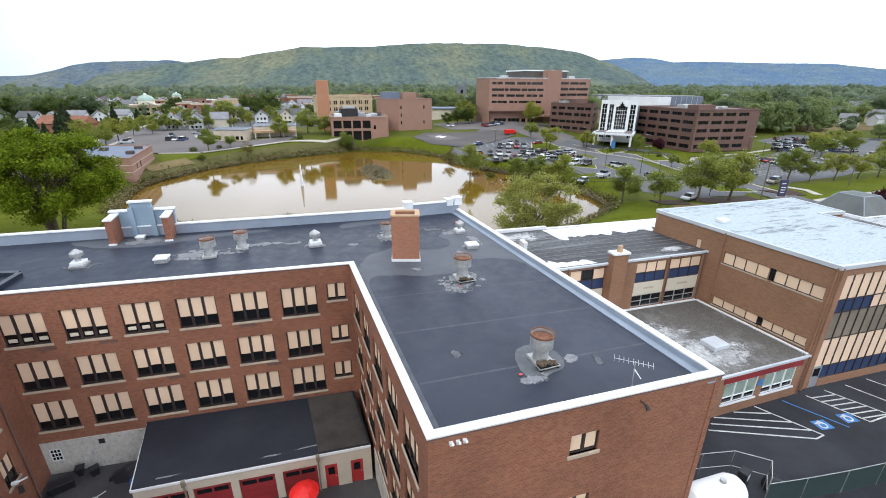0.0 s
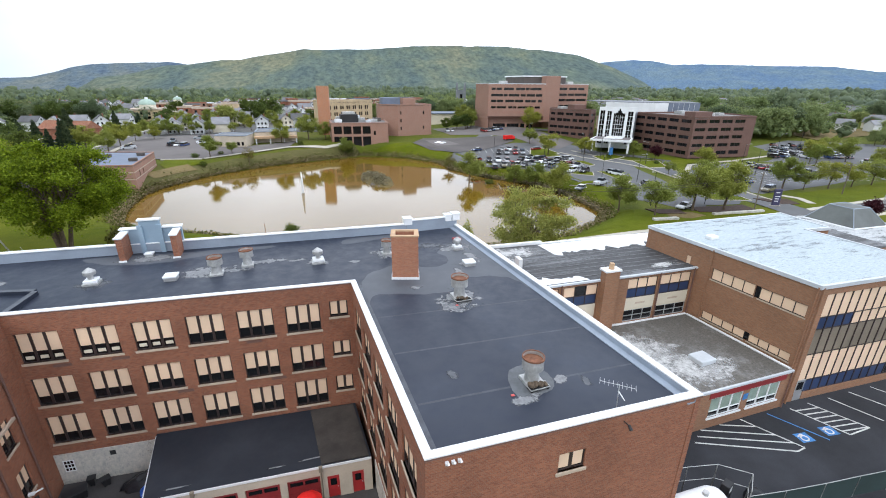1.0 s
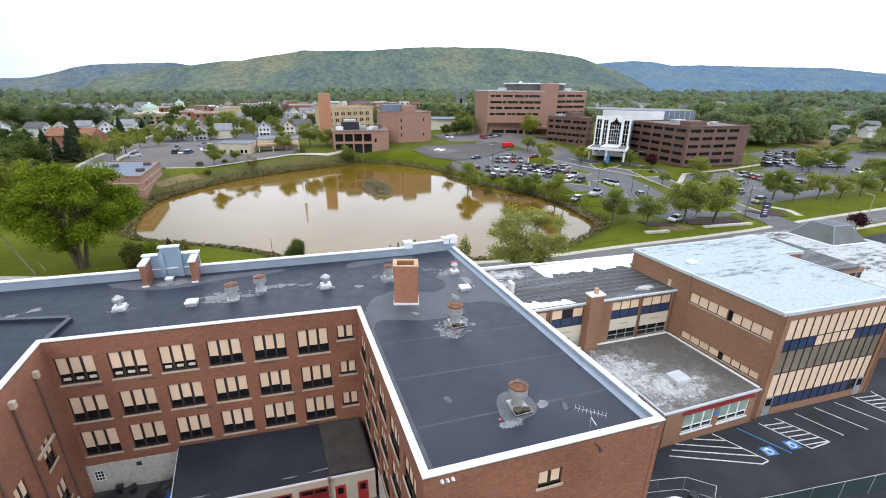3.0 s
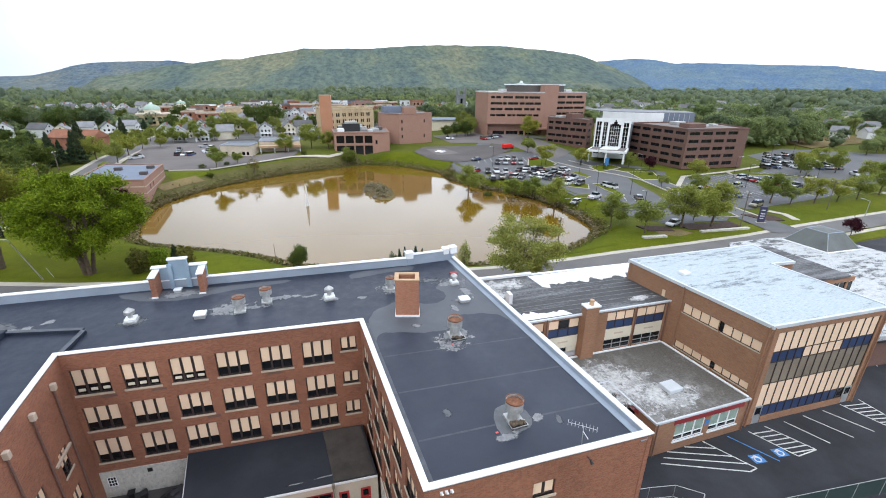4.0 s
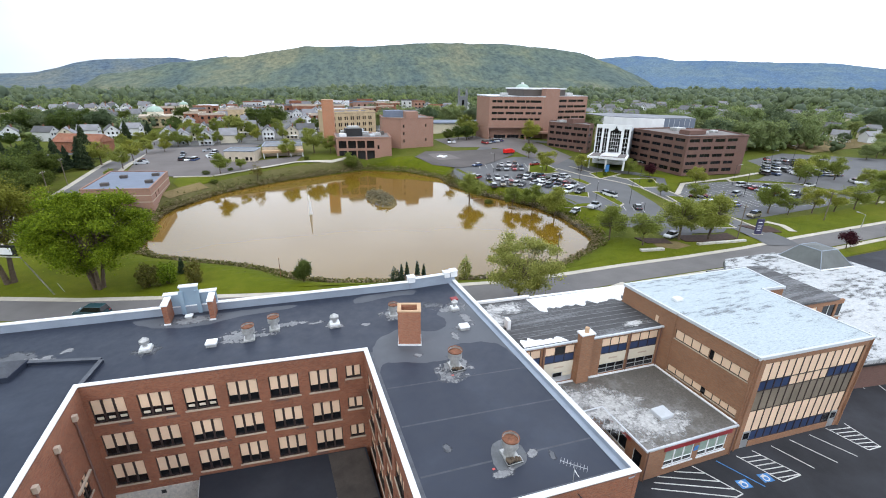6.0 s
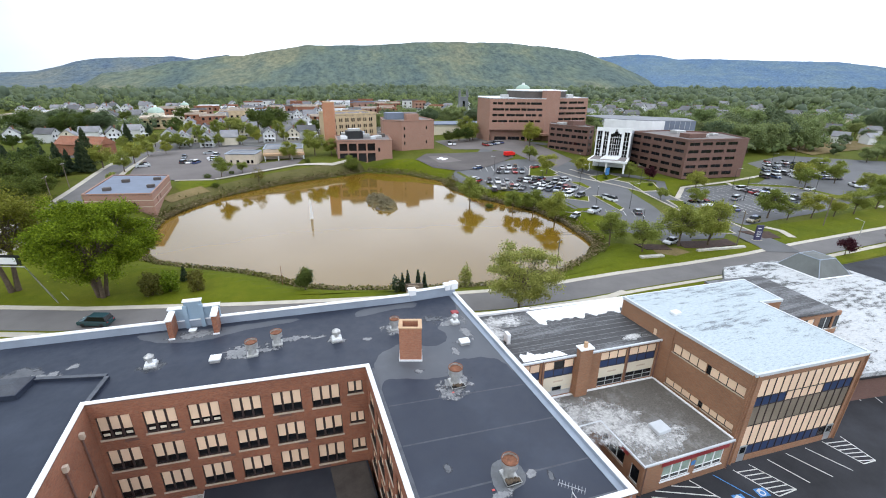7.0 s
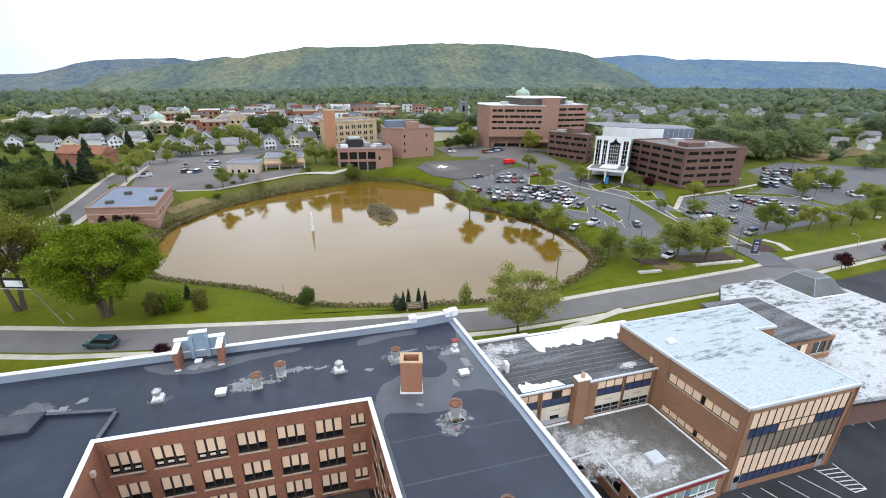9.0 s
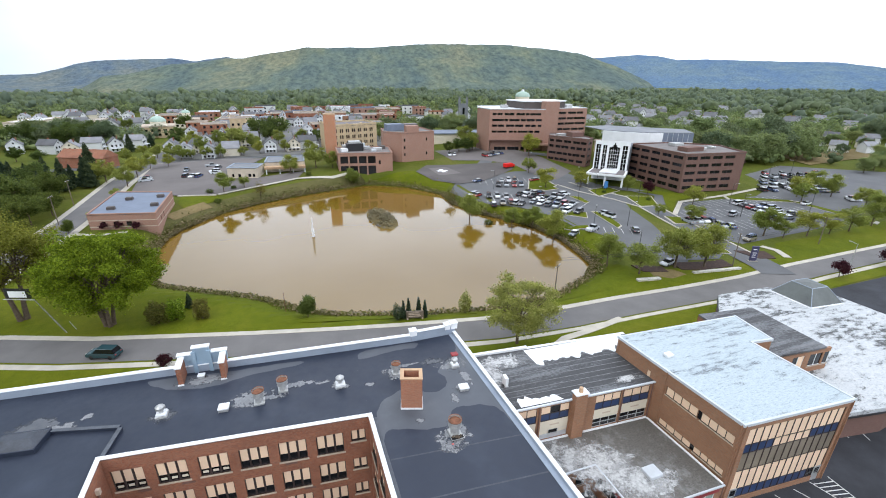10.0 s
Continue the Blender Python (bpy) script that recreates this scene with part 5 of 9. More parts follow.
for v in bm.verts:
    v.co += Vector((1, 1, 0.6)) * 0.15 * noise.fractal(v.co * 2.2, 1, 2, 3)
    v.co.z = max(v.co.z, YARD + 0.02)
tagged(finish("blue_bundle", bm, "blue_tarp"), "crumpled bright blue tarpaulin bundle by the garage", "bundle")

# ---- the classroom annex: brown brick with a panelled front ----
AN, AR, AL = (37.15, 16.42), (51.4, 15.2), (36.45, 32.7)
AB, AC, AD = (54.5, 25.8), (51.3, 26.2), (55.4, 31.5)
A_TOP = 10.85
annex = building("annex_building", (44.0, 23.0, 0.0), "two-storey brown brick classroom block with a panelled front and white roof", "school annex")
front = Wall(AN, AR, -0.8, A_TOP, 0.4)
g0, g1 = 0.95, 13.55
front.hole(g0, g1, 0.75, 10.05)
front.hole(1.0, 2.0, -0.8, 0.75)
front.hole(12.55, 13.5, -0.8, 0.75)
wpart("wall", front.mesh(), "brick_b", annex, "brown brick front with a large glazed bay")
bays = 13
bw = (g1 - g0) / bays
levels = ((0.75, 1.95, "blue_panel", "spandrel"), (1.95, 4.55, "shade", "blind"), (4.55, 6.9, "olive_panel", "spandrel"), (6.9, 8.0, "blue_panel", "spandrel"), (8.0, 10.05, "shade", "blind"))
bm = front.grid(g0, g1, 0.75, 10.05, -0.16, -0.06, [(g0 + i * bw + 0.05, g0 + (i + 1) * bw - 0.05, lv[0] + 0.035, lv[1] - 0.035) for i in range(bays) for lv in levels])
bay = wpart("window_bay", bm, "frame", annex, "tall dark mullioned window bay with cream blinds and blue panels")
for i in range(bays):
    a, b = g0 + i * bw + 0.05, g0 + (i + 1) * bw - 0.05
    for z0, z1, m_, nm in levels:
        if nm == "spandrel" and z0 == 6.9 and 4 <= i <= 8:
            m_ = "shade"
        if z0 == 0.75 and i in (0, 12):
            continue
        if z0 == 0.75 and i == 11:
            m_ = "glass"
        k = BM()
        front.slab(k, a, b, z0 + 0.035, z1 - 0.035, -0.13, -0.11)
        part(nm, k, m_, bay, {"shade": "cream blind", "blue_panel": "dark blue glass panel", "olive_panel": "grey-brown panel", "glass": "dark glass"}[m_])
for s0 in (1.0, 12.55):
    bm = BM()
    front.slab(bm, s0, s0 + 0.95, 0.0, 2.05, -0.10, -0.03)
    door = wpart("door", bm, "alu", annex, "pale metal entrance door with a dark pane")
    bm = BM()
    front.slab(bm, s0 + 0.14, s0 + 0.81, 1.1, 1.85, -0.03, -0.02)
    part("pane", bm, "glass", door)
    bm = BM()
    q = front.at(s0 + 0.82, 1.0, -0.02)
    rod(bm, q, q + Vector((0, -0.08, 0)), 0.03)
    part("handle", bm, "black", door)
side = Wall(AL, AN, -0.8, A_TOP, 0.4)


def ribbon(root, wall, s0, s1, z0, z1, n, dark, fr="frame"):
    wall.hole(s0, s1, z0, z1)
    w = (s1 - s0) / n
    bm = wall.grid(s0, s1, z0, z1, -0.15, -0.06, [(s0 + i * w + 0.03, s0 + (i + 1) * w - 0.03, z0 + 0.05, z1 - 0.05) for i in range(n)])
    win = wpart("window", bm, fr, root, "ribbon window with cream blinds")
    for i in range(n):
        k = BM()
        wall.slab(k, s0 + i * w + 0.03, s0 + (i + 1) * w - 0.03, z0 + 0.05, z1 - 0.05, -0.13, -0.11)
        part("pane" if i in dark else "blind", k, "glass" if i in dark else "shade", win)
    k = BM()
    wall.slab(k, s0 - 0.08, s1 + 0.08, z0 - 0.1, z0, -0.05, 0.06)
    part("sill", k, "stone", win)
    return win


SL = side.long
ribbon(annex, side, SL - 8.45, SL - 4.5, 7.95, 9.05, 4, ())
ribbon(annex, side, SL - 4.05, SL - 0.45, 7.95, 9.0, 4, ())
bm = BM()
side.hole(SL - 4.45, SL - 4.05, 7.95, 9.05)
side.slab(bm, SL - 4.45, SL - 4.05, 7.95, 9.05, -0.14, -0.1)
wpart("pane", bm, "glass", annex, "narrow dark window")
ribbon(annex, side, SL - 8.5, SL - 4.35, 3.78, 4.6, 4, ())
ribbon(annex, side, SL - 3.95, SL - 0.55, 3.78, 4.55, 4, ())
bm = BM()
side.hole(SL - 4.35, SL - 3.95, 3.78, 4.6)
side.slab(bm, SL - 4.35, SL - 3.95, 3.78, 4.6, -0.14, -0.1)
wpart("pane", bm, "glass", annex, "narrow dark window")
side.hole(5.0, 5.45, 8.35, 9.35)
bm = BM()
side.slab(bm, 5.0, 5.45, 8.35, 9.35, -0.12, -0.06)
wpart("blind", bm, "shade", annex, "small pale window")
wpart("wall", side.mesh(), "brick_b", annex, "brown brick side wall with stained patches")
for a, b in ((AR, AC), (AC, AB), (AB, AD), (AD, AL)):
    wpart("wall", Wall(a, b, -0.8, A_TOP, 0.4).mesh(), "brick_b", annex)
ring = [AN, AR, AC, AB, AD, AL]
bm = BM()
prism(bm, ring, A_TOP - 0.3, A_TOP + 0.02)
wpart("roof", bm, "roof_white", annex, "flat roof with a flaking white coating")
closed = ring + ring[:1]
bm = BM()
outr, inr = [tuple(p) for p in shifted([ring[-1]] + closed + [ring[1]], 0.10)[1:-2]], [tuple(p) for p in shifted([ring[-1]] + closed + [ring[1]], -0.14)[1:-2]]
wpart("roof_edge", tube(bm, outr, inr, A_TOP - 0.22, A_TOP + 0.10), "edge_metal", annex, "pale metal roof edge")
for s in (1.35, SL - 0.12):
    bm = rod(BM(), side.at(s if s > 2 else 7.6, A_TOP - 0.1, 0.1), side.at(s if s > 2 else 7.6, 3.6 if s < 2 else 0, 0.1), 0.06)
    wpart("downpipe", bm, "brick_b", annex, "brown downpipe")
for s in (0.2, front.long - 0.2):
    wpart("downpipe", rod(BM(), front.at(s, A_TOP - 0.1, 0.1), front.at(s, 0, 0.1), 0.06), "brick_b", annex, "brown downpipe")
bm = BM()
box(bm, 38.6, 39.6, 27.0, 27.8, A_TOP + 0.02, A_TOP + 0.36)
tagged(finish("roof_hatch", bevelled(bm, 0.05), "white"), "white hatch on the coated annex roof", "roof hatch")

# ---- link block between school and annex ----
LA, LB, LC, LD = (18.0, 27.6), (36.75, 26.4), (40.6, 36.1), (17.75, 38.1)
L_TOP = 8.5
link = building("link_building", (27.5, 33.5, 0.0), "two-storey brown brick link block with blue panels and a streaked roof", "school wing")
lw = Wall(LA, LB, -0.8, L_TOP, 0.35)


def class_bay(s0, s1, n, lower):
    lw.hole(s0, s1, 3.72, 8.2)
    w = (s1 - s0) / n
    bays_ = [(s0 + i * w + 0.03, s0 + (i + 1) * w - 0.03) for i in range(n)]
    win = wpart("window", lw.grid(s0, s1, 6.2, 8.2, -0.15, -0.05, [(a, b, 6.26, 7.12) for a, b in bays_] + [(a, b, 7.19, 8.13) for a, b in bays_]), "frame", link,
                "two-storey window bay with blinds, blue panels and pale spandrels")
    part("lower_frame", lw.grid(s0, s1, 3.72, 4.92, -0.15, -0.05, [(a, b, 3.78, 4.28) for a, b in bays_] + [(a, b, 4.34, 4.86) for a, b in bays_]), "alu", win, "aluminium lower frame")
    for i, (a, b) in enumerate(bays_):
        for z0, z1, m_, nm in ((7.19, 8.13, "glass" if lower == "cream_panel" and i == 1 and n == 3 else "shade", "blind"), (6.26, 7.12, "blue_panel", "spandrel"),
                               (4.34, 4.86, lower if i != 1 else "glass", "pane"), (3.78, 4.28, "alu" if lower == "cream_panel" else "glass", "pane")):
            k = BM()
            lw.slab(k, a, b, z0, z1, -0.13, -0.11)
            part(nm, k, m_, win)
    k = BM()
    lw.slab(k, s0, s1, 4.92, 6.2, -0.12, -0.02)
    part("spandrel", k, "cream_panel", win, "pale cream panel")
    k = BM()
    lw.slab(k, s0 + (s1 - s0) * 0.35, s0 + (s1 - s0) * 0.68, 5.5, 5.68, -0.02, 0.0)
    part("grille", k, "stone", win, "vent grille")


class_bay(1.3, 3.6, 2, "cream_panel")
class_bay(4.15, 7.6, 3, "cream_panel")
class_bay(10.95, 14.25, 3, "glass")
class_bay(14.65, 18.2, 3, "glass")
wpart("wall", lw.mesh(), "brick_b", link, "brown brick front")
wpart("wall", Wall(LC, LD, -0.8, L_TOP, 0.35).mesh(), "brick_b", link)
wpart("wall", Wall((40.6, 33.1), LC, -0.8, L_TOP, 0.35).mesh(), "brick_b", link)
bm = BM()
prism(bm, [LA, LB, (36.4, 33.0), (40.6, 33.0), LC, LD], L_TOP - 0.2, L_TOP + 0.05)
lroof = wpart("roof", bm, "roof_grey", link, "weathered roof with dark streaks")
wpart("roof_edge", strip(BM(), [LA, LB], 0.1, -0.12, L_TOP - 0.08, L_TOP + 0.10), "edge_metal", link, "pale metal roof edge")
for a, b, up_ in ((LC, (26.0, 37.38), 0.12), ((26.0, 37.38), LD, 0.34)):
    wpart("roof_edge", strip(BM(), [a, b], 0.1, -0.3, L_TOP - 0.1, L_TOP + up_), "white", link, "white parapet edge")
r_ = random.Random(8)


def torn_sheet(far, near, steps, rag):
    """A white roofing sheet between two lines, torn along the near one."""
    bm = BM()
    (ax, ay), (bx, by) = near
    (cx_, cy_), (dx_, dy_) = far[0], far[-1]
    rows_ = [[], [], []]
    for i in range(steps + 1):
        u = i / steps
        x, y = ax + (bx - ax) * u, ay + (by - ay) * u + rag * noise.noise(Vector((i * 0.37, ay, 3.0))) + r_.uniform(-0.14, 0.14)
        rows_[0].append(bm.verts.new((cx_ + (dx_ - cx_) * u, cy_ + (dy_ - cy_) * u, L_TOP + 0.10)))
        rows_[1].append(bm.verts.new((x, y, L_TOP + 0.10)))
        rows_[2].append(bm.verts.new((x, y - 0.01, L_TOP + 0.055)))
    for p, q in zip(rows_, rows_[1:]):
        for i in range(steps):
            bm.faces.new((p[i], q[i], q[i + 1], p[i + 1]))
    part("white_sheet", bm, "white", lroof, "bright white torn roofing sheet")


torn_sheet([(25.3, 36.9), (39.9, 35.9)], ((25.4, 34.0), (38.6, 33.3)), 34, 1.5)
torn_sheet([(19.8, 27.75), (24.9, 27.4)], ((19.9, 29.0), (24.4, 28.2)), 16, 1.0)
for i in range(10):
    y = 28.6 + i * 0.85
    bm = strip(BM(), [(18.6, y + 0.1), (36.2, y - 1.15)], -0.04, 0.04, L_TOP + 0.052, L_TOP + 0.085)
    part("roof_seam", bm, "rib", lroof, "raised lap seam")
for s in (3.85, 14.45, 18.45):
    bm = rod(BM(), lw.at(s, L_TOP, 0.1), lw.at(s, 3.6, 0.1), 0.06)
    wpart("downpipe", bm, "brick_o", link, "brown downpipe")
st = building("brick_stack", (26.5, 26.6, 0.0), "brown brick flue stack against the link block", "chimney")
bm = BM()
lw.slab(bm, 7.75, 9.2, 0.0, 9.55, 0.0, 0.75)
wpart("shaft", bm, "brick_b", st)
bm = BM()
lw.slab(bm, 7.65, 9.3, 9.55, 9.7, -0.15, 0.85)
wpart("cap", bm, "white", st, "white capping")
q = lw.at(8.5, 9.7, 0.35)
wpart("pot", cyl(BM(), q.x, q.y, 9.7, 10.25, 0.25, 0.21, 14), "clay", st, "ochre flue pot")
bm = BM()
ac = thing("roof_cooler", (19.9, 31.6, L_TOP + 0.05), "pale upright cooling unit on the link roof", "cooling unit", rz=-5)
box(bm, -0.2, 0.2, -0.45, 0.45, 0.15, 1.25)
part("casing", bevelled(bm, 0.03), "white", ac)
for y in (-0.35, 0.35):
    part("foot", box(BM(), -0.25, 0.25, y - 0.06, y + 0.06, 0, 0.15), "galv", ac)
for i in range(6):
    part("louvre", box(BM(), 0.2, 0.215, -0.38, 0.38, 0.3 + i * 0.15, 0.36 + i * 0.15), "black", ac)

# ---- low single-storey block in front of the link ----
FA, FB, FC, FD, FE, FF = (26.1, 16.62), (36.72, 16.2), (36.35, 26.3), (18.3, 27.5), (18.3, 22.75), (26.1, 22.55)
F_TOP = 3.55
low = building("low_block", (30.0, 22.0, 0.0), "single-storey brick block with a weathered felt roof and red fascia", "school wing")
lf = Wall(FA, FB, -0.6, F_TOP, 0.3)
for s0, s1 in ((2.25, 5.55), (6.2, 9.55)):
    lf.hole(s0, s1, 1.05, 2.85)
    n = 3
    w = (s1 - s0) / n
    bm = lf.grid(s0, s1, 1.05, 2.85, -0.14, -0.04, [(s0 + i * w + 0.05, s0 + (i + 1) * w - 0.05, z0_, z1_) for i in range(n) for z0_, z1_ in ((1.11, 1.55), (1.61, 2.79))])
    win = wpart("window", bm, "white", low, "white-framed window with pale blinds")
    for i in range(n):
        a, b = s0 + i * w + 0.05, s0 + (i + 1) * w - 0.05
        k = BM()
        lf.slab(k, a, b, 1.11, 1.55, -0.12, -0.1)
        part("pane", k, "glass", win)
        k = BM()
        lf.slab(k, a, b, 1.61, 2.79, -0.12, -0.1)
        part("blind", k, "teal_pane", win)
    k = BM()
    lf.slab(k, s0 - 0.1, s1 + 0.1, 0.93, 1.05, -0.05, 0.1)
    part("sill", k, "white", win)
wpart("wall", lf.mesh(), "brick_b", low, "brown brick front")
bm = BM()
lf.slab(bm, 2.0, lf.long - 0.6, 2.9, F_TOP - 0.12, 0.0, 0.04)
wpart("fascia", bm, "red", low, "faded red fascia panel")
bm = BM()
lf.slab(bm, 5.62, 6.1, 1.95, 2.5, 0.0, 0.03)
wpart("sign_plate", bm, "paint_b", low, "small blue wall plate")
le = Wall(FF, FA, -0.6, F_TOP, 0.3)
ribbon(low, le, 0.5, 3.6, 1.4, 2.9, 3, (0, 1, 2), "white")
ribbon(low, le, 4.5, 5.5, 0.9, 2.7, 1, (0,), "white")
wpart("wall", le.mesh(), "brick_b", low)
bm = BM()
le.slab(bm, 0.0, 4.0, 2.95, F_TOP - 0.12, 0.0, 0.03)
wpart("fascia", bm, "red", low, "faded red fascia panel")
lg = Wall(FE, FF, -0.6, F_TOP, 0.3)
ribbon(low, lg, 5.6, 6.7, 1.3, 2.8, 1, (0,), "white")
wpart("wall", lg.mesh(), "brick_b", low)
bm = BM()
prism(bm, [FA, FB, FC, FD, FE, FF], F_TOP - 0.2, F_TOP + 0.08)
flr = wpart("roof", bm, "roof_bald", low, "bare mottled felt roof")
wpart("roof_edge", strip(BM(), [FE, FF, FA, FB], 0.09, -0.07, F_TOP - 0.08, F_TOP + 0.11), "edge_metal", low, "pale metal roof edge")
bm = strip(BM(), [(FB[0] - 0.12, FB[1] + 0.15), (FC[0] - 0.05, FC[1] - 0.2)], -0.12, 0.12, F_TOP + 0.08, F_TOP + 0.16)
wpart("roof_edge", bm, "white", low, "white upstand along the annex wall")
bm = strip(BM(), [(18.4, 27.42), (36.3, 26.24)], -0.1, 0.14, F_TOP + 0.08, F_TOP + 0.15)
wpart("roof_edge", bm, "white", low, "white upstand along the link wall")
bm = BM()
box(bm, 30.0, 31.6, 19.0, 20.4, F_TOP + 0.08, F_TOP + 0.5)
t = tagged(finish("roof_hatch", bevelled(bm, 0.05), "edge_metal"), "square white roof hatch on the felt roof", "roof hatch")
for s in (0.15, lf.long - 0.2):
    wpart("downpipe", rod(BM(), lf.at(s, F_TOP, 0.09), lf.at(s, 0, 0.09), 0.05), "brick_o", low, "brown downpipe")

for i, (x, y, rx, ry) in enumerate(((30.4, 18.8, 2.6, 1.5), (21.5, 25.0, 3.6, 2.6), (24.6, 23.4, 3.6, 2.2), (27.2, 20.6, 1.4, 3.6), (26.6, 21.8, 3.4, 2.6), (28.6, 19.6, 2.8, 1.7))):
    blot("worn_patch", x, y, rx * 1.2, ry * 1.2, "roof_worn", 0.085 + 0.003 * i, 70 + i, "whitish worn patch of roofing", 0.25, root=flr, z=F_TOP)
for i, (x, y, rx, ry) in enumerate(((21.4, 35.6, 2.6, 1.4), (34.0, 27.9, 1.6, 0.5), (19.6, 33.6, 1.0, 2.0))):
    blot("worn_patch", x, y, rx * 1.2, ry * 1.2, "roof_worn", 0.08 + 0.003 * i, 80 + i, "whitish worn patch of roofing", 0.25, root=lroof, z=L_TOP)

# ---- dark-roofed block and wide white-roofed hall behind the annex ----
KA, KB, KC, KD = (54.9, 25.75), (65.1, 24.9), (65.9, 36.0), (56.0, 37.2)
kb = building("rear_classroom_block", (60.0, 30.0, 0.0), "brick block behind the annex with a dark ribbed roof", "school wing")
kw = Wall(KA, KB, -0.8, 7.7, 0.3)
ribbon(kb, kw, 7.6, 11.2, 5.2, 7.1, 3, (0, 1, 2), "white")
ribbon(kb, kw, 4.6, 6.6, 5.2, 7.1, 2, (0,), "white")
wpart("wall", kw.mesh(), "brick_b", kb)
for a, b in ((KB, KC), (KC, KD), (KD, KA)):
    wpart("wall", Wall(a, b, -0.8, 7.7, 0.3).mesh(), "brick_b", kb)
bm = BM()
prism(bm, [KA, KB, KC, KD], 7.55, 7.95)
kr = wpart("roof", bm, "roof_grey", kb, "dark ribbed roof")
for i in range(7):
    u = i / 7 + 0.07
    a = (KA[0] + (KD[0] - KA[0]) * u, KA[1] + (KD[1] - KA[1]) * u)
    b = (KB[0] + (KC[0] - KB[0]) * u, KB[1] + (KC[1] - KB[1]) * u)
    part("roof_seam", strip(BM(), [a, b], -0.04, 0.04, 7.951, 7.985), "rib", kr)
hall = building("white_roofed_hall", (76.0, 36.0, 0.0), "wide low hall with a flaking white roof and hipped lantern", "hall")
HALL = [(57.5, 18.6), (66.0, 17.2), (80.0, 18.5), (92.5, 30.0), (92.3, 38.6), (83.5, 45.0), (72.0, 45.6), (66.5, 41.0), (68.2, 32.8), (65.0, 25.2), (58.5, 25.8)]
bm = BM()
prism(bm, HALL, -0.8, 3.7)
wpart("wall", bm, "brick_o", hall, "dark brick wall")
cxh, cyh = 74.0, 32.0
bm = BM()
prism(bm, [(cxh + (x - cxh) * 1.02, cyh + (y - cyh) * 1.02) for x, y in HALL], 3.7, 4.3)
wpart("roof", bm, "roof_flake", hall, "white roof coating flaking in dark patches")
bm = BM()
prism(bm, [(cxh + (x - cxh) * 1.03, cyh + (y - cyh) * 1.03) for x, y in HALL], 3.55, 3.72)
wpart("eave", bm, "black", hall, "dark eave")
bm = BM()
pl = [(82.8, 36.7), (90.2, 36.0), (90.6, 43.6), (82.9, 44.0)]
lo, hi = [bm.verts.new((x, y, 4.3)) for x, y in pl], None
mx, my = 86.6, 40.1
hi = [bm.verts.new((mx + (x - mx) * 0.48, my + (y - my) * 0.48, 7.0)) for x, y in pl]
tip = bm.verts.new((mx, my, 7.25))
for i in range(4):
    bm.faces.new((lo[i], lo[(i + 1) % 4], hi[(i + 1) % 4], hi[i]))
    bm.faces.new((hi[i], hi[(i + 1) % 4], tip))
lan = wpart("lantern_roof", bm, "lead", hall, "grey shingled hipped lantern roof")
for i in range(4):
    j = (i + 1) % 4
    bm = rod(BM(), (*pl[i], 4.34), (*pl[j], 4.34), 0.14, 6)
    part("lantern_curb", bm, "white", lan, "white curb")
    a = (mx + (pl[i][0] - mx) * 0.48, my + (pl[i][1] - my) * 0.48, 7.0)
    b = (mx + (pl[j][0] - mx) * 0.48, my + (pl[j][1] - my) * 0.48, 7.0)
    part("ridge", rod(BM(), a, b, 0.08, 6), "flash", lan)
    part("hip", rod(BM(), (*pl[i], 4.34), a, 0.06, 6), "flash", lan)

# ---- lawns, lots, drives and markings ----
drape("lawn", [(-75, 93), (-49.7, 84), (-36, 79.2), (-22.8, 75), (-9, 71.3), (5, 68.2), (15, 66.2), (32, 63.4), (48, 62.3), (62, 62.3), (77, 61.6), (92, 61.2), (97, 64), (84, 66), (75, 68.5), (73, 76),
               (68, 72), (64, 72.6), (52, 67.2), (36, 67), (21, 69.8), (5.5, 75), (-1.5, 79), (-6, 84), (-13, 89.6), (-24, 96), (-31, 101), (-36, 108), (-38, 118), (-39, 128), (-50, 138), (-60, 130), (-62, 100)], "grass", 0.10, 2.5, "mown green lawn on the pond bank", "lawn")
drape("lawn", [(-47, 73), (-24, 64.2), (5, 57), (32, 51.6), (46, 50.6), (60, 50.4), (84, 49.8), (84, 46.8), (70, 46.6), (55, 37), (36, 38), (18, 42.2), (-45, 47.4)], "grass", 0.08, 2.5, "mown lawn before the school", "lawn")
drape("lawn", [(97, 50.4), (150, 51.4), (220, 53), (220, 47), (150, 47.4), (97, 46.8)], "grass", 0.08, 3, "mown strip beside the road", "lawn")
drape("lawn", [(116, 63), (170, 64), (240, 67), (240, 76), (181, 73.5), (150, 71), (125, 70.5)], "grass", 0.08, 3, "mown strip between road and car park", "lawn")
drape("lawn", [(40, 190), (56, 189), (62, 176), (70, 174), (66, 166), (61.5, 164), (51, 182), (35, 191.5)], "grass", 0.10, 2.5, "bright grass at the head of the pond", "lawn")
drape("lawn", [(-33.8, 158), (-29, 163.5), (-24, 168.5), (-25.2, 172.4), (-37, 174.6), (-37.2, 166)], "grass", 0.18, 2.5, "grass beside the flat-roofed building", "lawn")
drape("lawn", [(77, 99), (79, 90), (77, 82), (74.5, 80), (75.5, 87), (77, 99), (75.5, 114), (71.5, 122.5), (65.7, 132), (66.5, 134), (74, 124), (79, 113)][:5] + [(77.2, 99.8), (75.5, 113.8), (71.4, 122), (65.6, 132), (68, 133), (75, 124.5), (80, 113), (80.5, 100), (83, 91), (80, 81)], "grass", 0.10, 2.5, "grass verge along the pond's east bank", "lawn")
drape("weedy_bank", band(WEST_SHORE[1:], 2.9, 3.3), "weeds", 0.14, 2.5, "weedy brown-green bank of the pond", "bank")
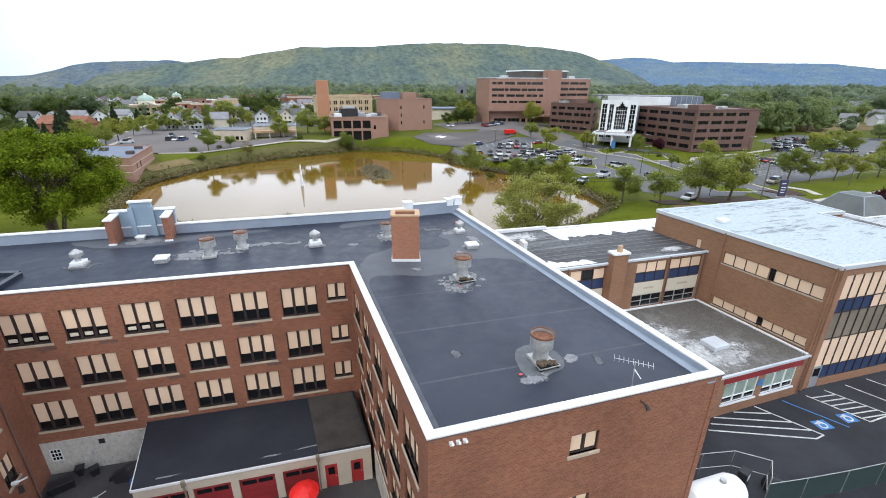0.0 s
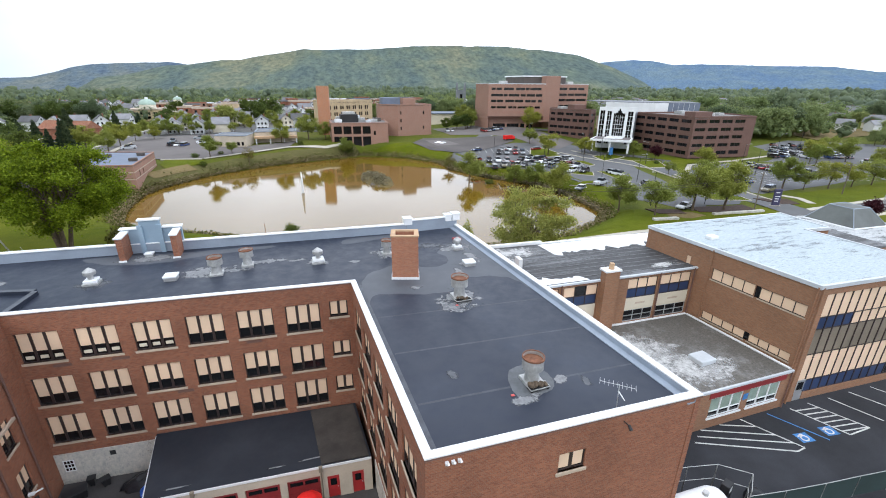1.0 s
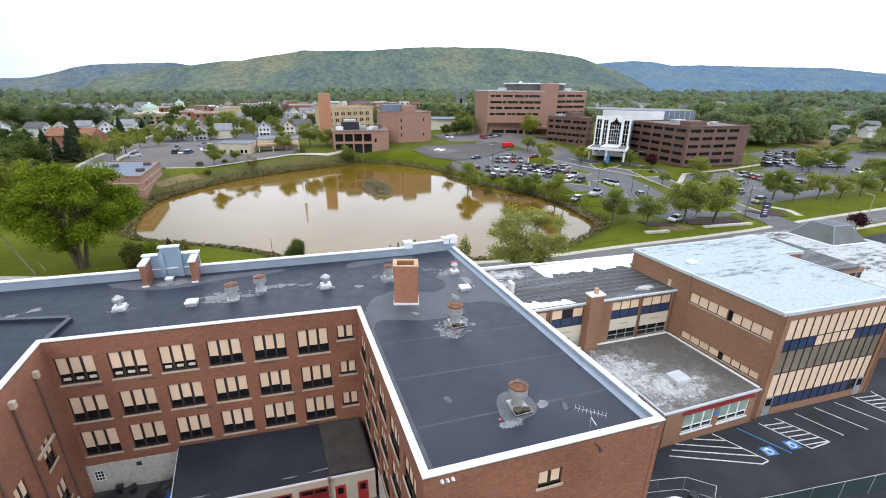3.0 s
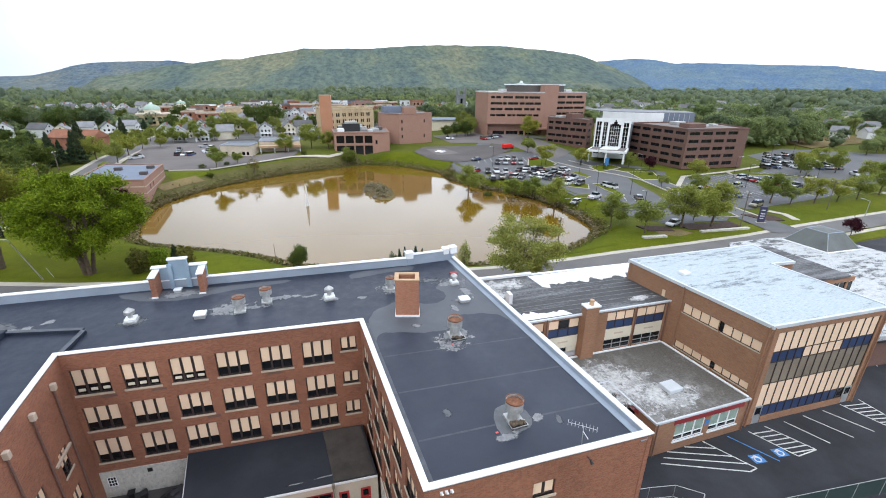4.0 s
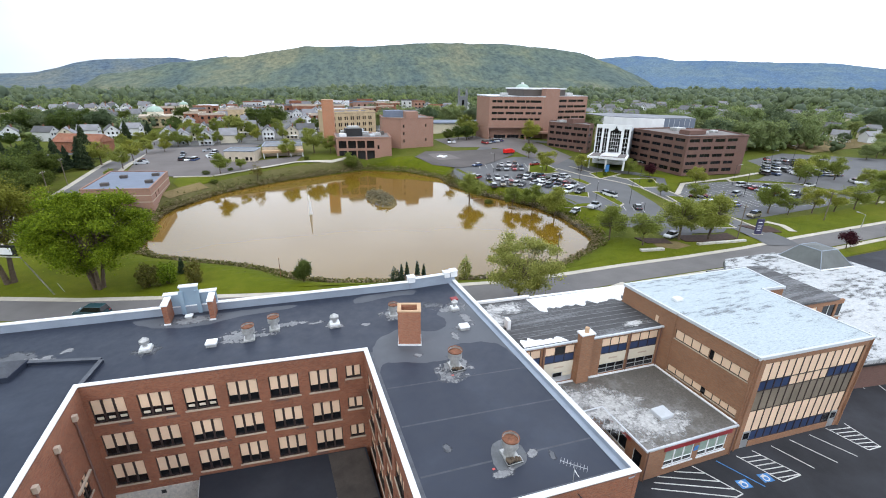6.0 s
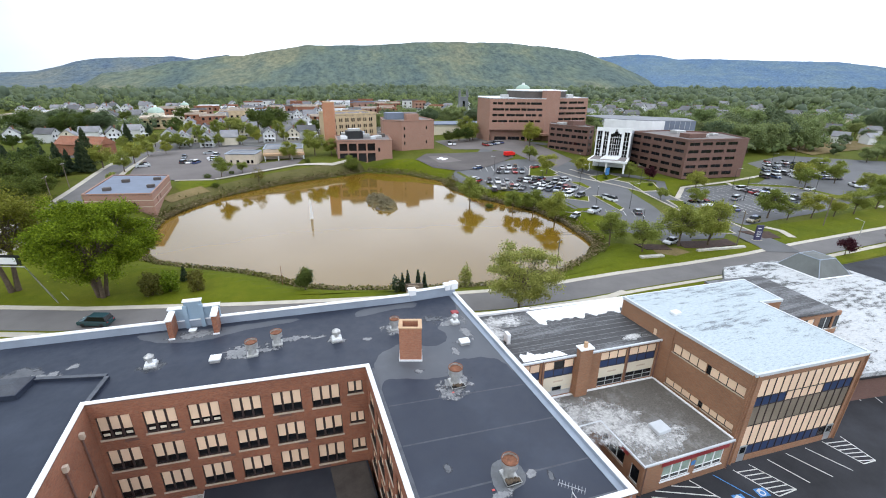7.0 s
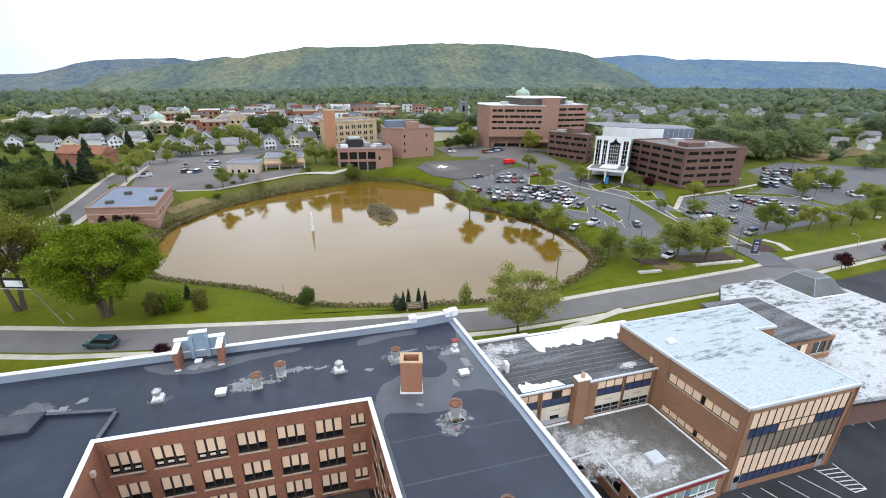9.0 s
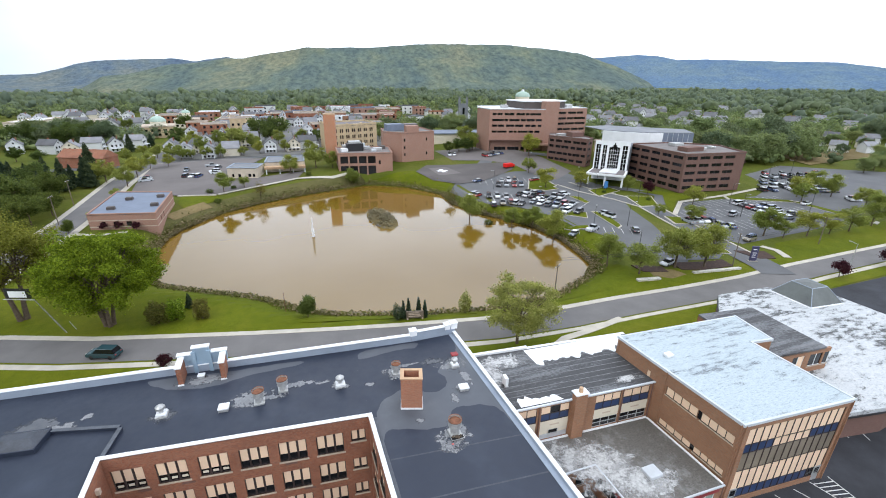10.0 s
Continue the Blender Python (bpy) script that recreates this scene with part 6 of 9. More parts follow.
drape("reed_bank", band([(-37.2, 150.5), (-34.6, 154.5), (-31.4, 159.2), (-27.4, 164.0)], 1.9), "reed", 0.30, 2.0, "tan reed bed beside the flat-roofed office", "bank")

LOT = "asphalt_old"
drape("car_park", [(18.5, 10.4), (18.3, 22.5), (26, 22.9), (26.6, 17.2), (37.4, 17.0), (51.2, 16.2), (53.4, 26), (58, 20.2), (66, 18.8), (79.5, 20), (91, 31), (93.5, 40), (97, 46.6), (220, 46.8), (220, -40), (18.5, -40)], "asphalt", 0.03, 4, "dark asphalt car park of the school", "car park")
drape("car_park", [(62.5, 160), (72, 171), (100, 174), (122, 166), (124, 140), (120, 126), (112, 112), (106, 96), (100, 84), (96, 72.5), (88, 66.2), (84, 68.5), (81, 80.5), (84, 91), (81.5, 100), (81, 113.5), (76, 125), (68.5, 134), (63.5, 147)], LOT, 0.06, 3, "grey asphalt car park by the pond", "car park")
drape("car_park", [(116, 73), (112, 82), (121, 101), (134, 112), (172, 110), (196, 120), (206, 140), (245, 150), (290, 120), (240, 100), (190, 82), (150, 75)], LOT, 0.06, 3, "wide grey car park with stall lines", "car park")
drape("car_park", [(-57, 199), (-59, 244), (-29, 247), (-10, 240), (-22, 205), (-24, 200), (-12, 194), (8, 200), (4, 187.5), (-10, 180), (-25.5, 173), (-38, 175.5), (-55, 181)], "lot_brown", 0.34, 3, "grey asphalt car park in the town", "car park")
drape("drive", band([(106.5, 59.5), (108, 68), (111, 80), (116, 98), (120, 112), (118, 124), (112, 138), (110, 150), (116, 164)], 3.3), LOT, 0.10, 2.5, "asphalt drive to the hospital", "drive")
drape("drive", band([(112, 148), (122, 142), (132, 132), (136, 122), (128, 114), (118, 116)], 2.6), LOT, 0.11, 2.5, "curved drive before the portico", "drive")
drape("drive", band([(76, 176), (88, 186), (104, 206), (124, 204), (140, 190)], 3.4), LOT, 0.10, 2.5, "drive to the hospital entrance", "drive")
DRIVE = [(108, 68), (111, 80), (116, 98), (120, 112), (118, 124), (112, 138), (110, 150)]
for side_of in (3.6, -3.6):
    drape("kerb", band(DRIVE[1:] if side_of > 0 else DRIVE, 0.28, side_of), "concrete", 0.24, 2.5, "pale concrete kerb along the drive", "kerb", 0.2)
drape("pavement", band([(121, 101), (136, 112.6), (160, 114.5), (200, 121)], 0.8), "concrete", 0.22, 3, "pale concrete walk before the office block", "pavement", 0.1)
drape("lawn", [(122, 103), (136, 114.5), (146, 116), (146, 122), (141, 128), (131, 130), (137, 122), (129, 113)], "grass", 0.20, 3, "mown grass before the office block", "lawn")
drape("kerb", band([(-38.5, 175), (-25.5, 172.6)], 0.35), "concrete", 0.42, 3, "pale concrete kerb at the edge of the town car park", "kerb", 0.3)
drape("path", band([(-25.0, 173.2), (-10, 181), (4, 188), (19, 190), (27, 194)], 0.6), "concrete", 0.40, 3, "pale footpath above the pond bank", "path", 0.2)
drape("town_paving", [(-58, 252), (-56, 300), (-52, 420), (-48, 540), (95, 540), (112, 440), (100, 300), (76, 276), (72, 236), (20, 247)], "town_ground", 0.30, 14, "worn paving, yards and lots of the town centre", "paving")
drape("bare_soil", [(262, 146), (300, 150), (345, 152), (350, 170), (300, 172), (268, 166)], "reed", 0.35, 8, "sandy bare field beyond the car park", "soil")
drape("car_park", [(79.5, 80), (83, 72.5), (90, 69.3), (100, 67.2), (105, 70), (104.5, 82), (92, 91), (84.5, 90)], LOT, 0.115, 2.5, "near corner of the grey car park by the mulched beds", "car park")
drape("forecourt", [(82, 236), (110, 232), (122, 220), (126, 192), (126, 166), (110, 155), (106, 169), (105, 185), (96, 197), (81, 205)], "lot_brown", 0.13, 3, "grey asphalt forecourt before the hospital", "drive")
drape("bare_soil", [(77.5, 68.0), (83.2, 65.8), (84.0, 62.6), (79.0, 61.9), (76.0, 64.5)], "reed", 0.13, 2.0, "patch of bare sandy soil by the beds", "soil")
drape("drive_mouth", band([(104.6, 55.5), (106.3, 59.5), (108, 66)], 3.9), LOT, 0.215, 2.5, "asphalt mouth of the drive at the road", "drive")
STREET = [(-66, 89), (-65, 104), (-63.8, 120), (-63.4, 150), (-63.6, 205), (-60.5, 300), (-56, 420), (-50, 620)]
drape("pavement", band(STREET, 5.6), "concrete", 0.12, 3, "pale pavement beside the street", "pavement", 0.15)
drape("road", band(STREET, 3.7), "road_grey", 0.17, 3, "straight grey street into the town", "road", 0.1)
drape("road", band([(-200, 236), (-120, 238), (-70, 240), (-59, 250), (0, 246), (40, 240), (80, 232)], 3.2), "asphalt_old", 0.14, 4, "grey cross street", "road", 0.1)
drape("path", band([(55.5, 51.4), (51.4, 50.4), (46.8, 49.4), (41.1, 48.6), (35.5, 45.5), (33, 40)], 0.8), "concrete", 0.14, 2, "pale concrete footpath to the school", "path", 0.1)
drape("path", band([(-45, 137.5), (-52, 136.5), (-59, 140)], 0.7), "concrete", 0.18, 2, "pale concrete footpath", "path", 0.1)
drape("path", band([(119, 70), (120, 66.5), (117.5, 62)], 0.9), "concrete", 0.16, 2, "pale concrete footpath", "path", 0.1)
for pts in ([(92, 147), (97, 143), (105, 147.5), (106, 158), (100, 160)], [(101, 132), (104, 130), (103, 123), (101, 122)], [(85.5, 112), (90, 107), (93.5, 112), (90, 114.5)], [(79, 103), (85, 100), (84.5, 97.5), (80, 100.5)],
            [(96, 112), (99.5, 111), (95, 97), (92.5, 95.5)], [(114, 137), (124, 139), (125, 133), (112, 128.5)], [(122, 125), (131, 122), (124, 111.5), (117.5, 112.5)], [(116, 100), (127, 92), (124, 88), (113, 93)],
            [(160, 113), (178, 101.5), (177, 98.5), (158, 110)], [(176.6, 98), (179.4, 98.5), (177.4, 74), (174.2, 73)], [(96, 149), (102.5, 148.5), (103, 143), (97, 142.5)], [(100, 80), (107, 72), (106, 69), (98, 72)]):
    mid_x, mid_y = sum(p[0] for p in pts) / len(pts), sum(p[1] for p in pts) / len(pts)
    drape("kerb", [(mid_x + (x - mid_x) * 1.1, mid_y + (y - mid_y) * 1.1) for x, y in pts], "concrete", 0.21, 3, "pale concrete kerb round a grass island", "kerb", 0.2)
    drape("planting_island", pts, "grass", 0.26, 3, "kerbed grass island in the car park", "traffic island", 0.2)
for pts in ([(75.5, 71), (82, 68), (81, 65), (75.5, 67)], [(86, 69), (96, 66.5), (100, 66.5), (99, 62.6), (90, 63.2), (85, 65)], [(108.5, 70), (116, 67), (114, 62.5), (109.5, 63.5)]):
    drape("mulch_bed", pts, "mulch", 0.22, 2, "dark mulched planting bed", "flower bed", 0.2)
drape("retaining_kerb", band([(70.5, 63.6), (76, 62.7)], 0.5), "rubble", 0.5, 2, "low pale retaining kerb", "kerb", 0.6)
drape("retaining_kerb", band([(86, 62.6), (99, 60.9)], 0.4), "rubble", 0.5, 2, "low pale retaining kerb", "kerb", 0.6)
PAD_X, PAD_Y = 68.5, 185.4
pad = drape("helipad", [(56.0, 187), (64.5, 197.5), (84, 194.5), (104, 189), (101, 177), (80, 165.5), (68, 163.5), (60, 174)], "pad_dark", 0.26, 2.5, "grey asphalt landing pad with a white cross on a pale square", "helipad")
sq = drape("pad_square", [(63.5, 191.3), (72.7, 191.4), (75.8, 179.5), (64.5, 178.5)], "lot_brown", 0.30, 2.0, kind="", parent=pad)
for arm in (((-2.6, -0.9), (2.6, 0.9)), ((-0.9, -2.6), (0.9, 2.6))):
    (x0, y0), (x1, y1) = arm
    drape("cross_arm", [(PAD_X + x0, PAD_Y + y0), (PAD_X + x1, PAD_Y + y0), (PAD_X + x1, PAD_Y + y1), (PAD_X + x0, PAD_Y + y1)], "white", 0.335 + 0.004 * (x1 < 1), 1.5, kind="", parent=sq)

# painted stalls by the annex
stalls = tagged(new("parking_stripes"), "white and blue painted parking stripes on the asphalt", "road marking", kind="structure")


def paint(a, b, m_="paint_w", w=0.055, z=0.036):
    bm = strip(BM(), [a, b], -w, w, z, z + 0.006)
    part("stripe", bm, m_, stalls)


for a, b in (((32.0, 16.3), (33.75, 12.55)), ((29.9, 16.4), (32.55, 15.25)), ((28.0, 16.5), (33.0, 14.15)), ((27.2, 16.1), (33.45, 13.15)), ((26.5, 15.7), (32.9, 12.5)), ((32.9, 12.5), (33.75, 12.55)),
             ((37.1, 15.75), (38.45, 12.2)), ((38.45, 12.2), (40.75, 12.15)), ((40.75, 12.15), (39.2, 15.7)), ((41.6, 15.5), (42.75, 12.2)), ((44.2, 15.4), (45.6, 11.9)), ((46.85, 15.2), (48.3, 11.7)),
             ((49.5, 15.2), (50.3, 11.85)), ((50.3, 11.85), (51.95, 11.7)), ((51.95, 11.7), (52.2, 15.0)), ((64.7, 20.2), (63.1, 16.7)), ((69.0, 20.0), (67.7, 17.0)), ((61.8, 19.6), (61.1, 17.8))):
    paint(a, b)
for i in range(6):
    u = (i + 0.6) / 6.4
    paint((37.1 + 1.35 * u, 15.75 - 3.55 * u), (39.2 + 1.55 * min(1, u + 0.1), 15.7 - 3.55 * min(1, u + 0.1)))
    paint((49.5 + 0.8 * u, 15.2 - 3.35 * u), (52.2 - 0.25 * min(1, u + 0.1), 15.0 - 3.3 * min(1, u + 0.1)))
paint((34.7, 16.0), (36.35, 12.4), "paint_b")
for x, y in ((34.75, 13.25), (37.3, 13.05)):
    bm = BM()
    prism(bm, [(x - 0.56, y - 0.36), (x + 0.54, y - 0.55), (x + 0.64, y + 0.32), (x - 0.46, y + 0.52)], 0.034, 0.04)
    part("blue_square", bm, "paint_b", stalls, "blue painted square")
    bm = tube(BM(), [(x + 0.34 * math.cos(a * math.pi / 8), y - 0.08 + 0.30 * math.sin(a * math.pi / 8)) for a in range(16)],
              [(x + 0.22 * math.cos(a * math.pi / 8), y - 0.08 + 0.19 * math.sin(a * math.pi / 8)) for a in range(16)], 0.041, 0.046)
    part("wheel_mark", bm, "paint_w", stalls)
    bm = strip(BM(), [(x - 0.35, y + 0.2), (x + 0.1, y + 0.3), (x + 0.3, y - 0.1)], -0.06, 0.06, 0.047, 0.051)
    part("figure_mark", bm, "paint_w", stalls)


def stall_row(x0, y0, x1, y1, n, length):
    """Painted lines of a row of stalls along the way from one end to the other."""
    d = Vector((x1 - x0, y1 - y0)).normalized()
    q = Vector((-d.y, d.x))
    bm = BM()
    for i in range(n + 1):
        p = Vector((x0, y0)) + (Vector((x1, y1)) - Vector((x0, y0))) * (i / n)
        a, b = p - q * length / 2, p + q * length / 2
        za, zb = (float(height(v.x, v.y)) + 0.12 for v in (a, b))
        e = d * 0.07
        bm.faces.new([bm.verts.new(v) for v in ((a.x - e.x, a.y - e.y, za), (a.x + e.x, a.y + e.y, za), (b.x + e.x, b.y + e.y, zb), (b.x - e.x, b.y - e.y, zb))])
    return part("stall_lines", bm, "paint_w", stalls)


for row in ((84, 139, 97, 119, 9, 9), (70, 141, 82, 137, 5, 9), (78, 165, 100, 158, 8, 9), (81, 99, 96, 90, 7, 5), (124, 100, 170, 90, 18, 9), (128, 86, 168, 78, 16, 9), (135, 108, 178, 104, 16, 9), (200, 126, 236, 132, 14, 9), (212, 120, 250, 126, 14, 9),
            (-54, 218, -34, 215, 8, 9), (-46, 204, -32, 200, 5, 9)):
    stall_row(*row)

# fenced plant corner by the wing's end: tank, lattice frame, cloth fence
tank = thing("storage_tank", (21.0, 11.1, 0.03), "white horizontal storage tank on saddles by the fence", "tank", rz=-4)
tank.scale = (1.36, 1.22, 1.16)
bm = BM()
prof = [(-1.5, 0.02), (-1.42, 0.35), (-1.2, 0.62), (-0.9, 0.75), (0.9, 0.75), (1.2, 0.62), (1.42, 0.35), (1.5, 0.02)]
rings = [[bm.verts.new((x, r * math.cos(a * math.pi / 12), 1.05 + r * math.sin(a * math.pi / 12))) for a in range(24)] for x, r in prof]
for a, b in zip(rings, rings[1:]):
    for i in range(24):
        bm.faces.new((a[i], a[(i + 1) % 24], b[(i + 1) % 24], b[i]))
bm.faces.new(rings[0][::-1])
bm.faces.new(rings[-1])
part("shell", bm, "white", tank)
for x in (-0.8, 0.8):
    bm = BM()
    box(bm, x - 0.12, x + 0.12, -0.6, 0.6, 0, 0.5)
    part("saddle", bm, "concrete", tank)
part("filler_cap", cyl(BM(), 0.3, 0, 1.78, 1.95, 0.14), "galv", tank)


def fence(name, line, h, gap, label, cloth):
    t = thing(name, (*line[0], 0.03), label, "fence")
    for a, b in zip(line, line[1:]):
        a, b = Vector(a), Vector(b)
        n = max(1, round((b - a).length / gap))
        for i in range(n + 1):
            p = a + (b - a) * (i / n)
            wpart("post", rod(BM(), (p.x, p.y, 0.03), (p.x, p.y, h), 0.03), "galv", t)
        wpart("rail", rod(BM(), (a.x, a.y, h), (b.x, b.y, h), 0.022), "galv", t)
        if cloth:
            wpart("cloth", strip(BM(), [tuple(a), tuple(b)], -0.008, 0.008, 0.08, h - 0.05), "screen", t, "green wind cloth")
        else:
            wpart("mid_rail", rod(BM(), (a.x, a.y, h / 2), (b.x, b.y, h / 2), 0.02), "galv", t)


fence("screen_fence", [(24.1, 10.2), (26.6, 9.7), (29.5, 9.2), (32.2, 8.8), (46.0, 6.6)], 1.8, 3.0, "long fence with green wind cloth and steel posts", True)
fence("pipe_fence", [(18.9, 13.4), (21.9, 12.8), (23.9, 12.3), (25.3, 11.0), (24.1, 10.2)], 2.3, 2.4, "galvanised pipe fence round the tank", False)
bm = BM()
bmesh.ops.create_icosphere(bm, subdivisions=3, radius=1.0, matrix=Matrix.LocRotScale((26.0, 10.9, 0.25), None, (0.7, 0.55, 0.6)))
for v in bm.verts:
    v.co += Vector((1, 1, 0.6)) * 0.14 * noise.fractal(v.co * 1.9, 1, 2, 3)
    v.co.z = max(v.co.z, 0.04)
tagged(finish("covered_mound", bm, "tar"), "dark covered mound beside the pipe fence", "bundle")
box_t = thing("meter_cabinet", (24.2, 11.6, 0.03), "small dark cabinet with a pale plate behind the fence", "cabinet", rz=15)
bm = BM()
box(bm, -0.35, 0.35, -0.25, 0.25, 0, 1.3)
part("casing", bevelled(bm, 0.03), "black", box_t)
bm = BM()
box(bm, -0.16, 0.16, -0.262, -0.25, 0.75, 1.15)
part("plate", bm, "white", box_t, "pale plate")

# ---- large buildings across the pond ----
def pane_row(root, wall, runs, z0, z1, frame_m="frame"):
    """Dark strip windows in real openings: runs are (from, to) along the wall."""
    for a, b in runs:
        wall.hole(a, b, z0, z1)
        bm = BM()
        wall.slab(bm, a, b, z0, z1, -0.32, -0.26)
        win = wpart("window", bm, "glass", root)
        n = max(1, round((b - a) / 2.4))
        for i in range(n + 1):
            s = a + (b - a) * i / n
            k = BM()
            wall.slab(k, max(a, s - 0.06), min(b, s + 0.06), z0, z1, -0.26, -0.18)
            part("mullion", k, frame_m, win)


def runs_of(long, margin, unit, gap, seed, skip=0.15):
    r = random.Random(seed)
    s, out = margin, []
    while s + unit <= long - margin:
        if r.random() > skip:
            out.append((s, s + unit))
        s += unit + gap
    return out


def slab_roof(root, poly, z, material, edge="white", h=0.5, label=""):
    bm = BM()
    prism(bm, poly, z - 0.3, z)
    wpart("roof", bm, material, root, label)
    ring = [tuple(p) for p in shifted([poly[-1]] + list(poly) + [poly[0], poly[1]], 0.08)[1:-2]]
    inn = [tuple(p) for p in shifted([poly[-1]] + list(poly) + [poly[0], poly[1]], -0.35)[1:-2]]
    wpart("parapet_cap", tube(BM(), ring, inn, z - 0.05, z + h), edge, root)


def unit(root, x, y, z, w, d, h, m_="galv", name="roof_unit"):
    bm = BM()
    box(bm, x - w / 2, x + w / 2, y - d / 2, y + d / 2, z, z + h)
    wpart(name, bevelled(bm, 0.08), m_, root)


# hospital
H0 = 3.5
hosp = building("hospital", (135, 220, H0), "seven-storey rose brick hospital with dark strip windows", "hospital")
P1, P2, P3, P4, P5, P6 = (106.5, 216), (135.4, 207.3), (144.3, 207.5), (146.3, 212.5), (166.5, 212.5), (106.0, 231)
hf = Wall(P1, P2, 10.2, 26.3, 0.5)


def broken_runs(long, margin, seed, spread=(1.6, 6.5)):
    """Strips of windows of uneven length, with short piers between."""
    r = random.Random(seed)
    a, out = margin, []
    while a < long - margin - 1.0:
        b = min(a + r.uniform(*spread), long - margin)
        out.append((a, b))
        a = b + r.choice((0.35, 0.35, 0.6, 1.1))
    return out


for z0, z1, sd in ((23.2, 24.4, 1), (20.1, 21.3, 2), (17.2, 18.4, 3), (14.1, 15.2, 4)):
    pane_row(hosp, hf, broken_runs(hf.long, 1.5, sd), z0, z1)
wpart("wall", hf.mesh(), "brick_h", hosp, "rose brick front")
hl = Wall(P6, P1, H0, 26.3, 0.5)
wpart("wall", hl.mesh(), "brick_h", hosp)
hb = Wall((108.5, 218.5), (135.6, 210.2), H0, 10.2, 0.4)
pane_row(hosp, hb, runs_of(hb.long, 2.5, 6.5, 1.0, 6, 0.2), 4.2, 6.2)
wpart("wall", hb.mesh(), "brick_h", hosp, "recessed ground storey")
bm = BM()
prism(bm, [P1, P2, (135.6, 210.4), (108.4, 218.7)], 9.9, 10.2)
wpart("soffit", bm, "brick_o", hosp)
hp = [P2, P3, (145.3, 215), (136.2, 215)]
bm = BM()
prism(bm, hp, H0, 30.3)
wpart("stair_tower", bm, "brick_h", hosp, "blank brick stair tower")
hr = Wall(P4, P5, H0, 26.3, 0.4)
for z0, z1, sd in ((23.4, 24.6, 11), (20.4, 21.6, 12), (17.6, 18.8, 13), (14.5, 15.7, 14)):
    pane_row(hosp, hr, broken_runs(hr.long, 0.8, sd, (3.5, 8.0)), z0, z1)
wpart("wall", hr.mesh(), "brick_h", hosp)
for a, b in ((P5, (171, 240)), ((171, 240), (112, 244)), ((112, 244), P6)):
    wpart("wall", Wall(a, b, H0, 26.3, 0.4).mesh(), "brick_h", hosp)
slab_roof(hosp, [P1, P2, (142, 214), (150.5, 214), P5, (171, 240), (112, 244), P6], 26.3, "white", "edge_metal", 0.3, "white coated roof")
pent = [(126.5, 215.0), (142.0, 211.2), (149.4, 214.5), (153.5, 216), (154, 232), (126, 234)]
bm = BM()
prism(bm, pent, 26.3, 29.9)
wpart("penthouse", bm, "plant_room", hosp, "dark louvred plant room")
bm = BM()
prism(bm, [(140 + (x - 140) * 1.04, 222 + (y - 222) * 1.04) for x, y in pent], 29.9, 30.5)
wpart("penthouse_roof", bm, "white", hosp, "pale flat roof slab")
bm = BM()
prism(bm, [(124, 207.5), (140, 202.5), (142, 208), (126, 212)], 7.4, 8.3)
wpart("entrance_canopy", bm, "brick_h", hosp, "brick entrance canopy")
for x, y in ((125, 207.8), (139.5, 203.4)):
    bm = BM()
    box(bm, x - 0.4, x + 0.4, y - 0.4, y + 0.4, H0, 7.4)
    wpart("canopy_post", bm, "brick_h", hosp)
for x, y in ((160, 222), (164, 228), (120, 226)):
    unit(hosp, x, y, 26.3, 4, 3, 1.6)

# brick clinic wing in front of it
mid = building("clinic_wing", (134, 178, 2.5), "four-storey umber brick clinic with strip windows", "clinic")
M1, M2, M3, M4, M5 = (127.5, 190.0), (136.5, 170.0), (142.0, 173.5), (146, 192), (134, 199)
for a, b, sd in ((M1, M2, 1), (M2, M3, 2)):
    w_ = Wall(a, b, 2.0, 15.0, 0.4)
    for z0, z1 in ((12.3, 13.5), (9.5, 10.8), (6.3, 7.5), (3.4, 4.6)):
        pane_row(mid, w_, broken_runs(w_.long, 0.8, sd * 9 + int(z0), (2.2, 4.2)), z0, z1)
    wpart("wall", w_.mesh(), "brick_o", mid)
for a, b in ((M3, M4), (M4, M5), (M5, M1)):
    wpart("wall", Wall(a, b, 2.0, 15.0, 0.4).mesh(), "brick_o", mid)
slab_roof(mid, [M1, M2, M3, M4, M5], 14.8, "roof_tan", "brick_o", 0.4)
unit(mid, 139, 184, 14.8, 7, 5, 2.2, "brick_o", "plant_room")
unit(mid, 133.5, 188, 14.8, 4, 3, 1.2)

# white entrance portal and drum
port = building("entrance_portal", (131, 146, 1.5), "white stepped entrance portal with tall glazing and a canopy", "entrance")
Q1, Q2 = (124.2, 149.5), (134.2, 140.2)
pw = Wall(Q1, Q2, 1.5, 17.6, 0.6)
for s0, s1, z0, z1 in ((0.5, 2.3, 3.2, 16.2), (3.2, 4.8, 3.2, 16.0), (5.7, 9.9, 5.0, 15.2), (11.0, 12.9, 3.2, 16.0)):
    pw.hole(s0, s1, z0, z1)
    bm = BM()
    pw.slab(bm, s0, s1, z0, z1, -0.5, -0.44)
    win = wpart("window", bm, "glass", port, "tall dark glazing")
    n = max(2, round((s1 - s0) / 0.9))
    for i in range(1, n):
        k = BM()
        pw.slab(k, s0 + (s1 - s0) * i / n - 0.05, s0 + (s1 - s0) * i / n + 0.05, z0, z1, -0.44, -0.36)
        part("mullion", k, "white", win)
    for i in range(1, 7):
        k = BM()
        pw.slab(k, s0, s1, z0 + (z1 - z0) * i / 7 - 0.05, z0 + (z1 - z0) * i / 7 + 0.05, -0.438, -0.38)
        part("transom", k, "white", win)
wpart("wall", pw.mesh(), "white", port, "white stepped front")
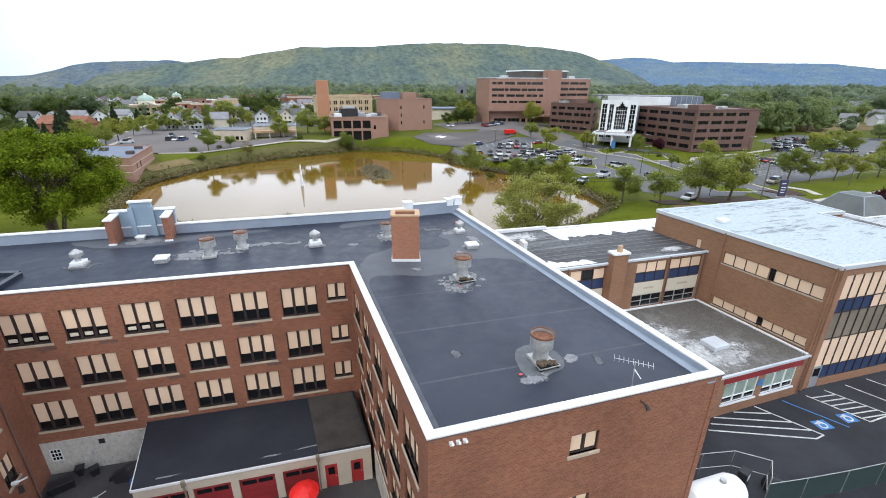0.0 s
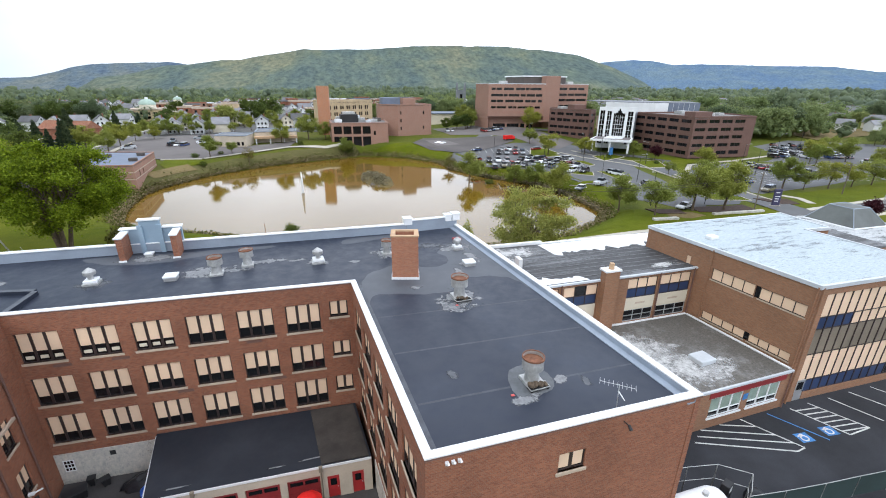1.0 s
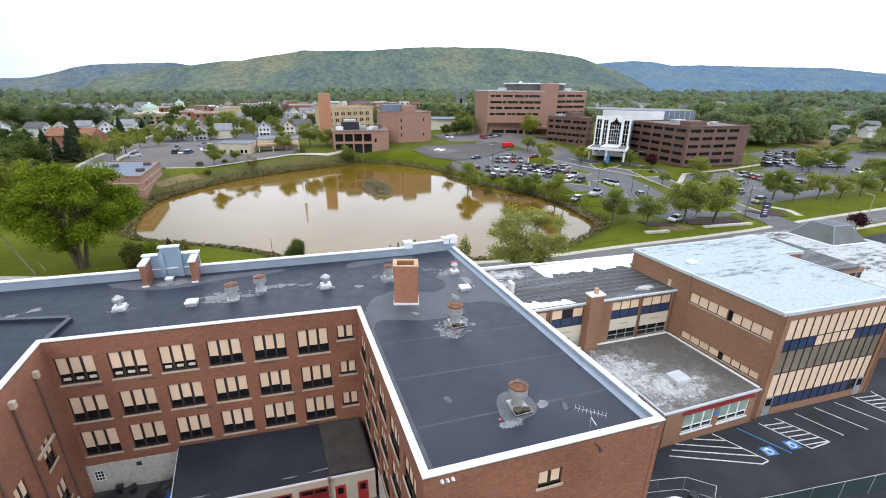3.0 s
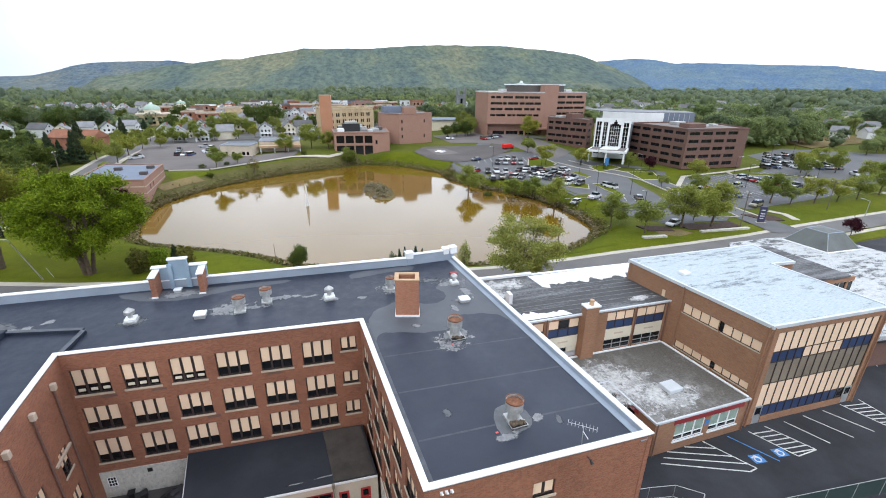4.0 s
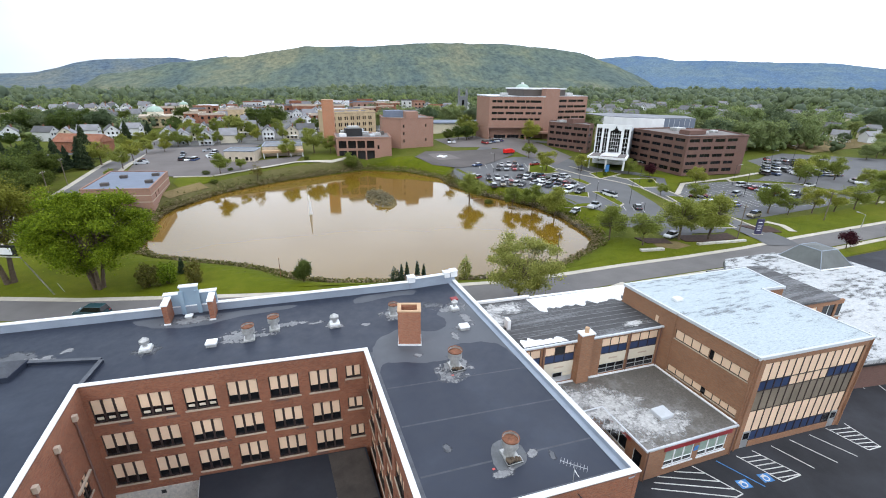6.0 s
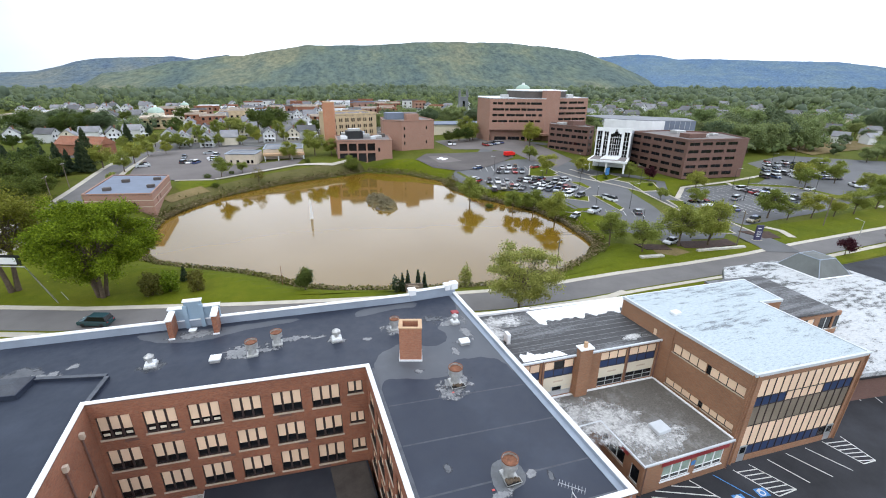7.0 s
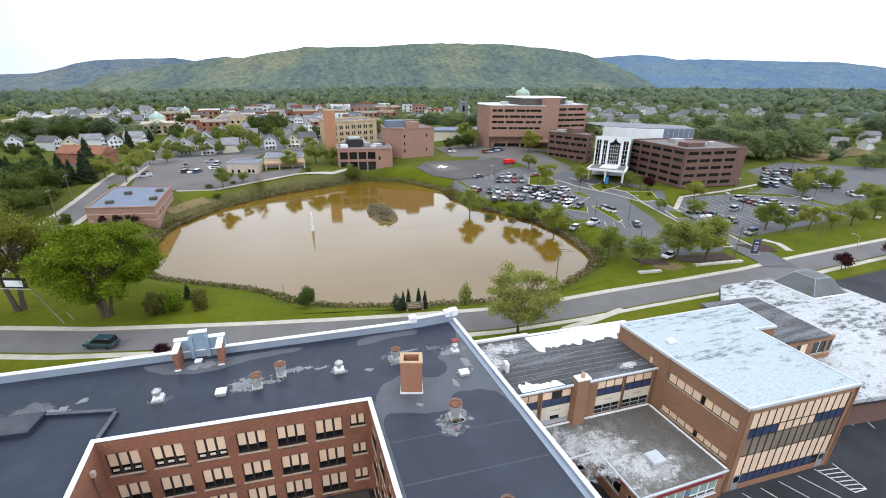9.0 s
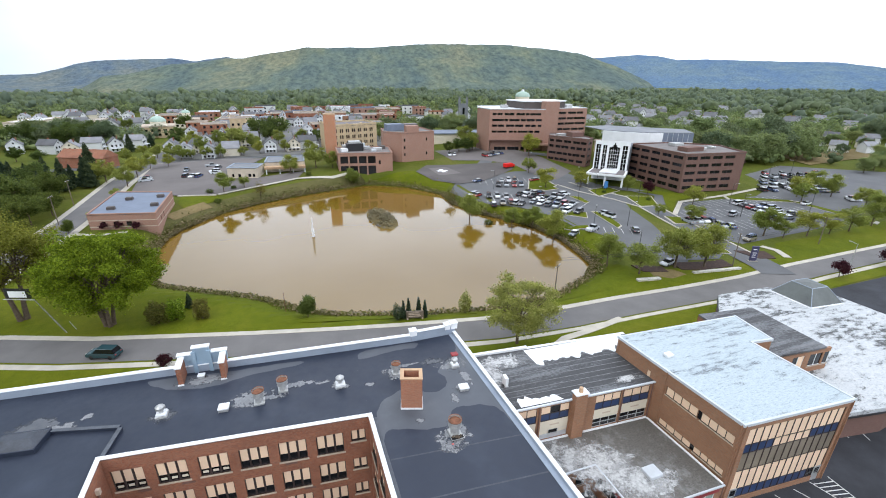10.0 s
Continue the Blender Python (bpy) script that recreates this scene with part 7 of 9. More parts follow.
for i, (s0, s1, zt) in enumerate(((6.5, 9.1, 15.5), (7.1, 8.5, 16.2), (7.55, 8.05, 17.0))):
    bm = BM()
    pw.slab(bm, s0, s1, 14.6, zt, 0.0, 0.05 + 0.02 * i)
    wpart("stepped_crest", bm, "glass", port, "dark stepped crest")
bm = BM()
prism(bm, [(124.7, 150.0), (134.7, 140.7), (147.5, 153.0), (138.5, 163.5)], 1.5, 15.2)
wpart("portal_block", bm, "roof_gravel", port, "pale block behind the portal")
drum = [(147.6, 174.0), (149.5, 169.2), (152.6, 164.6), (156.6, 160.4), (161.2, 157.4), (166.9, 155.6), (174, 170), (158, 186)]
bm = BM()
prism(bm, drum, 1.5, 18.5)
wpart("drum", bm, "white", port, "white curved block behind the portal")
bm = BM()
prism(bm, [(147.8, 175.0), (153.0, 165.6), (161.5, 158.2), (167.2, 156.6), (180.5, 150.8), (190, 165), (165, 192), (150, 192)], 18.51, 18.8)
wpart("drum_roof", bm, "roof_gravel", port)
bm = BM()
prism(bm, [(167.3, 156.4), (180.0, 150.4), (186, 162), (174.3, 169)], 1.5, 18.5)
wing_ = wpart("glazed_wing", bm, "roof_blue", port, "pale blue glazed wing behind the portal")
w_ = Wall((167.3, 156.4), (180.0, 150.4), 14.6, 18.5, 0.3)
for i in range(6):
    part("mullion", w_.slab(BM(), i * 2.3 + 0.1, i * 2.3 + 0.25, 14.6, 18.5, 0.0, 0.12), "alu", wing_)
part("band", w_.slab(BM(), 0.0, 14.0, 14.0, 14.6, 0.0, 0.2), "white", wing_, "white string course")
can = [(115.2, 141.9), (123.4, 148.9), (134.0, 139.2), (125.4, 131.0)]
bm = BM()
prism(bm, can, 5.3, 6.1)
wpart("canopy", bm, "white", port, "white-edged entrance canopy")
bm = BM()
prism(bm, [(124.5 + (x - 124.5) * 0.9, 140.2 + (y - 140.2) * 0.9) for x, y in can], 6.1, 6.16)
wpart("canopy_roof", bm, "roof_tan", port)
bm = BM()
prism(bm, [(119.6, 139.6), (126.6, 145.4), (131.4, 141.2), (124.6, 135.4)], 6.17, 6.5)
wpart("canopy_skylight", bm, "white", port, "white skylight in the canopy")
for x, y in ((116.4, 142.0), (125.4, 132.2), (121.0, 137.2), (131.6, 138.6)):
    wpart("canopy_column", cyl(BM(), x, y, 1.2, 5.3, 0.4, n=12), "white", port)

# long office block on the right
off = building("office_block", (155, 135, 0.5), "five-storey dark umber brick office block with strip windows", "office")
O1, O2, O3, O4, O5 = (147.0, 153.5), (146.0, 122.8), (174.2, 119.6), (182, 138), (168, 152)
for a, b, sd in ((O1, O2, 21), (O2, O3, 22)):
    w_ = Wall(a, b, -0.3, 15.0, 0.4)
    for i, (z0, z1) in enumerate(((12.6, 13.8), (9.7, 10.9), (6.8, 8.0), (3.9, 5.1), (0.9, 2.3))):
        pane_row(off, w_, runs_of(w_.long, 0.9, 4.7, 1.25, sd * 7 + i, 0.0), z0, z1)
    wpart("wall", w_.mesh(), "brick_o", off)
for a, b in ((O3, O4), (O4, O5), (O5, O1)):
    wpart("wall", Wall(a, b, -0.3, 15.0, 0.4).mesh(), "brick_o", off)
slab_roof(off, [O1, O2, O3, O4, O5], 14.6, "roof_tan", "brick_o", 0.5)
unit(off, 157, 131, 14.6, 9, 5, 1.7, "brick_o", "plant_room")
unit(off, 164, 132, 14.6, 3, 3, 1.0)
unit(off, 163, 144, 14.6, 5, 4, 1.3)
unit(off, 172, 134, 14.6, 3, 2.4, 0.9)

# brick block with the low wing, the buff hall and its tall shaft
rb = building("brick_clinic", (62, 218, 2.0), "plain rose brick block with slit windows", "clinic")
R1, R2, R3, R4, R5 = (47.6, 215.0), (55.2, 207.5), (73.0, 210.6), (72, 230), (50, 231)
ra = Wall(R2, R3, 1.5, 16.4, 0.4)
for s0, zs in ((1.2, (5.0, 8.5, 12.0)), (13.4, (5.0, 12.0))):
    for z in zs:
        pane_row(rb, ra, [(s0, s0 + 0.7)], z, z + 1.5)
wpart("wall", ra.mesh(), "brick_h", rb)
for a, b in ((R1, R2), (R3, R4), (R4, R5), (R5, R1)):
    wpart("wall", Wall(a, b, 1.5, 16.4, 0.4).mesh(), "brick_h", rb)
slab_roof(rb, [R1, R2, R3, R4, R5], 16.2, "roof_tan", "brick_h", 0.4)
bm = BM()
prism(bm, [(58, 208.2), (64.5, 209.3), (64.2, 213), (57.8, 212)], 16.2, 19.4)
wpart("stair_head", bm, "brick_h", rb)
unit(rb, 55, 222, 16.2, 9, 6, 3.2, "roof_blue", "plant_room")
unit(rb, 64, 224, 16.2, 7, 5, 3.0, "roof_tan", "plant_room")
lwg = building("low_brick_wing", (35, 202, 0.5), "two-storey rose brick wing with open dark bays", "clinic")
W1, W2, W3, W4 = (22.6, 196.5), (46.5, 192.0), (49.5, 212), (24, 216)
wa_ = Wall(W1, W2, -0.6, 9.6, 0.5)
for i in range(4):
    pane_row(lwg, wa_, [(0.9 + i * 4.1, 4.4 + i * 4.1)], 5.0, 8.2, "brick_h")
    pane_row(lwg, wa_, [(0.9 + i * 4.1, 4.4 + i * 4.1)], -0.2, 3.9, "frame")
pane_row(lwg, wa_, [(18.0, 18.9)], 4.5, 6.2)
wpart("wall", wa_.mesh(), "brick_h", lwg)
wl_ = Wall(W4, W1, -0.6, 9.6, 0.5)
pane_row(lwg, wl_, [(3, 7), (9, 13), (14.5, 18)], 5.0, 8.2, "brick_h")
wpart("wall", wl_.mesh(), "brick_h", lwg)
for a, b in ((W2, W3), (W3, W4)):
    wpart("wall", Wall(a, b, -0.6, 9.6, 0.5).mesh(), "brick_h", lwg)
slab_roof(lwg, [W1, W2, W3, W4], 9.4, "roof_tan", "brick_h", 0.35)
unit(lwg, 31.5, 204.5, 9.4, 7.5, 5, 3.4, "black", "cooling_tower")
unit(lwg, 26.5, 203, 9.4, 3, 3, 1.4, "white")
for x, y, w, d, h_, m_ in ((37.5, 206, 3, 2.4, 1.6, "galv"), (39.5, 200, 2.2, 2, 1.0, "edge_metal"), (45, 206, 2.6, 2.2, 1.5, "plant_room"), (29, 210, 5, 3, 2.0, "galv"), (36, 211, 3, 2.5, 2.4, "edge_metal")):
    unit(lwg, x, y, 9.4, w, d, h_, m_)
unit(lwg, 31.5, 204.5, 12.8, 5.4, 3.6, 1.0, "galv", "cooling_hood")
unit(lwg, 42, 203, 9.4, 4, 2.5, 1.2)
tw = building("brick_shaft", (22.8, 224, 1.0), "tall blank orange brick shaft", "tower")
bm = BM()
prism(bm, [(20, 223), (25.2, 221.6), (26.2, 226.6), (21.0, 228)], 0.5, 24.3)
wpart("shaft", bm, "brick_t", tw)
bm = BM()
prism(bm, [(19.9, 222.9), (25.3, 221.5), (26.3, 226.7), (20.9, 228.1)], 24.3, 24.6)
wpart("cap", bm, "clay", tw)
bh = building("buff_hall", (40, 262, 2.0), "four-storey buff brick hall with rows of paired windows", "hall")
B1, B2, B3, B4 = (26.0, 248.0), (53.0, 256.0), (50, 278), (22, 270)
wb_ = Wall(B1, B2, 1.0, 16.5, 0.4)
for z in (12.6, 9.2, 5.8, 2.6):
    for i in range(7):
        s = 1.4 + i * 3.7
        pane_row(bh, wb_, [(s, s + 0.8), (s + 1.2, s + 2.0)], z, z + 1.9)
wpart("wall", wb_.mesh(), "buff", bh)
for a, b in ((B2, B3), (B3, B4), (B4, B1)):
    wpart("wall", Wall(a, b, 1.0, 16.5, 0.4).mesh(), "buff", bh)
slab_roof(bh, [B1, B2, B3, B4], 16.3, "roof_tan", "buff", 0.8)
for u in (0.04, 0.35, 0.65, 0.96):
    x, y = B1[0] + (B2[0] - B1[0]) * u, B1[1] + (B2[1] - B1[1]) * u
    unit(bh, x, y + 0.6, 16.4, 1.2, 0.9, 1.1, "buff", "parapet_block")

# flat brick building by the pond, small beige shop, canopy shop
fl = building("flat_office", (-45, 152, -0.3), "single-storey brick office with pale bands and a blue-grey roof", "office")
T1, T2, T3, T4 = (-55.4, 142.8), (-37.4, 138.6), (-37.9, 165.5), (-55.6, 171.0)
for a, b in ((T1, T2), (T2, T3), (T3, T4), (T4, T1)):
    w_ = Wall(a, b, -4.0, 4.0, 0.35)
    if (a, b) == (T2, T3):
        pane_row(fl, w_, [(5, 6.0), (9, 10)], 0.2, 1.9)
    if (a, b) == (T1, T2):
        pane_row(fl, w_, [(3.4, 4.5), (6.5, 8.0), (10, 11.5)], 0.0, 1.7)
    wpart("wall", w_.mesh(), "brick_h", fl)
    for z in (0.05, 1.95):
        bm = BM()
        w_.slab(bm, 0, w_.long, z, z + 0.22, 0.0, 0.05)
        wpart("band", bm, "stone", fl, "pale stone band")
slab_roof(fl, [T1, T2, T3, T4], 3.9, "roof_blue", "brick_h", 0.25, "blue-grey flat roof")
for x, y in ((-50.5, 147), (-48.5, 158), (-39.5, 148), (-40, 159)):
    unit(fl, x, y, 3.9, 2.0, 1.5, 0.9, "plant_room")
bs = building("beige_shop", (-17, 199, 0.8), "small beige shop with a pale low roof", "shop")
V1, V2, V3, V4 = (-23.2, 196.6), (-11.4, 193.0), (-9, 203), (-21, 207)
w_ = Wall(V1, V2, 0.0, 5.6, 0.3)
pane_row(bs, w_, [(1.8, 2.6), (8.4, 9.6), (10.2, 11.2)], 1.8, 3.2)
pane_row(bs, w_, [(4.3, 5.4)], 0.9, 3.2)
wpart("wall", w_.mesh(), "block", bs)
for a, b in ((V2, V3), (V3, V4), (V4, V1)):
    wpart("wall", Wall(a, b, 0.0, 5.6, 0.3).mesh(), "block", bs)
slab_roof(bs, [V1, V2, V3, V4], 5.65, "roof_gravel", "flash", 0.25)
cs = building("canopy_shop", (0, 208, 0.8), "long buff shop with a pale roof and yellow-edged canopy", "shop")
Y1, Y2, Y3, Y4 = (-8.6, 203.5), (8.2, 202.2), (9.0, 216), (-7.5, 218)
bm = BM()
prism(bm, [Y1, Y2, Y3, Y4], 0.0, 6.0)
wpart("wall", bm, "block", cs)
slab_roof(cs, [Y1, Y2, Y3, Y4], 6.05, "roof_gravel", "flash", 0.3)
bm = BM()
prism(bm, [(-8.8, 199.6), (8.4, 198.4), (8.4, 202.4), (-8.8, 203.6)], 3.6, 4.5)
wpart("canopy", bm, "clay", cs, "yellow canopy edge")
for x in (-8, -2.5, 3, 8):
    bm = BM()
    box(bm, x - 0.2, x + 0.2, 199.0, 199.4, 0.5, 3.6)
    wpart("canopy_post", bm, "white", cs)

# domed courthouse, second dome behind the hospital, gothic church tower
def domed(name, x, y, z, w, d, h, r, drum_h, label, body="buff", cap="copper", rz=0.0):
    t = thing(name, (x, y, z), label, "domed building", rz=rz)
    bm = BM()
    box(bm, -w / 2, w / 2, -d / 2, d / 2, 0, h)
    part("body", bm, body, t)
    bm = BM()
    box(bm, -w / 2 - 0.5, w / 2 + 0.5, -d / 2 - 0.5, d / 2 + 0.5, h, h + 0.9)
    part("cornice", bm, "stone", t)
    n = 5
    for i in range(n):
        for fz in (0.22, 0.6):
            bm = BM()
            cx_ = -w / 2 + w * (i + 0.5) / n
            box(bm, cx_ - w * 0.05, cx_ + w * 0.05, -d / 2 - 0.06, -d / 2, h * fz, h * (fz + 0.22))
            part("window", bm, "glass", t)
    bm = BM()
    k = w * 0.28
    a = [bm.verts.new(v) for v in ((-k, -d / 2 - 1.2, h + 0.9), (k, -d / 2 - 1.2, h + 0.9), (0, -d / 2 - 1.2, h + 0.9 + k * 0.5))]
    b = [bm.verts.new(v) for v in ((-k, 0, h + 0.9), (k, 0, h + 0.9), (0, 0, h + 0.9 + k * 0.5))]
    bm.faces.new(a)
    bm.faces.new(b[::-1])
    for i in range(3):
        bm.faces.new((a[i], b[i], b[(i + 1) % 3], a[(i + 1) % 3]))
    part("pediment", bm, "cream_panel", t)
    z0 = h + 0.9
    part("drum", cyl(BM(), 0, 0, z0, z0 + drum_h, r, r * 0.97, 20), "cream_panel", t)
    bm = BM()
    prof = [(r * 1.05 * math.cos(u * math.pi / 16), z0 + drum_h + r * 0.72 * math.sin(u * math.pi / 16)) for u in range(8)]
    rings = [[bm.verts.new((q * math.cos(2 * math.pi * i / 20), q * math.sin(2 * math.pi * i / 20), zz)) for i in range(20)] for q, zz in prof]
    for p, q in zip(rings, rings[1:]):
        for i in range(20):
            bm.faces.new((p[i], p[(i + 1) % 20], q[(i + 1) % 20], q[i]))
    bm.faces.new(rings[0][::-1])
    bm.faces.new(rings[-1])
    part("dome", bm, cap, t, "weathered green copper dome")
    part("lantern", cyl(BM(), 0, 0, z0 + drum_h + r * 0.68, z0 + drum_h + r * 0.95, r * 0.22, r * 0.16, 10), "white", t)
    return t


domed("domed_courthouse", -80, 362, 1.0, 19, 17, 7.2, 5.0, 2.4, "buff stone courthouse with a pale green dome", rz=10)
domed("cupola_hall", -72, 425, 1.0, 18, 14, 6.5, 3.2, 4.5, "pale town hall with a green cupola", "cream_panel", rz=5)
domed("domed_hall", 204, 352, 3.0, 26, 22, 17, 6.2, 6.5, "stone hall with a weathered green dome", "stone", rz=-20)
ch = thing("church", (146, 348, 3.0), "grey stone church with a pinnacled gothic tower", "church", rz=-15)
bm = BM()
box(bm, -3.6, 3.6, -3.6, 3.6, 0, 19)
part("tower", bm, "roof_gravel", ch)
for x, y in ((-3.2, -3.2), (3.2, -3.2), (-3.2, 3.2), (3.2, 3.2)):
    part("pinnacle", cyl(BM(), x, y, 19, 25, 0.8, 0.15, 8), "roof_gravel", ch)
bm = BM()
box(bm, -0.9, 0.9, -3.68, -3.6, 11, 16)
part("belfry_window", bm, "glass", ch)
bm = BM()
a = [bm.verts.new(v) for v in ((-5.5, 3.6, 0), (5.5, 3.6, 0), (5.5, 3.6, 7), (0, 3.6, 12), (-5.5, 3.6, 7))]
b = [bm.verts.new((v.co.x, 30, v.co.z)) for v in a]
bm.faces.new(a)
bm.faces.new(b[::-1])
for i in range(5):
    bm.faces.new((a[i], b[i], b[(i + 1) % 5], a[(i + 1) % 5]))
part("nave", bm, "roof_gravel", ch)
pb = building("pale_clinic", (92, 262, 2.0), "long cream clinic with a blue-grey roof", "clinic")
bm = BM()
prism(bm, [(74, 262), (121, 252), (125, 270), (78, 281)], 1.0, 9.0)
wpart("wall", bm, "cream_panel", pb)
bm = BM()
prism(bm, [(73, 261.5), (121.5, 251.3), (125.8, 270.8), (77.5, 282)], 9.0, 9.6)
wpart("roof", bm, "roof_blue", pb)

# ---- trees and shrubs ----
def leaf_mesh(name, centres, sizes, seed, material, flat=0.35):
    """Many small leaf cards as one mesh."""
    r = np.random.RandomState(seed)
    n = len(centres)
    a = r.normal(size=(n, 3))
    a[:, 2] = np.abs(a[:, 2]) + flat
    a /= np.linalg.norm(a, axis=1)[:, None]
    t = np.cross(a, r.normal(size=(n, 3)))
    t /= np.linalg.norm(t, axis=1)[:, None] + 1e-9
    b = np.cross(a, t)
    s = np.asarray(sizes)[:, None]
    c = np.asarray(centres)
    bend = a * s * 0.25
    v = np.stack([c - t * s, c - b * s * 0.62 - bend, c + t * s, c + b * s * 0.62 - bend], 1).reshape(-1, 3)
    me = bpy.data.meshes.new(name)
    me.vertices.add(4 * n)
    me.vertices.foreach_set("co", v.ravel())
    me.loops.add(4 * n)
    me.loops.foreach_set("vertex_index", np.arange(4 * n))
    me.polygons.add(n)
    me.polygons.foreach_set("loop_start", np.arange(0, 4 * n, 4))
    me.update(calc_edges=True)
    me.materials.append(M[material])
    return me


def tree(name, seed, high, wide, trunk, leaves, size, material, label, category="tree", clump=0.9, stems=1, tips=70, low=0.0, group="", thick=None, lean=0.55, sway=(0.0, 0.0)):
    """A tree with tapered trunk and limbs and a crown of leaf cards round its twig ends, standing at the origin."""
    r = random.Random(seed)
    t = thing(name, (0, 0, 0), label, category, group)
    bm = BM()
    thick = thick or high * 0.022
    mid = trunk + (high - trunk) * 0.47
    ends = []
    boughs = []
    for i in range(max(8, tips // 5)):
        u, a = r.uniform(-0.95, 1), i * 2.4 + r.uniform(-0.5, 0.5)
        k, q = r.uniform(0.5, 0.82), math.sqrt(1 - u * u)
        boughs.append((Vector((sway[0] + wide * k * q * math.cos(a), sway[1] + wide * k * q * math.sin(a), mid + (high - trunk) * 0.5 * k * u * (1.0 if u > 0 else 0.92 - low))), r.uniform(0.15, 0.33)))
    for i in range(tips):
        c, s = boughs[i % len(boughs)]
        d = Vector((r.gauss(0, 1), r.gauss(0, 1), r.gauss(0, 0.8))).normalized() * r.uniform(0.3, 1.0) * s
        ends.append(c + Vector((d.x * wide, d.y * wide, d.z * (high - trunk) * 0.5)))
    for s in range(stems):
        ang = 2 * math.pi * s / stems + r.uniform(0, 1)
        off = Vector((math.cos(ang), math.sin(ang), 0)) * (0.05 * wide if stems > 1 else 0)
        fork = Vector((off.x * 3.0 + r.uniform(-.2, .2), off.y * 3.0 + r.uniform(-.2, .2), trunk + (high - trunk) * 0.12))
        rod(bm, off + Vector((0, 0, -0.3)), off * 1.6 + Vector((0, 0, trunk * 0.5)), thick * 1.25, 8, thick * 0.95)
        rod(bm, off * 1.6 + Vector((0, 0, trunk * 0.5)), fork, thick * 0.95, 8, thick * 0.75)
        mine = [e for j, e in enumerate(ends) if j % stems == s]
        limbs = max(4, len(mine) // 7)
        for k in range(limbs):
            grp = sorted(mine, key=lambda e: math.atan2(e.y, e.x))[k * len(mine) // limbs:(k + 1) * len(mine) // limbs]
            if not grp:
                continue
            c = sum(grp, Vector()) / len(grp)
            knee = fork.lerp(c, lean)
            knee.z += 0.04 * high
            rod(bm, fork, knee, thick * 0.42, 6, thick * 0.2)
            for e in grp:
                rod(bm, knee, e, thick * 0.12, 5, thick * 0.035)
    part("trunk", bm, "bark", t)
    rs = np.random.RandomState(seed)
    pts = []
    per = leaves // tips
    for e in ends:
        d = rs.normal(size=(per, 3)) * np.array([clump, clump, clump * 0.7]) * rs.uniform(0.55, 1.2)
        pts.append(np.array(e) + d)
    pts = np.concatenate(pts)
    pts = pts[pts[:, 2] > trunk * 0.45]
    me = leaf_mesh("crown", pts, rs.uniform(0.6, 1.25, len(pts)) * size, seed + 1, material)
    ob = new("crown", me)
    ob.parent = t
    return t


def conifer(name, seed, high, wide, leaves, size, material, label, category="conifer"):
    r = np.random.RandomState(seed)
    t = thing(name, (0, 0, 0), label, category)
    part("trunk", rod(BM(), (0, 0, -0.2), (0, 0, high * 0.9), high * 0.018, 7, 0.03), "bark", t)
    z = high * (0.06 + 0.94 * (1 - np.sqrt(r.uniform(0, 1, leaves))))
    a = r.uniform(0, 2 * np.pi, leaves)
    tier = 0.82 + 0.18 * np.sin(z / high * 38 + a * 2)
    rad = wide * (1 - z / high) ** 0.85 * tier * r.uniform(0.55, 1.05, leaves) + 0.05
    me = leaf_mesh("crown", np.stack([rad * np.cos(a), rad * np.sin(a), z], 1), r.uniform(0.6, 1.2, leaves) * size, seed + 3, material, 0.1)
    ob = new("crown", me)
    ob.parent = t
    return t


def shrub(name, seed, high, wide, leaves, size, material, label):
    r = np.random.RandomState(seed)
    t = thing(name, (0, 0, 0), label, "shrub")
    bm = BM()
    for i in range(6):
        a = i * 1.05
        rod(bm, (0.1 * math.cos(a), 0.1 * math.sin(a), -0.1), (wide * 0.5 * math.cos(a), wide * 0.5 * math.sin(a), high * 0.7), 0.05, 5, 0.015)
    part("stems", bm, "bark", t)
    d = r.normal(size=(leaves, 3))
    d /= np.linalg.norm(d, axis=1)[:, None]
    k = r.uniform(0.55, 1.0, leaves)[:, None]
    lump = (1 + 0.18 * np.sin(d[:, :1] * 6 + seed) + 0.14 * np.sin(d[:, 1:2] * 7 + d[:, 2:] * 5))
    p = d * k * lump * np.array([wide, wide, high * 0.5]) + np.array([0, 0, high * 0.5])
    p[:, 2] = np.maximum(p[:, 2], 0.05)
    ob = new("crown", leaf_mesh("crown", p, r.uniform(0.6, 1.2, leaves) * size, seed + 5, material))
    ob.parent = t
    return t


def ground_at(x, y):
    return float(height(x, y)) + 0.04


def stand(ob, x, y, s=1.0, rz=0.0, sink=0.0):
    ob.matrix_basis = Matrix.LocRotScale((x, y, ground_at(x, y) - sink), Euler((0, 0, radians(rz))), (s, s, s))
    return ob


def again(ob, x, y, s=1.0, rz=0.0, label="", up=1.0):
    c = copy_thing(ob, Matrix.LocRotScale((x, y, ground_at(x, y)), Euler((0, 0, radians(rz))), (s, s, s * up)))
    c.scale = (s, s, s * up)
    if label:
        c["label"] = label
    return c


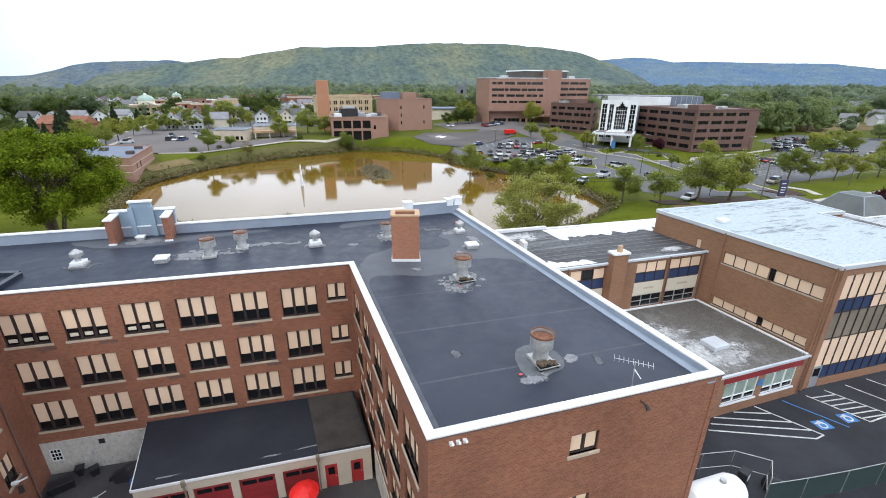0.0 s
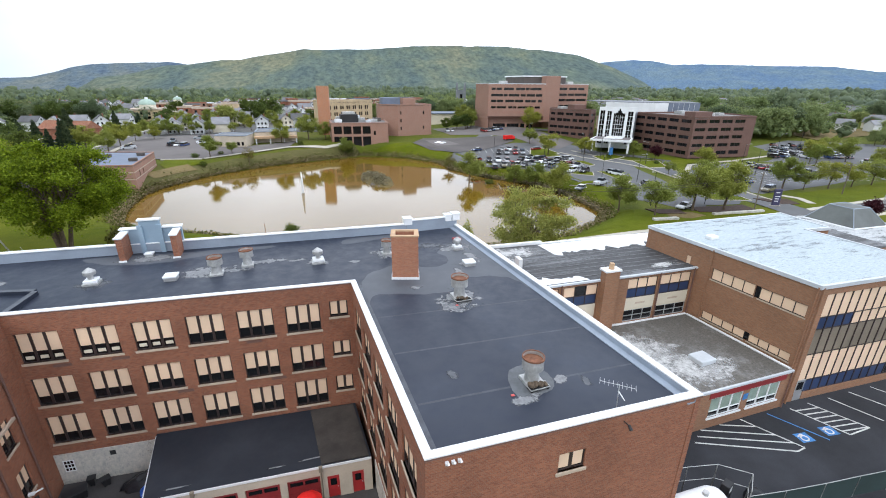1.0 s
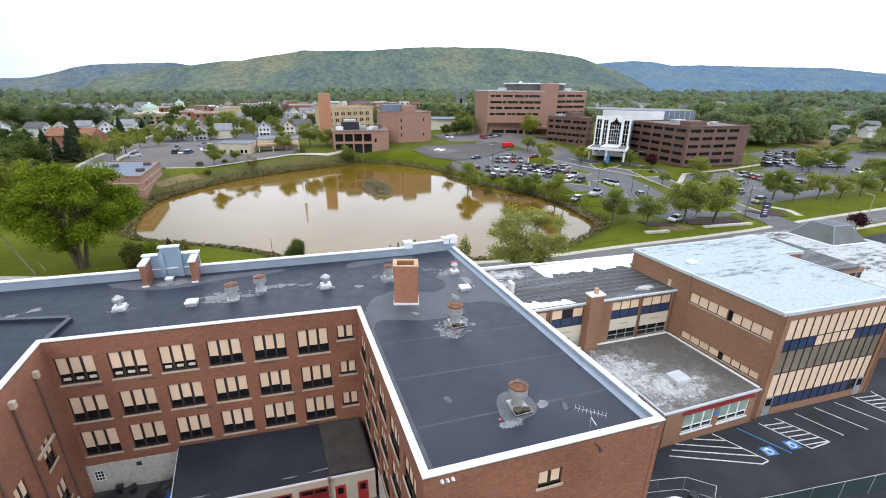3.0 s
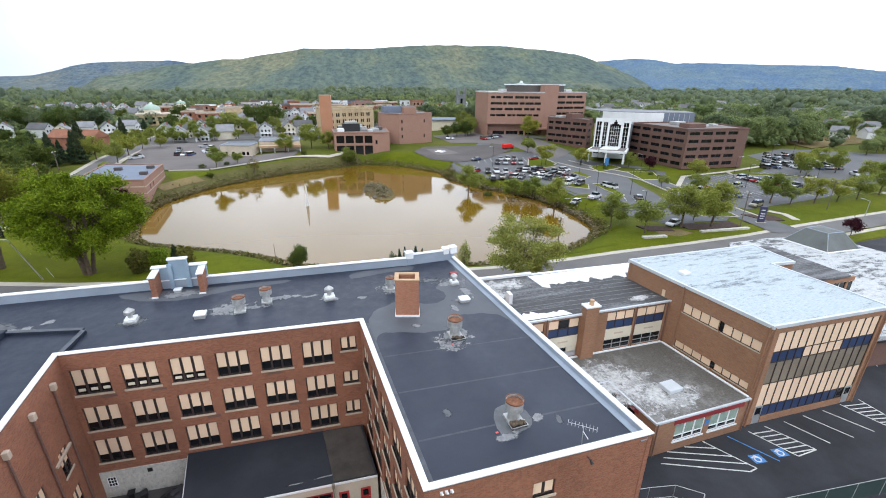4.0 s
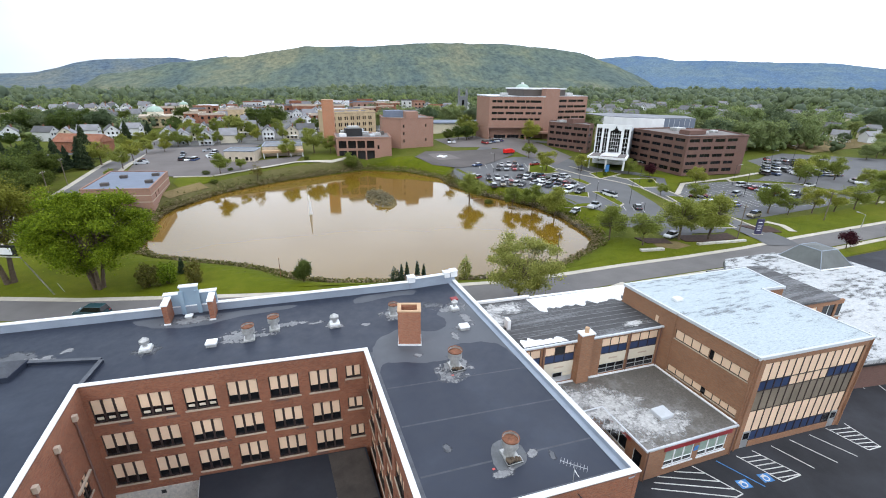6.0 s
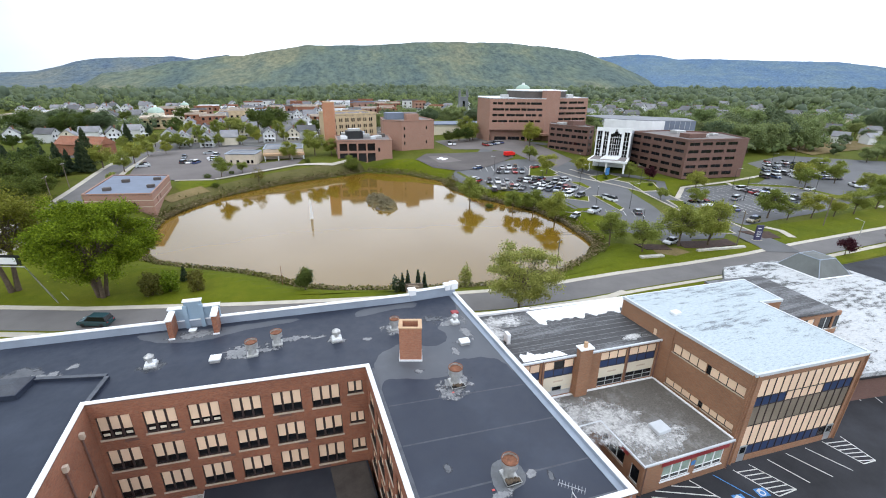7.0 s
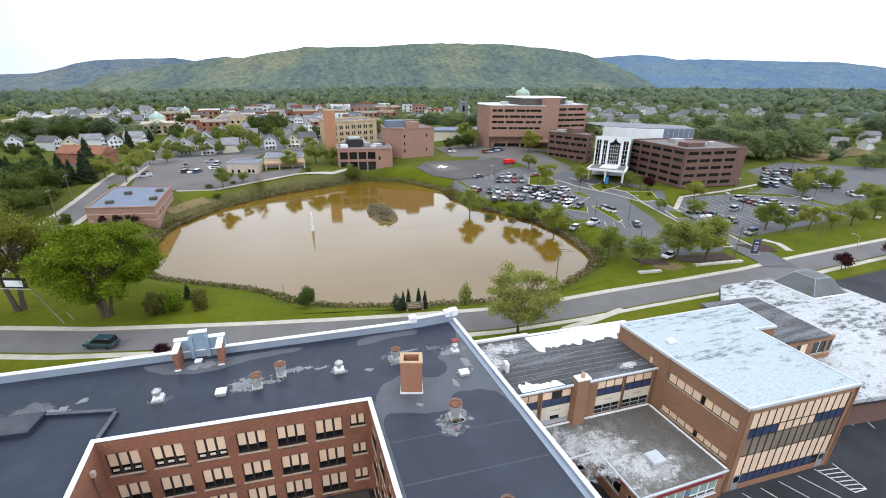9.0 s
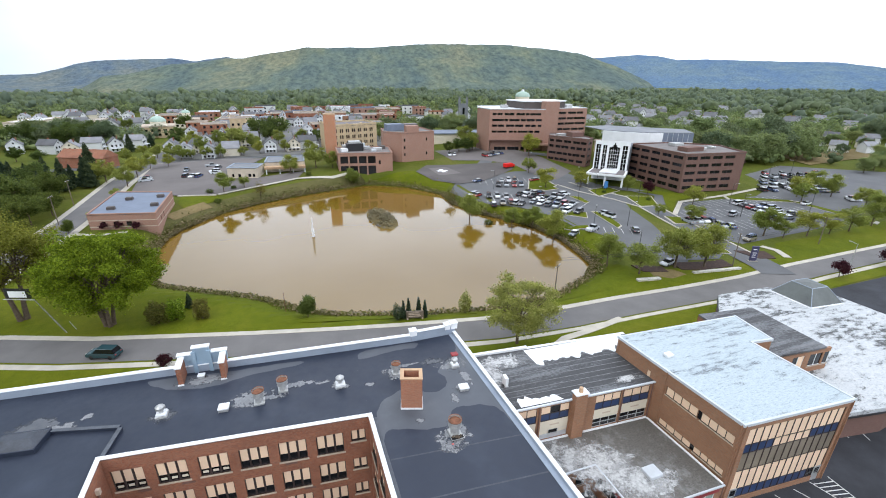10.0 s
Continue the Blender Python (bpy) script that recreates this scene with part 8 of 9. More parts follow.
# by the road and the pond
stand(tree("lime_tree", 3, 18.2, 8.9, 3.0, 84000, 0.17, "leaf", "large dense green tree with several trunks on the lawn", clump=0.62, stems=4, tips=330, low=0.12, thick=0.34, sway=(0.6, -0.2)), -33.3, 79.8, 1.06)
stand(tree("willow_tree", 5, 21.0, 8.2, 5.2, 40000, 0.165, "leaf_w", "tall olive tree with thin spring foliage and pale limbs", clump=1.0, stems=2, tips=170, thick=0.42, sway=(0.6, -0.2)), -48.6, 87.2)
stand(tree("young_maple", 8, 13.4, 6.7, 2.6, 21000, 0.15, "leaf_y", "airy yellow-green tree with visible limbs beside the link block", clump=0.55, stems=1, tips=190, thick=0.24, lean=0.5), 32.5, 50.2)
lot_a = stand(tree("lot_tree", 11, 8.8, 4.0, 2.0, 8500, 0.19, "leaf_lot", "rounded yellow-green tree by the car park", group="trees round the car parks", clump=0.65, tips=60), 71.7, 75.0)
lot_b = stand(tree("lot_tree", 12, 11.2, 4.9, 2.6, 11000, 0.2, "leaf_lot", "broad green tree on the mulched bed", group="trees round the car parks", clump=0.7, tips=90), 84.8, 66.8)
lot_c = stand(tree("lot_tree", 13, 7.8, 4.1, 1.9, 6500, 0.18, "leaf_lot", "small thin-leaved tree by the car park", group="trees round the car parks", clump=0.6, tips=60), 73.6, 66.4)
lot_d = stand(tree("bare_tree", 14, 7.0, 2.8, 1.8, 900, 0.18, "leaf_o", "nearly bare young tree by the pond", group="trees round the car parks", clump=0.6, tips=60), -10.4, 173.0)
again(lot_b, 91.6, 64.6, 1.08, 80)
for i, (x, y, s, k) in enumerate(((56.5, 125.5, 1.15, 0), (66.5, 114.0, 0.85, 0), (72.5, 111.5, 0.9, 0), (73.5, 100.8, 1.1, 0), (99.4, 146.4, 1.1, 2), (113.5, 142.2, 0.75, 0), (104.8, 169.4, 0.9, 2), (120.2, 195.7, 1.15, 1),  (98.1, 222.9, 1.0, 1), (104.9, 246.0, 1.1, 1), (101.5, 226.0, 0.95, 1),
                                  (117.0, 146.7, 0.7, 2), (128.9, 132.4, 0.6, 1), (137.5, 108.6, 0.9, 2), (113.9, 101.2, 0.55, 2), (118.0, 91.5, 0.8, 2), (128.0, 75.8, 0.85, 1), (132.0, 72.9, 0.7, 2), (140.5, 71.8, 1.0, 2),
                                  (148.4, 70.6, 0.9, 2), (157.2, 70.4, 1.0, 2), (170.8, 71.8, 1.15, 0), (182, 72.5, 1.0, 2), (186.2, 104.0, 1.1, 2), (178.3, 97.4, 1.0, 2), (192.3, 85.0, 1.0, 2), (200, 100, 1.0, 0), (206, 110, 1.1, 2),
                                  (13.4, 206.0, 1.05, 1), (1.8, 197.0, 0.95, 0), (26.7, 188.0, 0.75, 1), (-23.1, 175.7, 0.9, 0), (-16.2, 180.5, 0.6, 2), (57.6, 147.0, 0.8, 3), (60.0, 150.5, 0.7, 3),
                                  (-59.0, 195.5, 0.8, 1), (-59.4, 212.0, 0.85, 1), (-58.4, 230.0, 0.8, 0), (-52, 234, 0.7, 0), (-45, 253, 0.7, 2), (-31, 251, 0.75, 0), (-20, 253, 0.7, 2), (-12, 257, 0.8, 0), (-54, 256, 0.8, 1), (-42, 273, 0.9, 1), (-30, 271, 0.9, 0), (-16, 276, 0.9, 1), (1, 257, 0.8, 0), (14, 259, 0.8, 2), (-62, 262, 0.7, 1), (-60, 280, 0.8, 0), (-50, 284, 0.9, 1), (-22, 288, 1.0, 1), (-2, 292, 1.0, 0), (-36, 296, 1.0, 1), (-52, 310, 1.0, 0), (12, 288, 0.9, 1), (-70, 270, 0.8, 2), (-73, 252, 0.7, 1), (-68.6, 205.0, 0.9, 1), (-58.0, 178.0, 0.5, 2), (-57.6, 152.0, 0.4, 2), (-49.0, 250, 0.9, 0), (-38, 251, 0.9, 2), (20.5, 203.0, 0.9, 0))):
    again((lot_a, lot_b, lot_c, lot_d)[k], x, y, s, i * 47)
# broad far trees in the two haze-lightened leaf colours
shade_tree = stand(tree("shade_tree", 36, 17.0, 8.6, 3.0, 11000, 0.42, "leaf_town_hazed", "broad full-grown green tree beyond the car parks", clump=1.25, tips=110), 232.0, 160.0)
dusk_tree = stand(tree("shade_tree", 37, 16.0, 8.0, 3.0, 10000, 0.42, "leaf_dark_hazed", "broad dark green tree beyond the car parks", clump=1.2, tips=100), 216.0, 168.0)
for i, (x, y, k, q) in enumerate(((246, 158, 1.05, 0), (258, 164, 1.15, 1), (270, 158, 0.9, 0), (284, 168, 1.1, 0), (228, 176, 1.0, 0), (243, 180, 1.1, 1), (262, 184, 1.2, 0), (205, 176, 0.95, 1), (198, 188, 1.0, 0), (214, 190, 1.0, 0), (300, 176, 1.0, 1),
                                     (384, 182, 1.0, 1), (330, 176, 0.6, 0), (348, 168, 0.5, 1), (362, 182, 0.6, 0), (316, 178, 0.6, 1), (340, 196, 0.8, 0), (312, 160, 0.45, 1), (290, 190, 1.2, 1), (278, 200, 1.1, 0), (250, 204, 1.1, 0), (310, 138, 0.7, 0), (296, 132, 0.6, 0), (282, 128, 0.55, 0), (270, 126, 0.5, 0),
                                     (190, 210, 0.9, 1), (176, 226, 0.85, 0), (226, 220, 1.0, 0), (240, 232, 1.0, 1), (182, 252, 0.9, 1),
                                     (80, 292, 0.8, 0), (96, 288, 0.9, 1), (112, 292, 0.85, 0), (62, 290, 0.8, 0), (72, 302, 0.9, 1), (88, 306, 0.9, 0), (128, 288, 0.8, 1), (106, 310, 0.9, 0), (56, 302, 0.8, 1), (122, 306, 0.9, 0), (140, 300, 0.9, 1), (150, 268, 0.7, 0), (36, 296, 0.7, 0))):
    again((shade_tree, dusk_tree)[q], x, y, k, i * 53)
dome_bush = stand(tree("globe_tree", 21, 4.7, 1.5, 0.7, 9000, 0.12, "leaf_oak", "small clipped green tree on the pond bank", clump=0.36, tips=90, low=-0.1), 0.2, 72.6)
again(dome_bush, -59.9, 141.0, 0.95, 30, "small round green tree beside the street")
stand(shrub("dark_shrub", 22, 4.3, 1.9, 1700, 0.19, "leaf_o", "rounded brownish shrub on the lawn"), -25.4, 77.6)
stand(shrub("green_shrub", 23, 4.0, 1.7, 1600, 0.18, "leaf", "fresh green rounded shrub on the lawn"), -22.6, 78.2)
stand(shrub("upright_shrub", 24, 4.2, 1.5, 1500, 0.17, "leaf_o", "upright olive shrub on the lawn"), -18.1, 77.0)
stand(conifer("blue_spruce", 25, 3.2, 0.9, 900, 0.16, "leaf_d", "small dark blue spruce on the lawn"), -21.0, 82.4)
stand(shrub("yellow_shrub", 26, 4.8, 1.2, 1100, 0.17, "leaf_y", "tall yellow-green shrub at the water's edge"), 29.6, 65.6)
cyp = stand(conifer("cypress", 27, 3.9, 0.62, 1100, 0.15, "leaf_d", "narrow dark cypress beside the sign"), 17.0, 65.6)
for x, y, s in ((18.1, 65.9, 1.1), (19.9, 65.3, 1.15), (21.0, 64.9, 1.0)):
    again(cyp, x, y, s, x * 40)
stand(shrub("dark_shrub", 28, 3.0, 1.2, 900, 0.15, "leaf_d", "dark evergreen shrub beside the sign"), 15.9, 65.4)
plum = stand(tree("purple_plum", 29, 4.3, 1.7, 0.8, 2600, 0.17, "leaf_r", "dark purple-leaved plum tree on the grass strip", clump=0.4, tips=50), 116.4, 50.0)
again(plum, 134.5, 50.0, 1.1, 50)
again(plum, 131.6, 124.5, 1.35, 90, "dark purple-leaved plum before the office block")
again(plum, -21.5, 62.5, 0.6, 10, "low purple-leaved shrub before the school")
again(plum, -0.3, 57.3, 0.45, 70, "low purple-leaved shrub before the school")
for x, s in ((-51.5, 0.6), (-47.5, 0.65), (-43.0, 0.65)):
    again(plum, x, 139.2 - 0.23 * (x + 45), s, x * 9, "purple-leaved shrub against the brick office")
bsh = stand(shrub("dark_shrub", 30, 2.0, 1.5, 1500, 0.12, "leaf_oak", "low rounded evergreen on the bank"), 61.5, 121.0)
for x, y, s in ((27.5, 189.5, 2.1), (117, 132, 0.6), (121, 137, 0.6), (126, 118, 0.6), (-24.5, 166, 0.9), (-28, 176, 0.9), (-20, 180, 0.7), (9, 192, 0.9)):
    again(bsh, x, y, s, x * 17)

# dark grove and trees in the west of town
pine = stand(conifer("pine_tree", 31, 15.0, 4.6, 3600, 0.42, "leaf_d", "tall dark evergreen in the western grove"), -76.0, 215.0)
r_ = random.Random(5)
for i in range(30):
    again(pine, -72 - i * 2.3 + r_.uniform(-2, 2), 190 + 0.45 * i + r_.uniform(-4, 12), r_.uniform(0.55, 0.85), i * 50)
oak = stand(tree("oak_tree", 33, 14.0, 7.0, 2.6, 9000, 0.32, "leaf_oak", "broad dark green tree beside the western street", clump=1.0, tips=80), -83.0, 165.0)
for i, (x, y, s) in enumerate(((-76.8, 149.2, 0.75), (-73.5, 154, 0.7), (-71.5, 163, 0.6), (-84.6, 173, 0.8), (-81, 179, 0.7), (-112, 262, 0.5), (-124, 270, 0.55), (-92, 152, 1.0), (-100, 168, 1.05), (-78, 182, 0.8), (-88, 196, 0.85), (-104, 190, 1.0), (-118, 176, 1.1), (-84, 138, 0.9), (-97, 132, 1.0), (-112, 146, 1.1), (-125, 158, 1.2), (-128, 195, 1.1), (-82, 118, 0.9), (-95, 110, 1.0), (-140, 175, 1.2))):
    again(oak, x, y, s, i * 63)
for i, (x, y) in enumerate([(86.7, 224.3), (93.3, 226.5), (96.1, 221.5)]):
    again(oak, x, y, 0.5 + 0.06 * i, i * 70, "dark green tree before the hospital")
garden_tree = stand(tree("garden_tree", 34, 11.0, 5.0, 2.4, 2400, 0.42, "leaf_oak", "full dark green tree between the houses", clump=0.9, tips=60), -8.0, 303.0)
garden_yellow = stand(tree("garden_tree", 35, 10.0, 4.4, 2.2, 2200, 0.42, "leaf_y", "yellow-green tree between the houses", clump=0.85, tips=60), -25.5, 276.0, 1.3)
for i, (x, y, k) in enumerate(((-3, 311, 1.5), (-13, 309, 1.45), (-60, 302, 0.8), (-69, 398, 1.2), (-110, 405, 0.9), (-64, 330, 0.9), (22, 284, 0.9))):
    again(garden_tree, x, y, k, i * 67)
for i in range(20):
    again((oak, dusk_tree)[i % 2], -146 + (i % 8) * 6.0 + 3 * math.sin(i * 2.1), 322 + 13 * (i // 8) + 5 * math.sin(i * 1.3), (1.0, 0.88)[i % 2] * (1 + 0.12 * math.sin(i * 3.7)), i * 71, "tall dark green tree of the grove behind the houses")
for x, y, k in ((-80.5, 289, 0.72), (-75, 312, 0.55)):
    again(pine, x, y, k, x * 7, "dark upright evergreen beside a white house")


# far woods: one mass of lumpy, ragged crowns each, thinning into the town
def ball(k):
    bm = BM()
    bmesh.ops.create_icosphere(bm, subdivisions=k, radius=1.0)
    v, f = np.array([q.co[:] for q in bm.verts]), np.array([[q.index for q in g.verts] for g in bm.faces])
    bm.free()
    return v, f


BALLS = {1: ball(1), 2: ball(2)}


def woods(name, spots, seed, material, label, cards=20, fine=2):
    r = np.random.RandomState(seed)
    c, s, lumps = [], [], []
    bv, bf = BALLS[fine]
    zs = height([p[0] for p in spots], [p[1] for p in spots]) + 0.04
    for (x, y, k), z0 in zip(spots, zs):
        q = 0.75 + math.hypot(x, y) / 900
        rad, hi = 3.6 * k * r.uniform(0.8, 1.3), 5.0 * k * r.uniform(0.75, 1.25)
        u = r.normal(size=(cards, 3))
        u /= np.linalg.norm(u, axis=1)[:, None]
        u[:, 2] = np.abs(u[:, 2]) * 1.1 - 0.25
        at = np.array([x, y, z0 + hi * 0.9])
        c.append(at + u * np.array([rad, rad, hi * 0.85]) * r.uniform(0.8, 1.08, cards)[:, None])
        s.append(r.uniform(0.5, 1.0, cards) * (0.72 if fine > 1 else 0.95) * q)
        for _ in range(3 if fine > 1 else 2):
            off = r.normal(size=3) * np.array([rad, rad, hi * 0.45]) * 0.45
            lumps.append(at - np.array([0, 0, 0.16 * hi]) + off + bv * r.uniform(0.7, 1.25, (len(bv), 1)) * np.array([rad, rad, hi * 0.8]) * (r.uniform(0.26, 0.46) if cards > 30 else r.uniform(0.45, 0.7)))
    leaf = leaf_mesh(name, np.concatenate(c), np.concatenate(s), seed, material, 0.5)
    bm = BM()
    bm.from_mesh(leaf)
    verts = np.concatenate(lumps)
    tris = (np.arange(len(lumps))[:, None, None] * len(bv) + bf[None]).reshape(-1, 3)
    me = bpy.data.meshes.new(name)
    me.vertices.add(len(verts))
    me.vertices.foreach_set("co", verts.ravel())
    me.loops.add(tris.size)
    me.loops.foreach_set("vertex_index", tris.ravel())
    me.polygons.add(len(tris))
    me.polygons.foreach_set("loop_start", np.arange(0, tris.size, 3))
    me.update(calc_edges=True)
    bm.from_mesh(me)
    bm.to_mesh(me)
    bm.free()
    me.materials.append(M[material])
    bpy.data.meshes.remove(leaf)
    return tagged(new(name, me), label, "woods", kind="stuff")


HOUSE_SPOTS = [(-6.3, 262, 2, 0), (5.5, 262, 1, 5), (14, 267, 2, 90), (-18, 300, 0, 90), (-137, 302, 0, 20), (-119, 296, 2, 70), (-107, 288, 1, 10), (-101, 301, 2, 90), (-89, 296, 0, 20), (-82, 308, 2, 80), (-58, 279, 0, 0), (-45, 276, 1, 30),
               (-43, 301, 0, 0), (-32, 304, 2, 90), (-19.4, 289, 1, 0), (-59, 352, 0, 0), (24, 300, 2, 0), (38, 310, 0, 90), (12, 318, 1, 20), (-131, 444, 0, 20), (-154, 452, 2, 90), (-169, 590, 1, 0), (-138, 586, 0, 70), (-217, 513, 0, 0), (-197, 531, 2, 90), (-182, 536, 0, 10), (-171, 534, 1, 90),
               (266, 336, 0, 0), (281, 333, 2, 60), (300, 339, 1, 90), (341, 340, 0, 30), (316, 302, 2, 90), (328, 300, 0, 10), (314, 272, 1, 0), (366, 301, 0, 80), (428, 307, 2, 0), (292, 201, 0, 90), (313, 203, 1, 20), (338, 266, 2, 40), (600, 309, 0, 0), (620, 304, 2, 70), (448, 475, 0, 20), (470, 470, 1, 90),
               (322, 168, 0, 20), (340, 162, 2, 80), (356, 172, 1, 10), (332, 186, 2, 0), (368, 162, 0, 90), (352, 190, 0, 30), (376, 180, 2, 60)]
r_ = random.Random(77)
placed, tries = [(x, y) for x, y, k, a in HOUSE_SPOTS] + [(-36.6, 256), (-26, 258), (-48.6, 262)], 0
MORE_HOUSES = []
while len(MORE_HOUSES) < 150 and tries < 9000:
    tries += 1
    if len(MORE_HOUSES) < 70:
        x, y = r_.uniform(-200, 80), r_.uniform(285, 560)
    elif len(MORE_HOUSES) < 125:
        x, y = r_.uniform(200, 640), r_.uniform(165, 520)
        if y < 40 + 0.42 * x or (x < 270 and y < 240):
            continue
    else:
        x, y = r_.uniform(150, 330), r_.uniform(260, 460)
    if any((x - a) ** 2 + (y - b) ** 2 < 190 for a, b in placed) or -70 < x < -52 or (x < -78 and y < 400) or (-100 < x < -62 and y < 440) or (x < -120 and y < 490):
        continue
    placed.append((x, y))
    MORE_HOUSES.append((x, y, r_.choice((0, 1, 2, 0, 2)), r_.choice((0, 90, 0, 0, 20, 70)), r_.uniform(0.78, 1.0)))
OPEN_LOTS = [(x, y) for x, y, k, a in HOUSE_SPOTS] + [(p[0], p[1]) for p in MORE_HOUSES[::2]]


def on_lot(x, y):
    """A house's own ground, open to the south towards the river."""
    for a, b in OPEN_LOTS:
        d = math.hypot(a, b)
        u, v = ((a - x) * a + (b - y) * b) / d, abs((a - x) * b - (b - y) * a) / d
        if -7 < u < 38 and v < 7:
            return True
    return False


r_ = np.random.RandomState(12)


def scatter(n, x0, x1, y0, y1, keep):
    p = np.stack([r_.uniform(x0, x1, n), r_.uniform(y0, y1, n)], 1)
    return [(x, y, r_.uniform(0.8, 1.4)) for x, y in p if keep(x, y)]


def not_built(x, y):
    if -75 < x < -52 and y < 430:
        return False
    if -60 < x < 180 and y < 300:
        return False
    if 105 < x < 262 and y < 152:
        return False
    return math.degrees(math.atan2(x, y)) > -34


east2 = scatter(260, 190, 430, 152, 240, lambda x, y: r_.rand() < 0.85)
east = scatter(1500, 175, 620, 118, 520, lambda x, y: not_built(x, y) and y > 60 + 0.28 * x and r_.rand() < 0.62)
north = scatter(2400, -420, 420, 300, 760, lambda x, y: not_built(x, y) and not (-90 < x < 150 and y < 580 and r_.rand() < 0.42) and r_.rand() < (0.55 if y < 520 else 0.9))
far_n = scatter(2700, -900, 1000, 640, 1060, lambda x, y: math.hypot(x, y) < 1080 and abs(math.degrees(math.atan2(x, y)) - 20) < 60)
far_e = scatter(1900, 450, 1500, 180, 900, lambda x, y: math.degrees(math.atan2(x, y)) < 76)
west = scatter(1500, -330, -78, 225, 420, lambda x, y: not_built(x, y) and r_.rand() < (0.8 if y < 340 else 0.4))
west = [p for p in west if not (p[0] > -158 and p[1] < 314) and not (p[0] > -225 and p[1] > 372)]
north = [p for p in north if not (-240 < p[0] < -100 and 385 < p[1] < 560 and p[2] > 0.95)]
east, east2, north, west = ([p for p in q if not on_lot(p[0], p[1])] for q in (east, east2, north, west))
east = [p for p in east if not (286 < p[0] < 390 and 140 < p[1] < 196)]
east2 = [p for p in east2 if not (286 < p[0] < 390 and 140 < p[1] < 196)]
# eastern and town woods also carry haze in their leaf colours
woods("east_woods", [(x, y, k * 0.95) for x, y, k in east[::2] + east2], 1, "leaf_town_hazed", "green woods and gardens beyond the car parks", 110)
woods("east_dark_woods", [(x, y, k * 0.95) for x, y, k in east[1::2]], 6, "leaf_dark_hazed", "darker trees in the woods beyond the car parks", 110)
woods("town_trees", [(x, y, k * (0.78 if y < 560 else 1.0)) for x, y, k in north[::2] + west[::3]], 2, "leaf_town_hazed", "mixed green trees among the town's houses", 70)
woods("town_dark_trees", [(x, y, k * (0.82 if y < 560 else 1.0)) for x, y, k in north[1::2] + west[1::3] + west[2::3]], 5, "leaf_dark_hazed", "dark green trees among the town's houses", 70)
# both valley masses take their haze from the leaf colour
woods("valley_woods", [(x, y, k * 1.55) for x, y, k in far_n[::2] + far_e[::2]], 3, "leaf_hazed", "green valley woods at the hills' foot, paled by haze in the colour", 14, 2)
woods("valley_dark_woods", [(x, y, k * 1.55) for x, y, k in far_n[1::2] + far_e[1::2]], 4, "leaf_hazed_b", "darker stands in the valley woods, bluish haze in their colour", 14, 2)

# ---- houses ----
def house(seed, w, d, h, roof_h, wall_m, label):
    r = random.Random(seed)
    t = thing("house", (0, 0, 0), label, "house", "houses of the town")
    bm = BM()
    box(bm, -w / 2, w / 2, -d / 2, d / 2, -0.5, h)
    a = [bm.verts.new((x, -d / 2, z)) for x, z in ((-w / 2, h), (w / 2, h), (0, h + roof_h))]
    b = [bm.verts.new((x, d / 2, z)) for x, z in ((-w / 2, h), (w / 2, h), (0, h + roof_h))]
    bm.faces.new(a)
    bm.faces.new(b[::-1])
    part("wall", bm, wall_m, t)
    bm = BM()
    o, th = 0.5, 0.25
    for sx in (-1, 1):
        pts = [(sx * (w / 2 + o), h - o * roof_h / (w / 2)), (0, h + roof_h), (0, h + roof_h + th), (sx * (w / 2 + o), h - o * roof_h / (w / 2) + th)]
        p = [bm.verts.new((x, -d / 2 - o, z)) for x, z in pts]
        q = [bm.verts.new((x, d / 2 + o, z)) for x, z in pts]
        bm.faces.new(p)
        bm.faces.new(q[::-1])
        for i in range(4):
            bm.faces.new((p[i], q[i], q[(i + 1) % 4], p[(i + 1) % 4]))
    roof = part("roof", bm, "shingle", t)
    bm = BM()
    box(bm, w * 0.16, w * 0.16 + 0.7, d * 0.1, d * 0.1 + 0.7, h + roof_h * 0.4, h + roof_h + 0.9)
    part("chimney", bm, "brick", roof)
    for z in (0.9, 3.7):
        for x in (-w * 0.28, 0.0, w * 0.28):
            if z + 1.4 > h:
                continue
            bm = BM()
            box(bm, x - 0.5, x + 0.5, -d / 2 - 0.06, -d / 2, z, z + 1.4)
            part("window", bm, "glass", t)
        for y in (-d * 0.25, d * 0.25):
            if z + 1.4 > h:
                continue
            bm = BM()
            box(bm, w / 2, w / 2 + 0.06, y - 0.5, y + 0.5, z, z + 1.4)
            part("window", bm, "glass", t)
    bm = BM()
    box(bm, -0.45, 0.45, -d / 2 - 0.06, -d / 2, h + roof_h * 0.2, h + roof_h * 0.2 + 1.1)
    part("window", bm, "glass", t)
    bm = BM()
    box(bm, -w * 0.42, w * 0.42, -d / 2 - 2.0, -d / 2, 2.5, 2.7)
    for x in (-w * 0.4, w * 0.4):
        box(bm, x - 0.1, x + 0.1, -d / 2 - 1.95, -d / 2 - 1.75, 0, 2.5)
    part("porch", bm, "white", t)
    return t


HOUSES = [stand(house(1, 8.5, 11, 6.0, 3.6, "siding", "white two-storey gabled house with a grey roof"), -36.6, 256.0, 0.8, rz=0),
          stand(house(2, 9.5, 10, 5.6, 3.8, "cream_panel", "cream gabled house with a grey shingle roof"), -26.0, 258.0, 0.8, rz=90),
          stand(house(3, 8.0, 12, 6.2, 3.2, "siding", "pale clapboard house with a steep gable"), -48.6, 262.0, 0.8, rz=10)]
for x, y, k, rz in HOUSE_SPOTS:
    again(HOUSES[k], x, y, 0.72 if 300 < x < 400 and y < 195 else 0.8, rz)
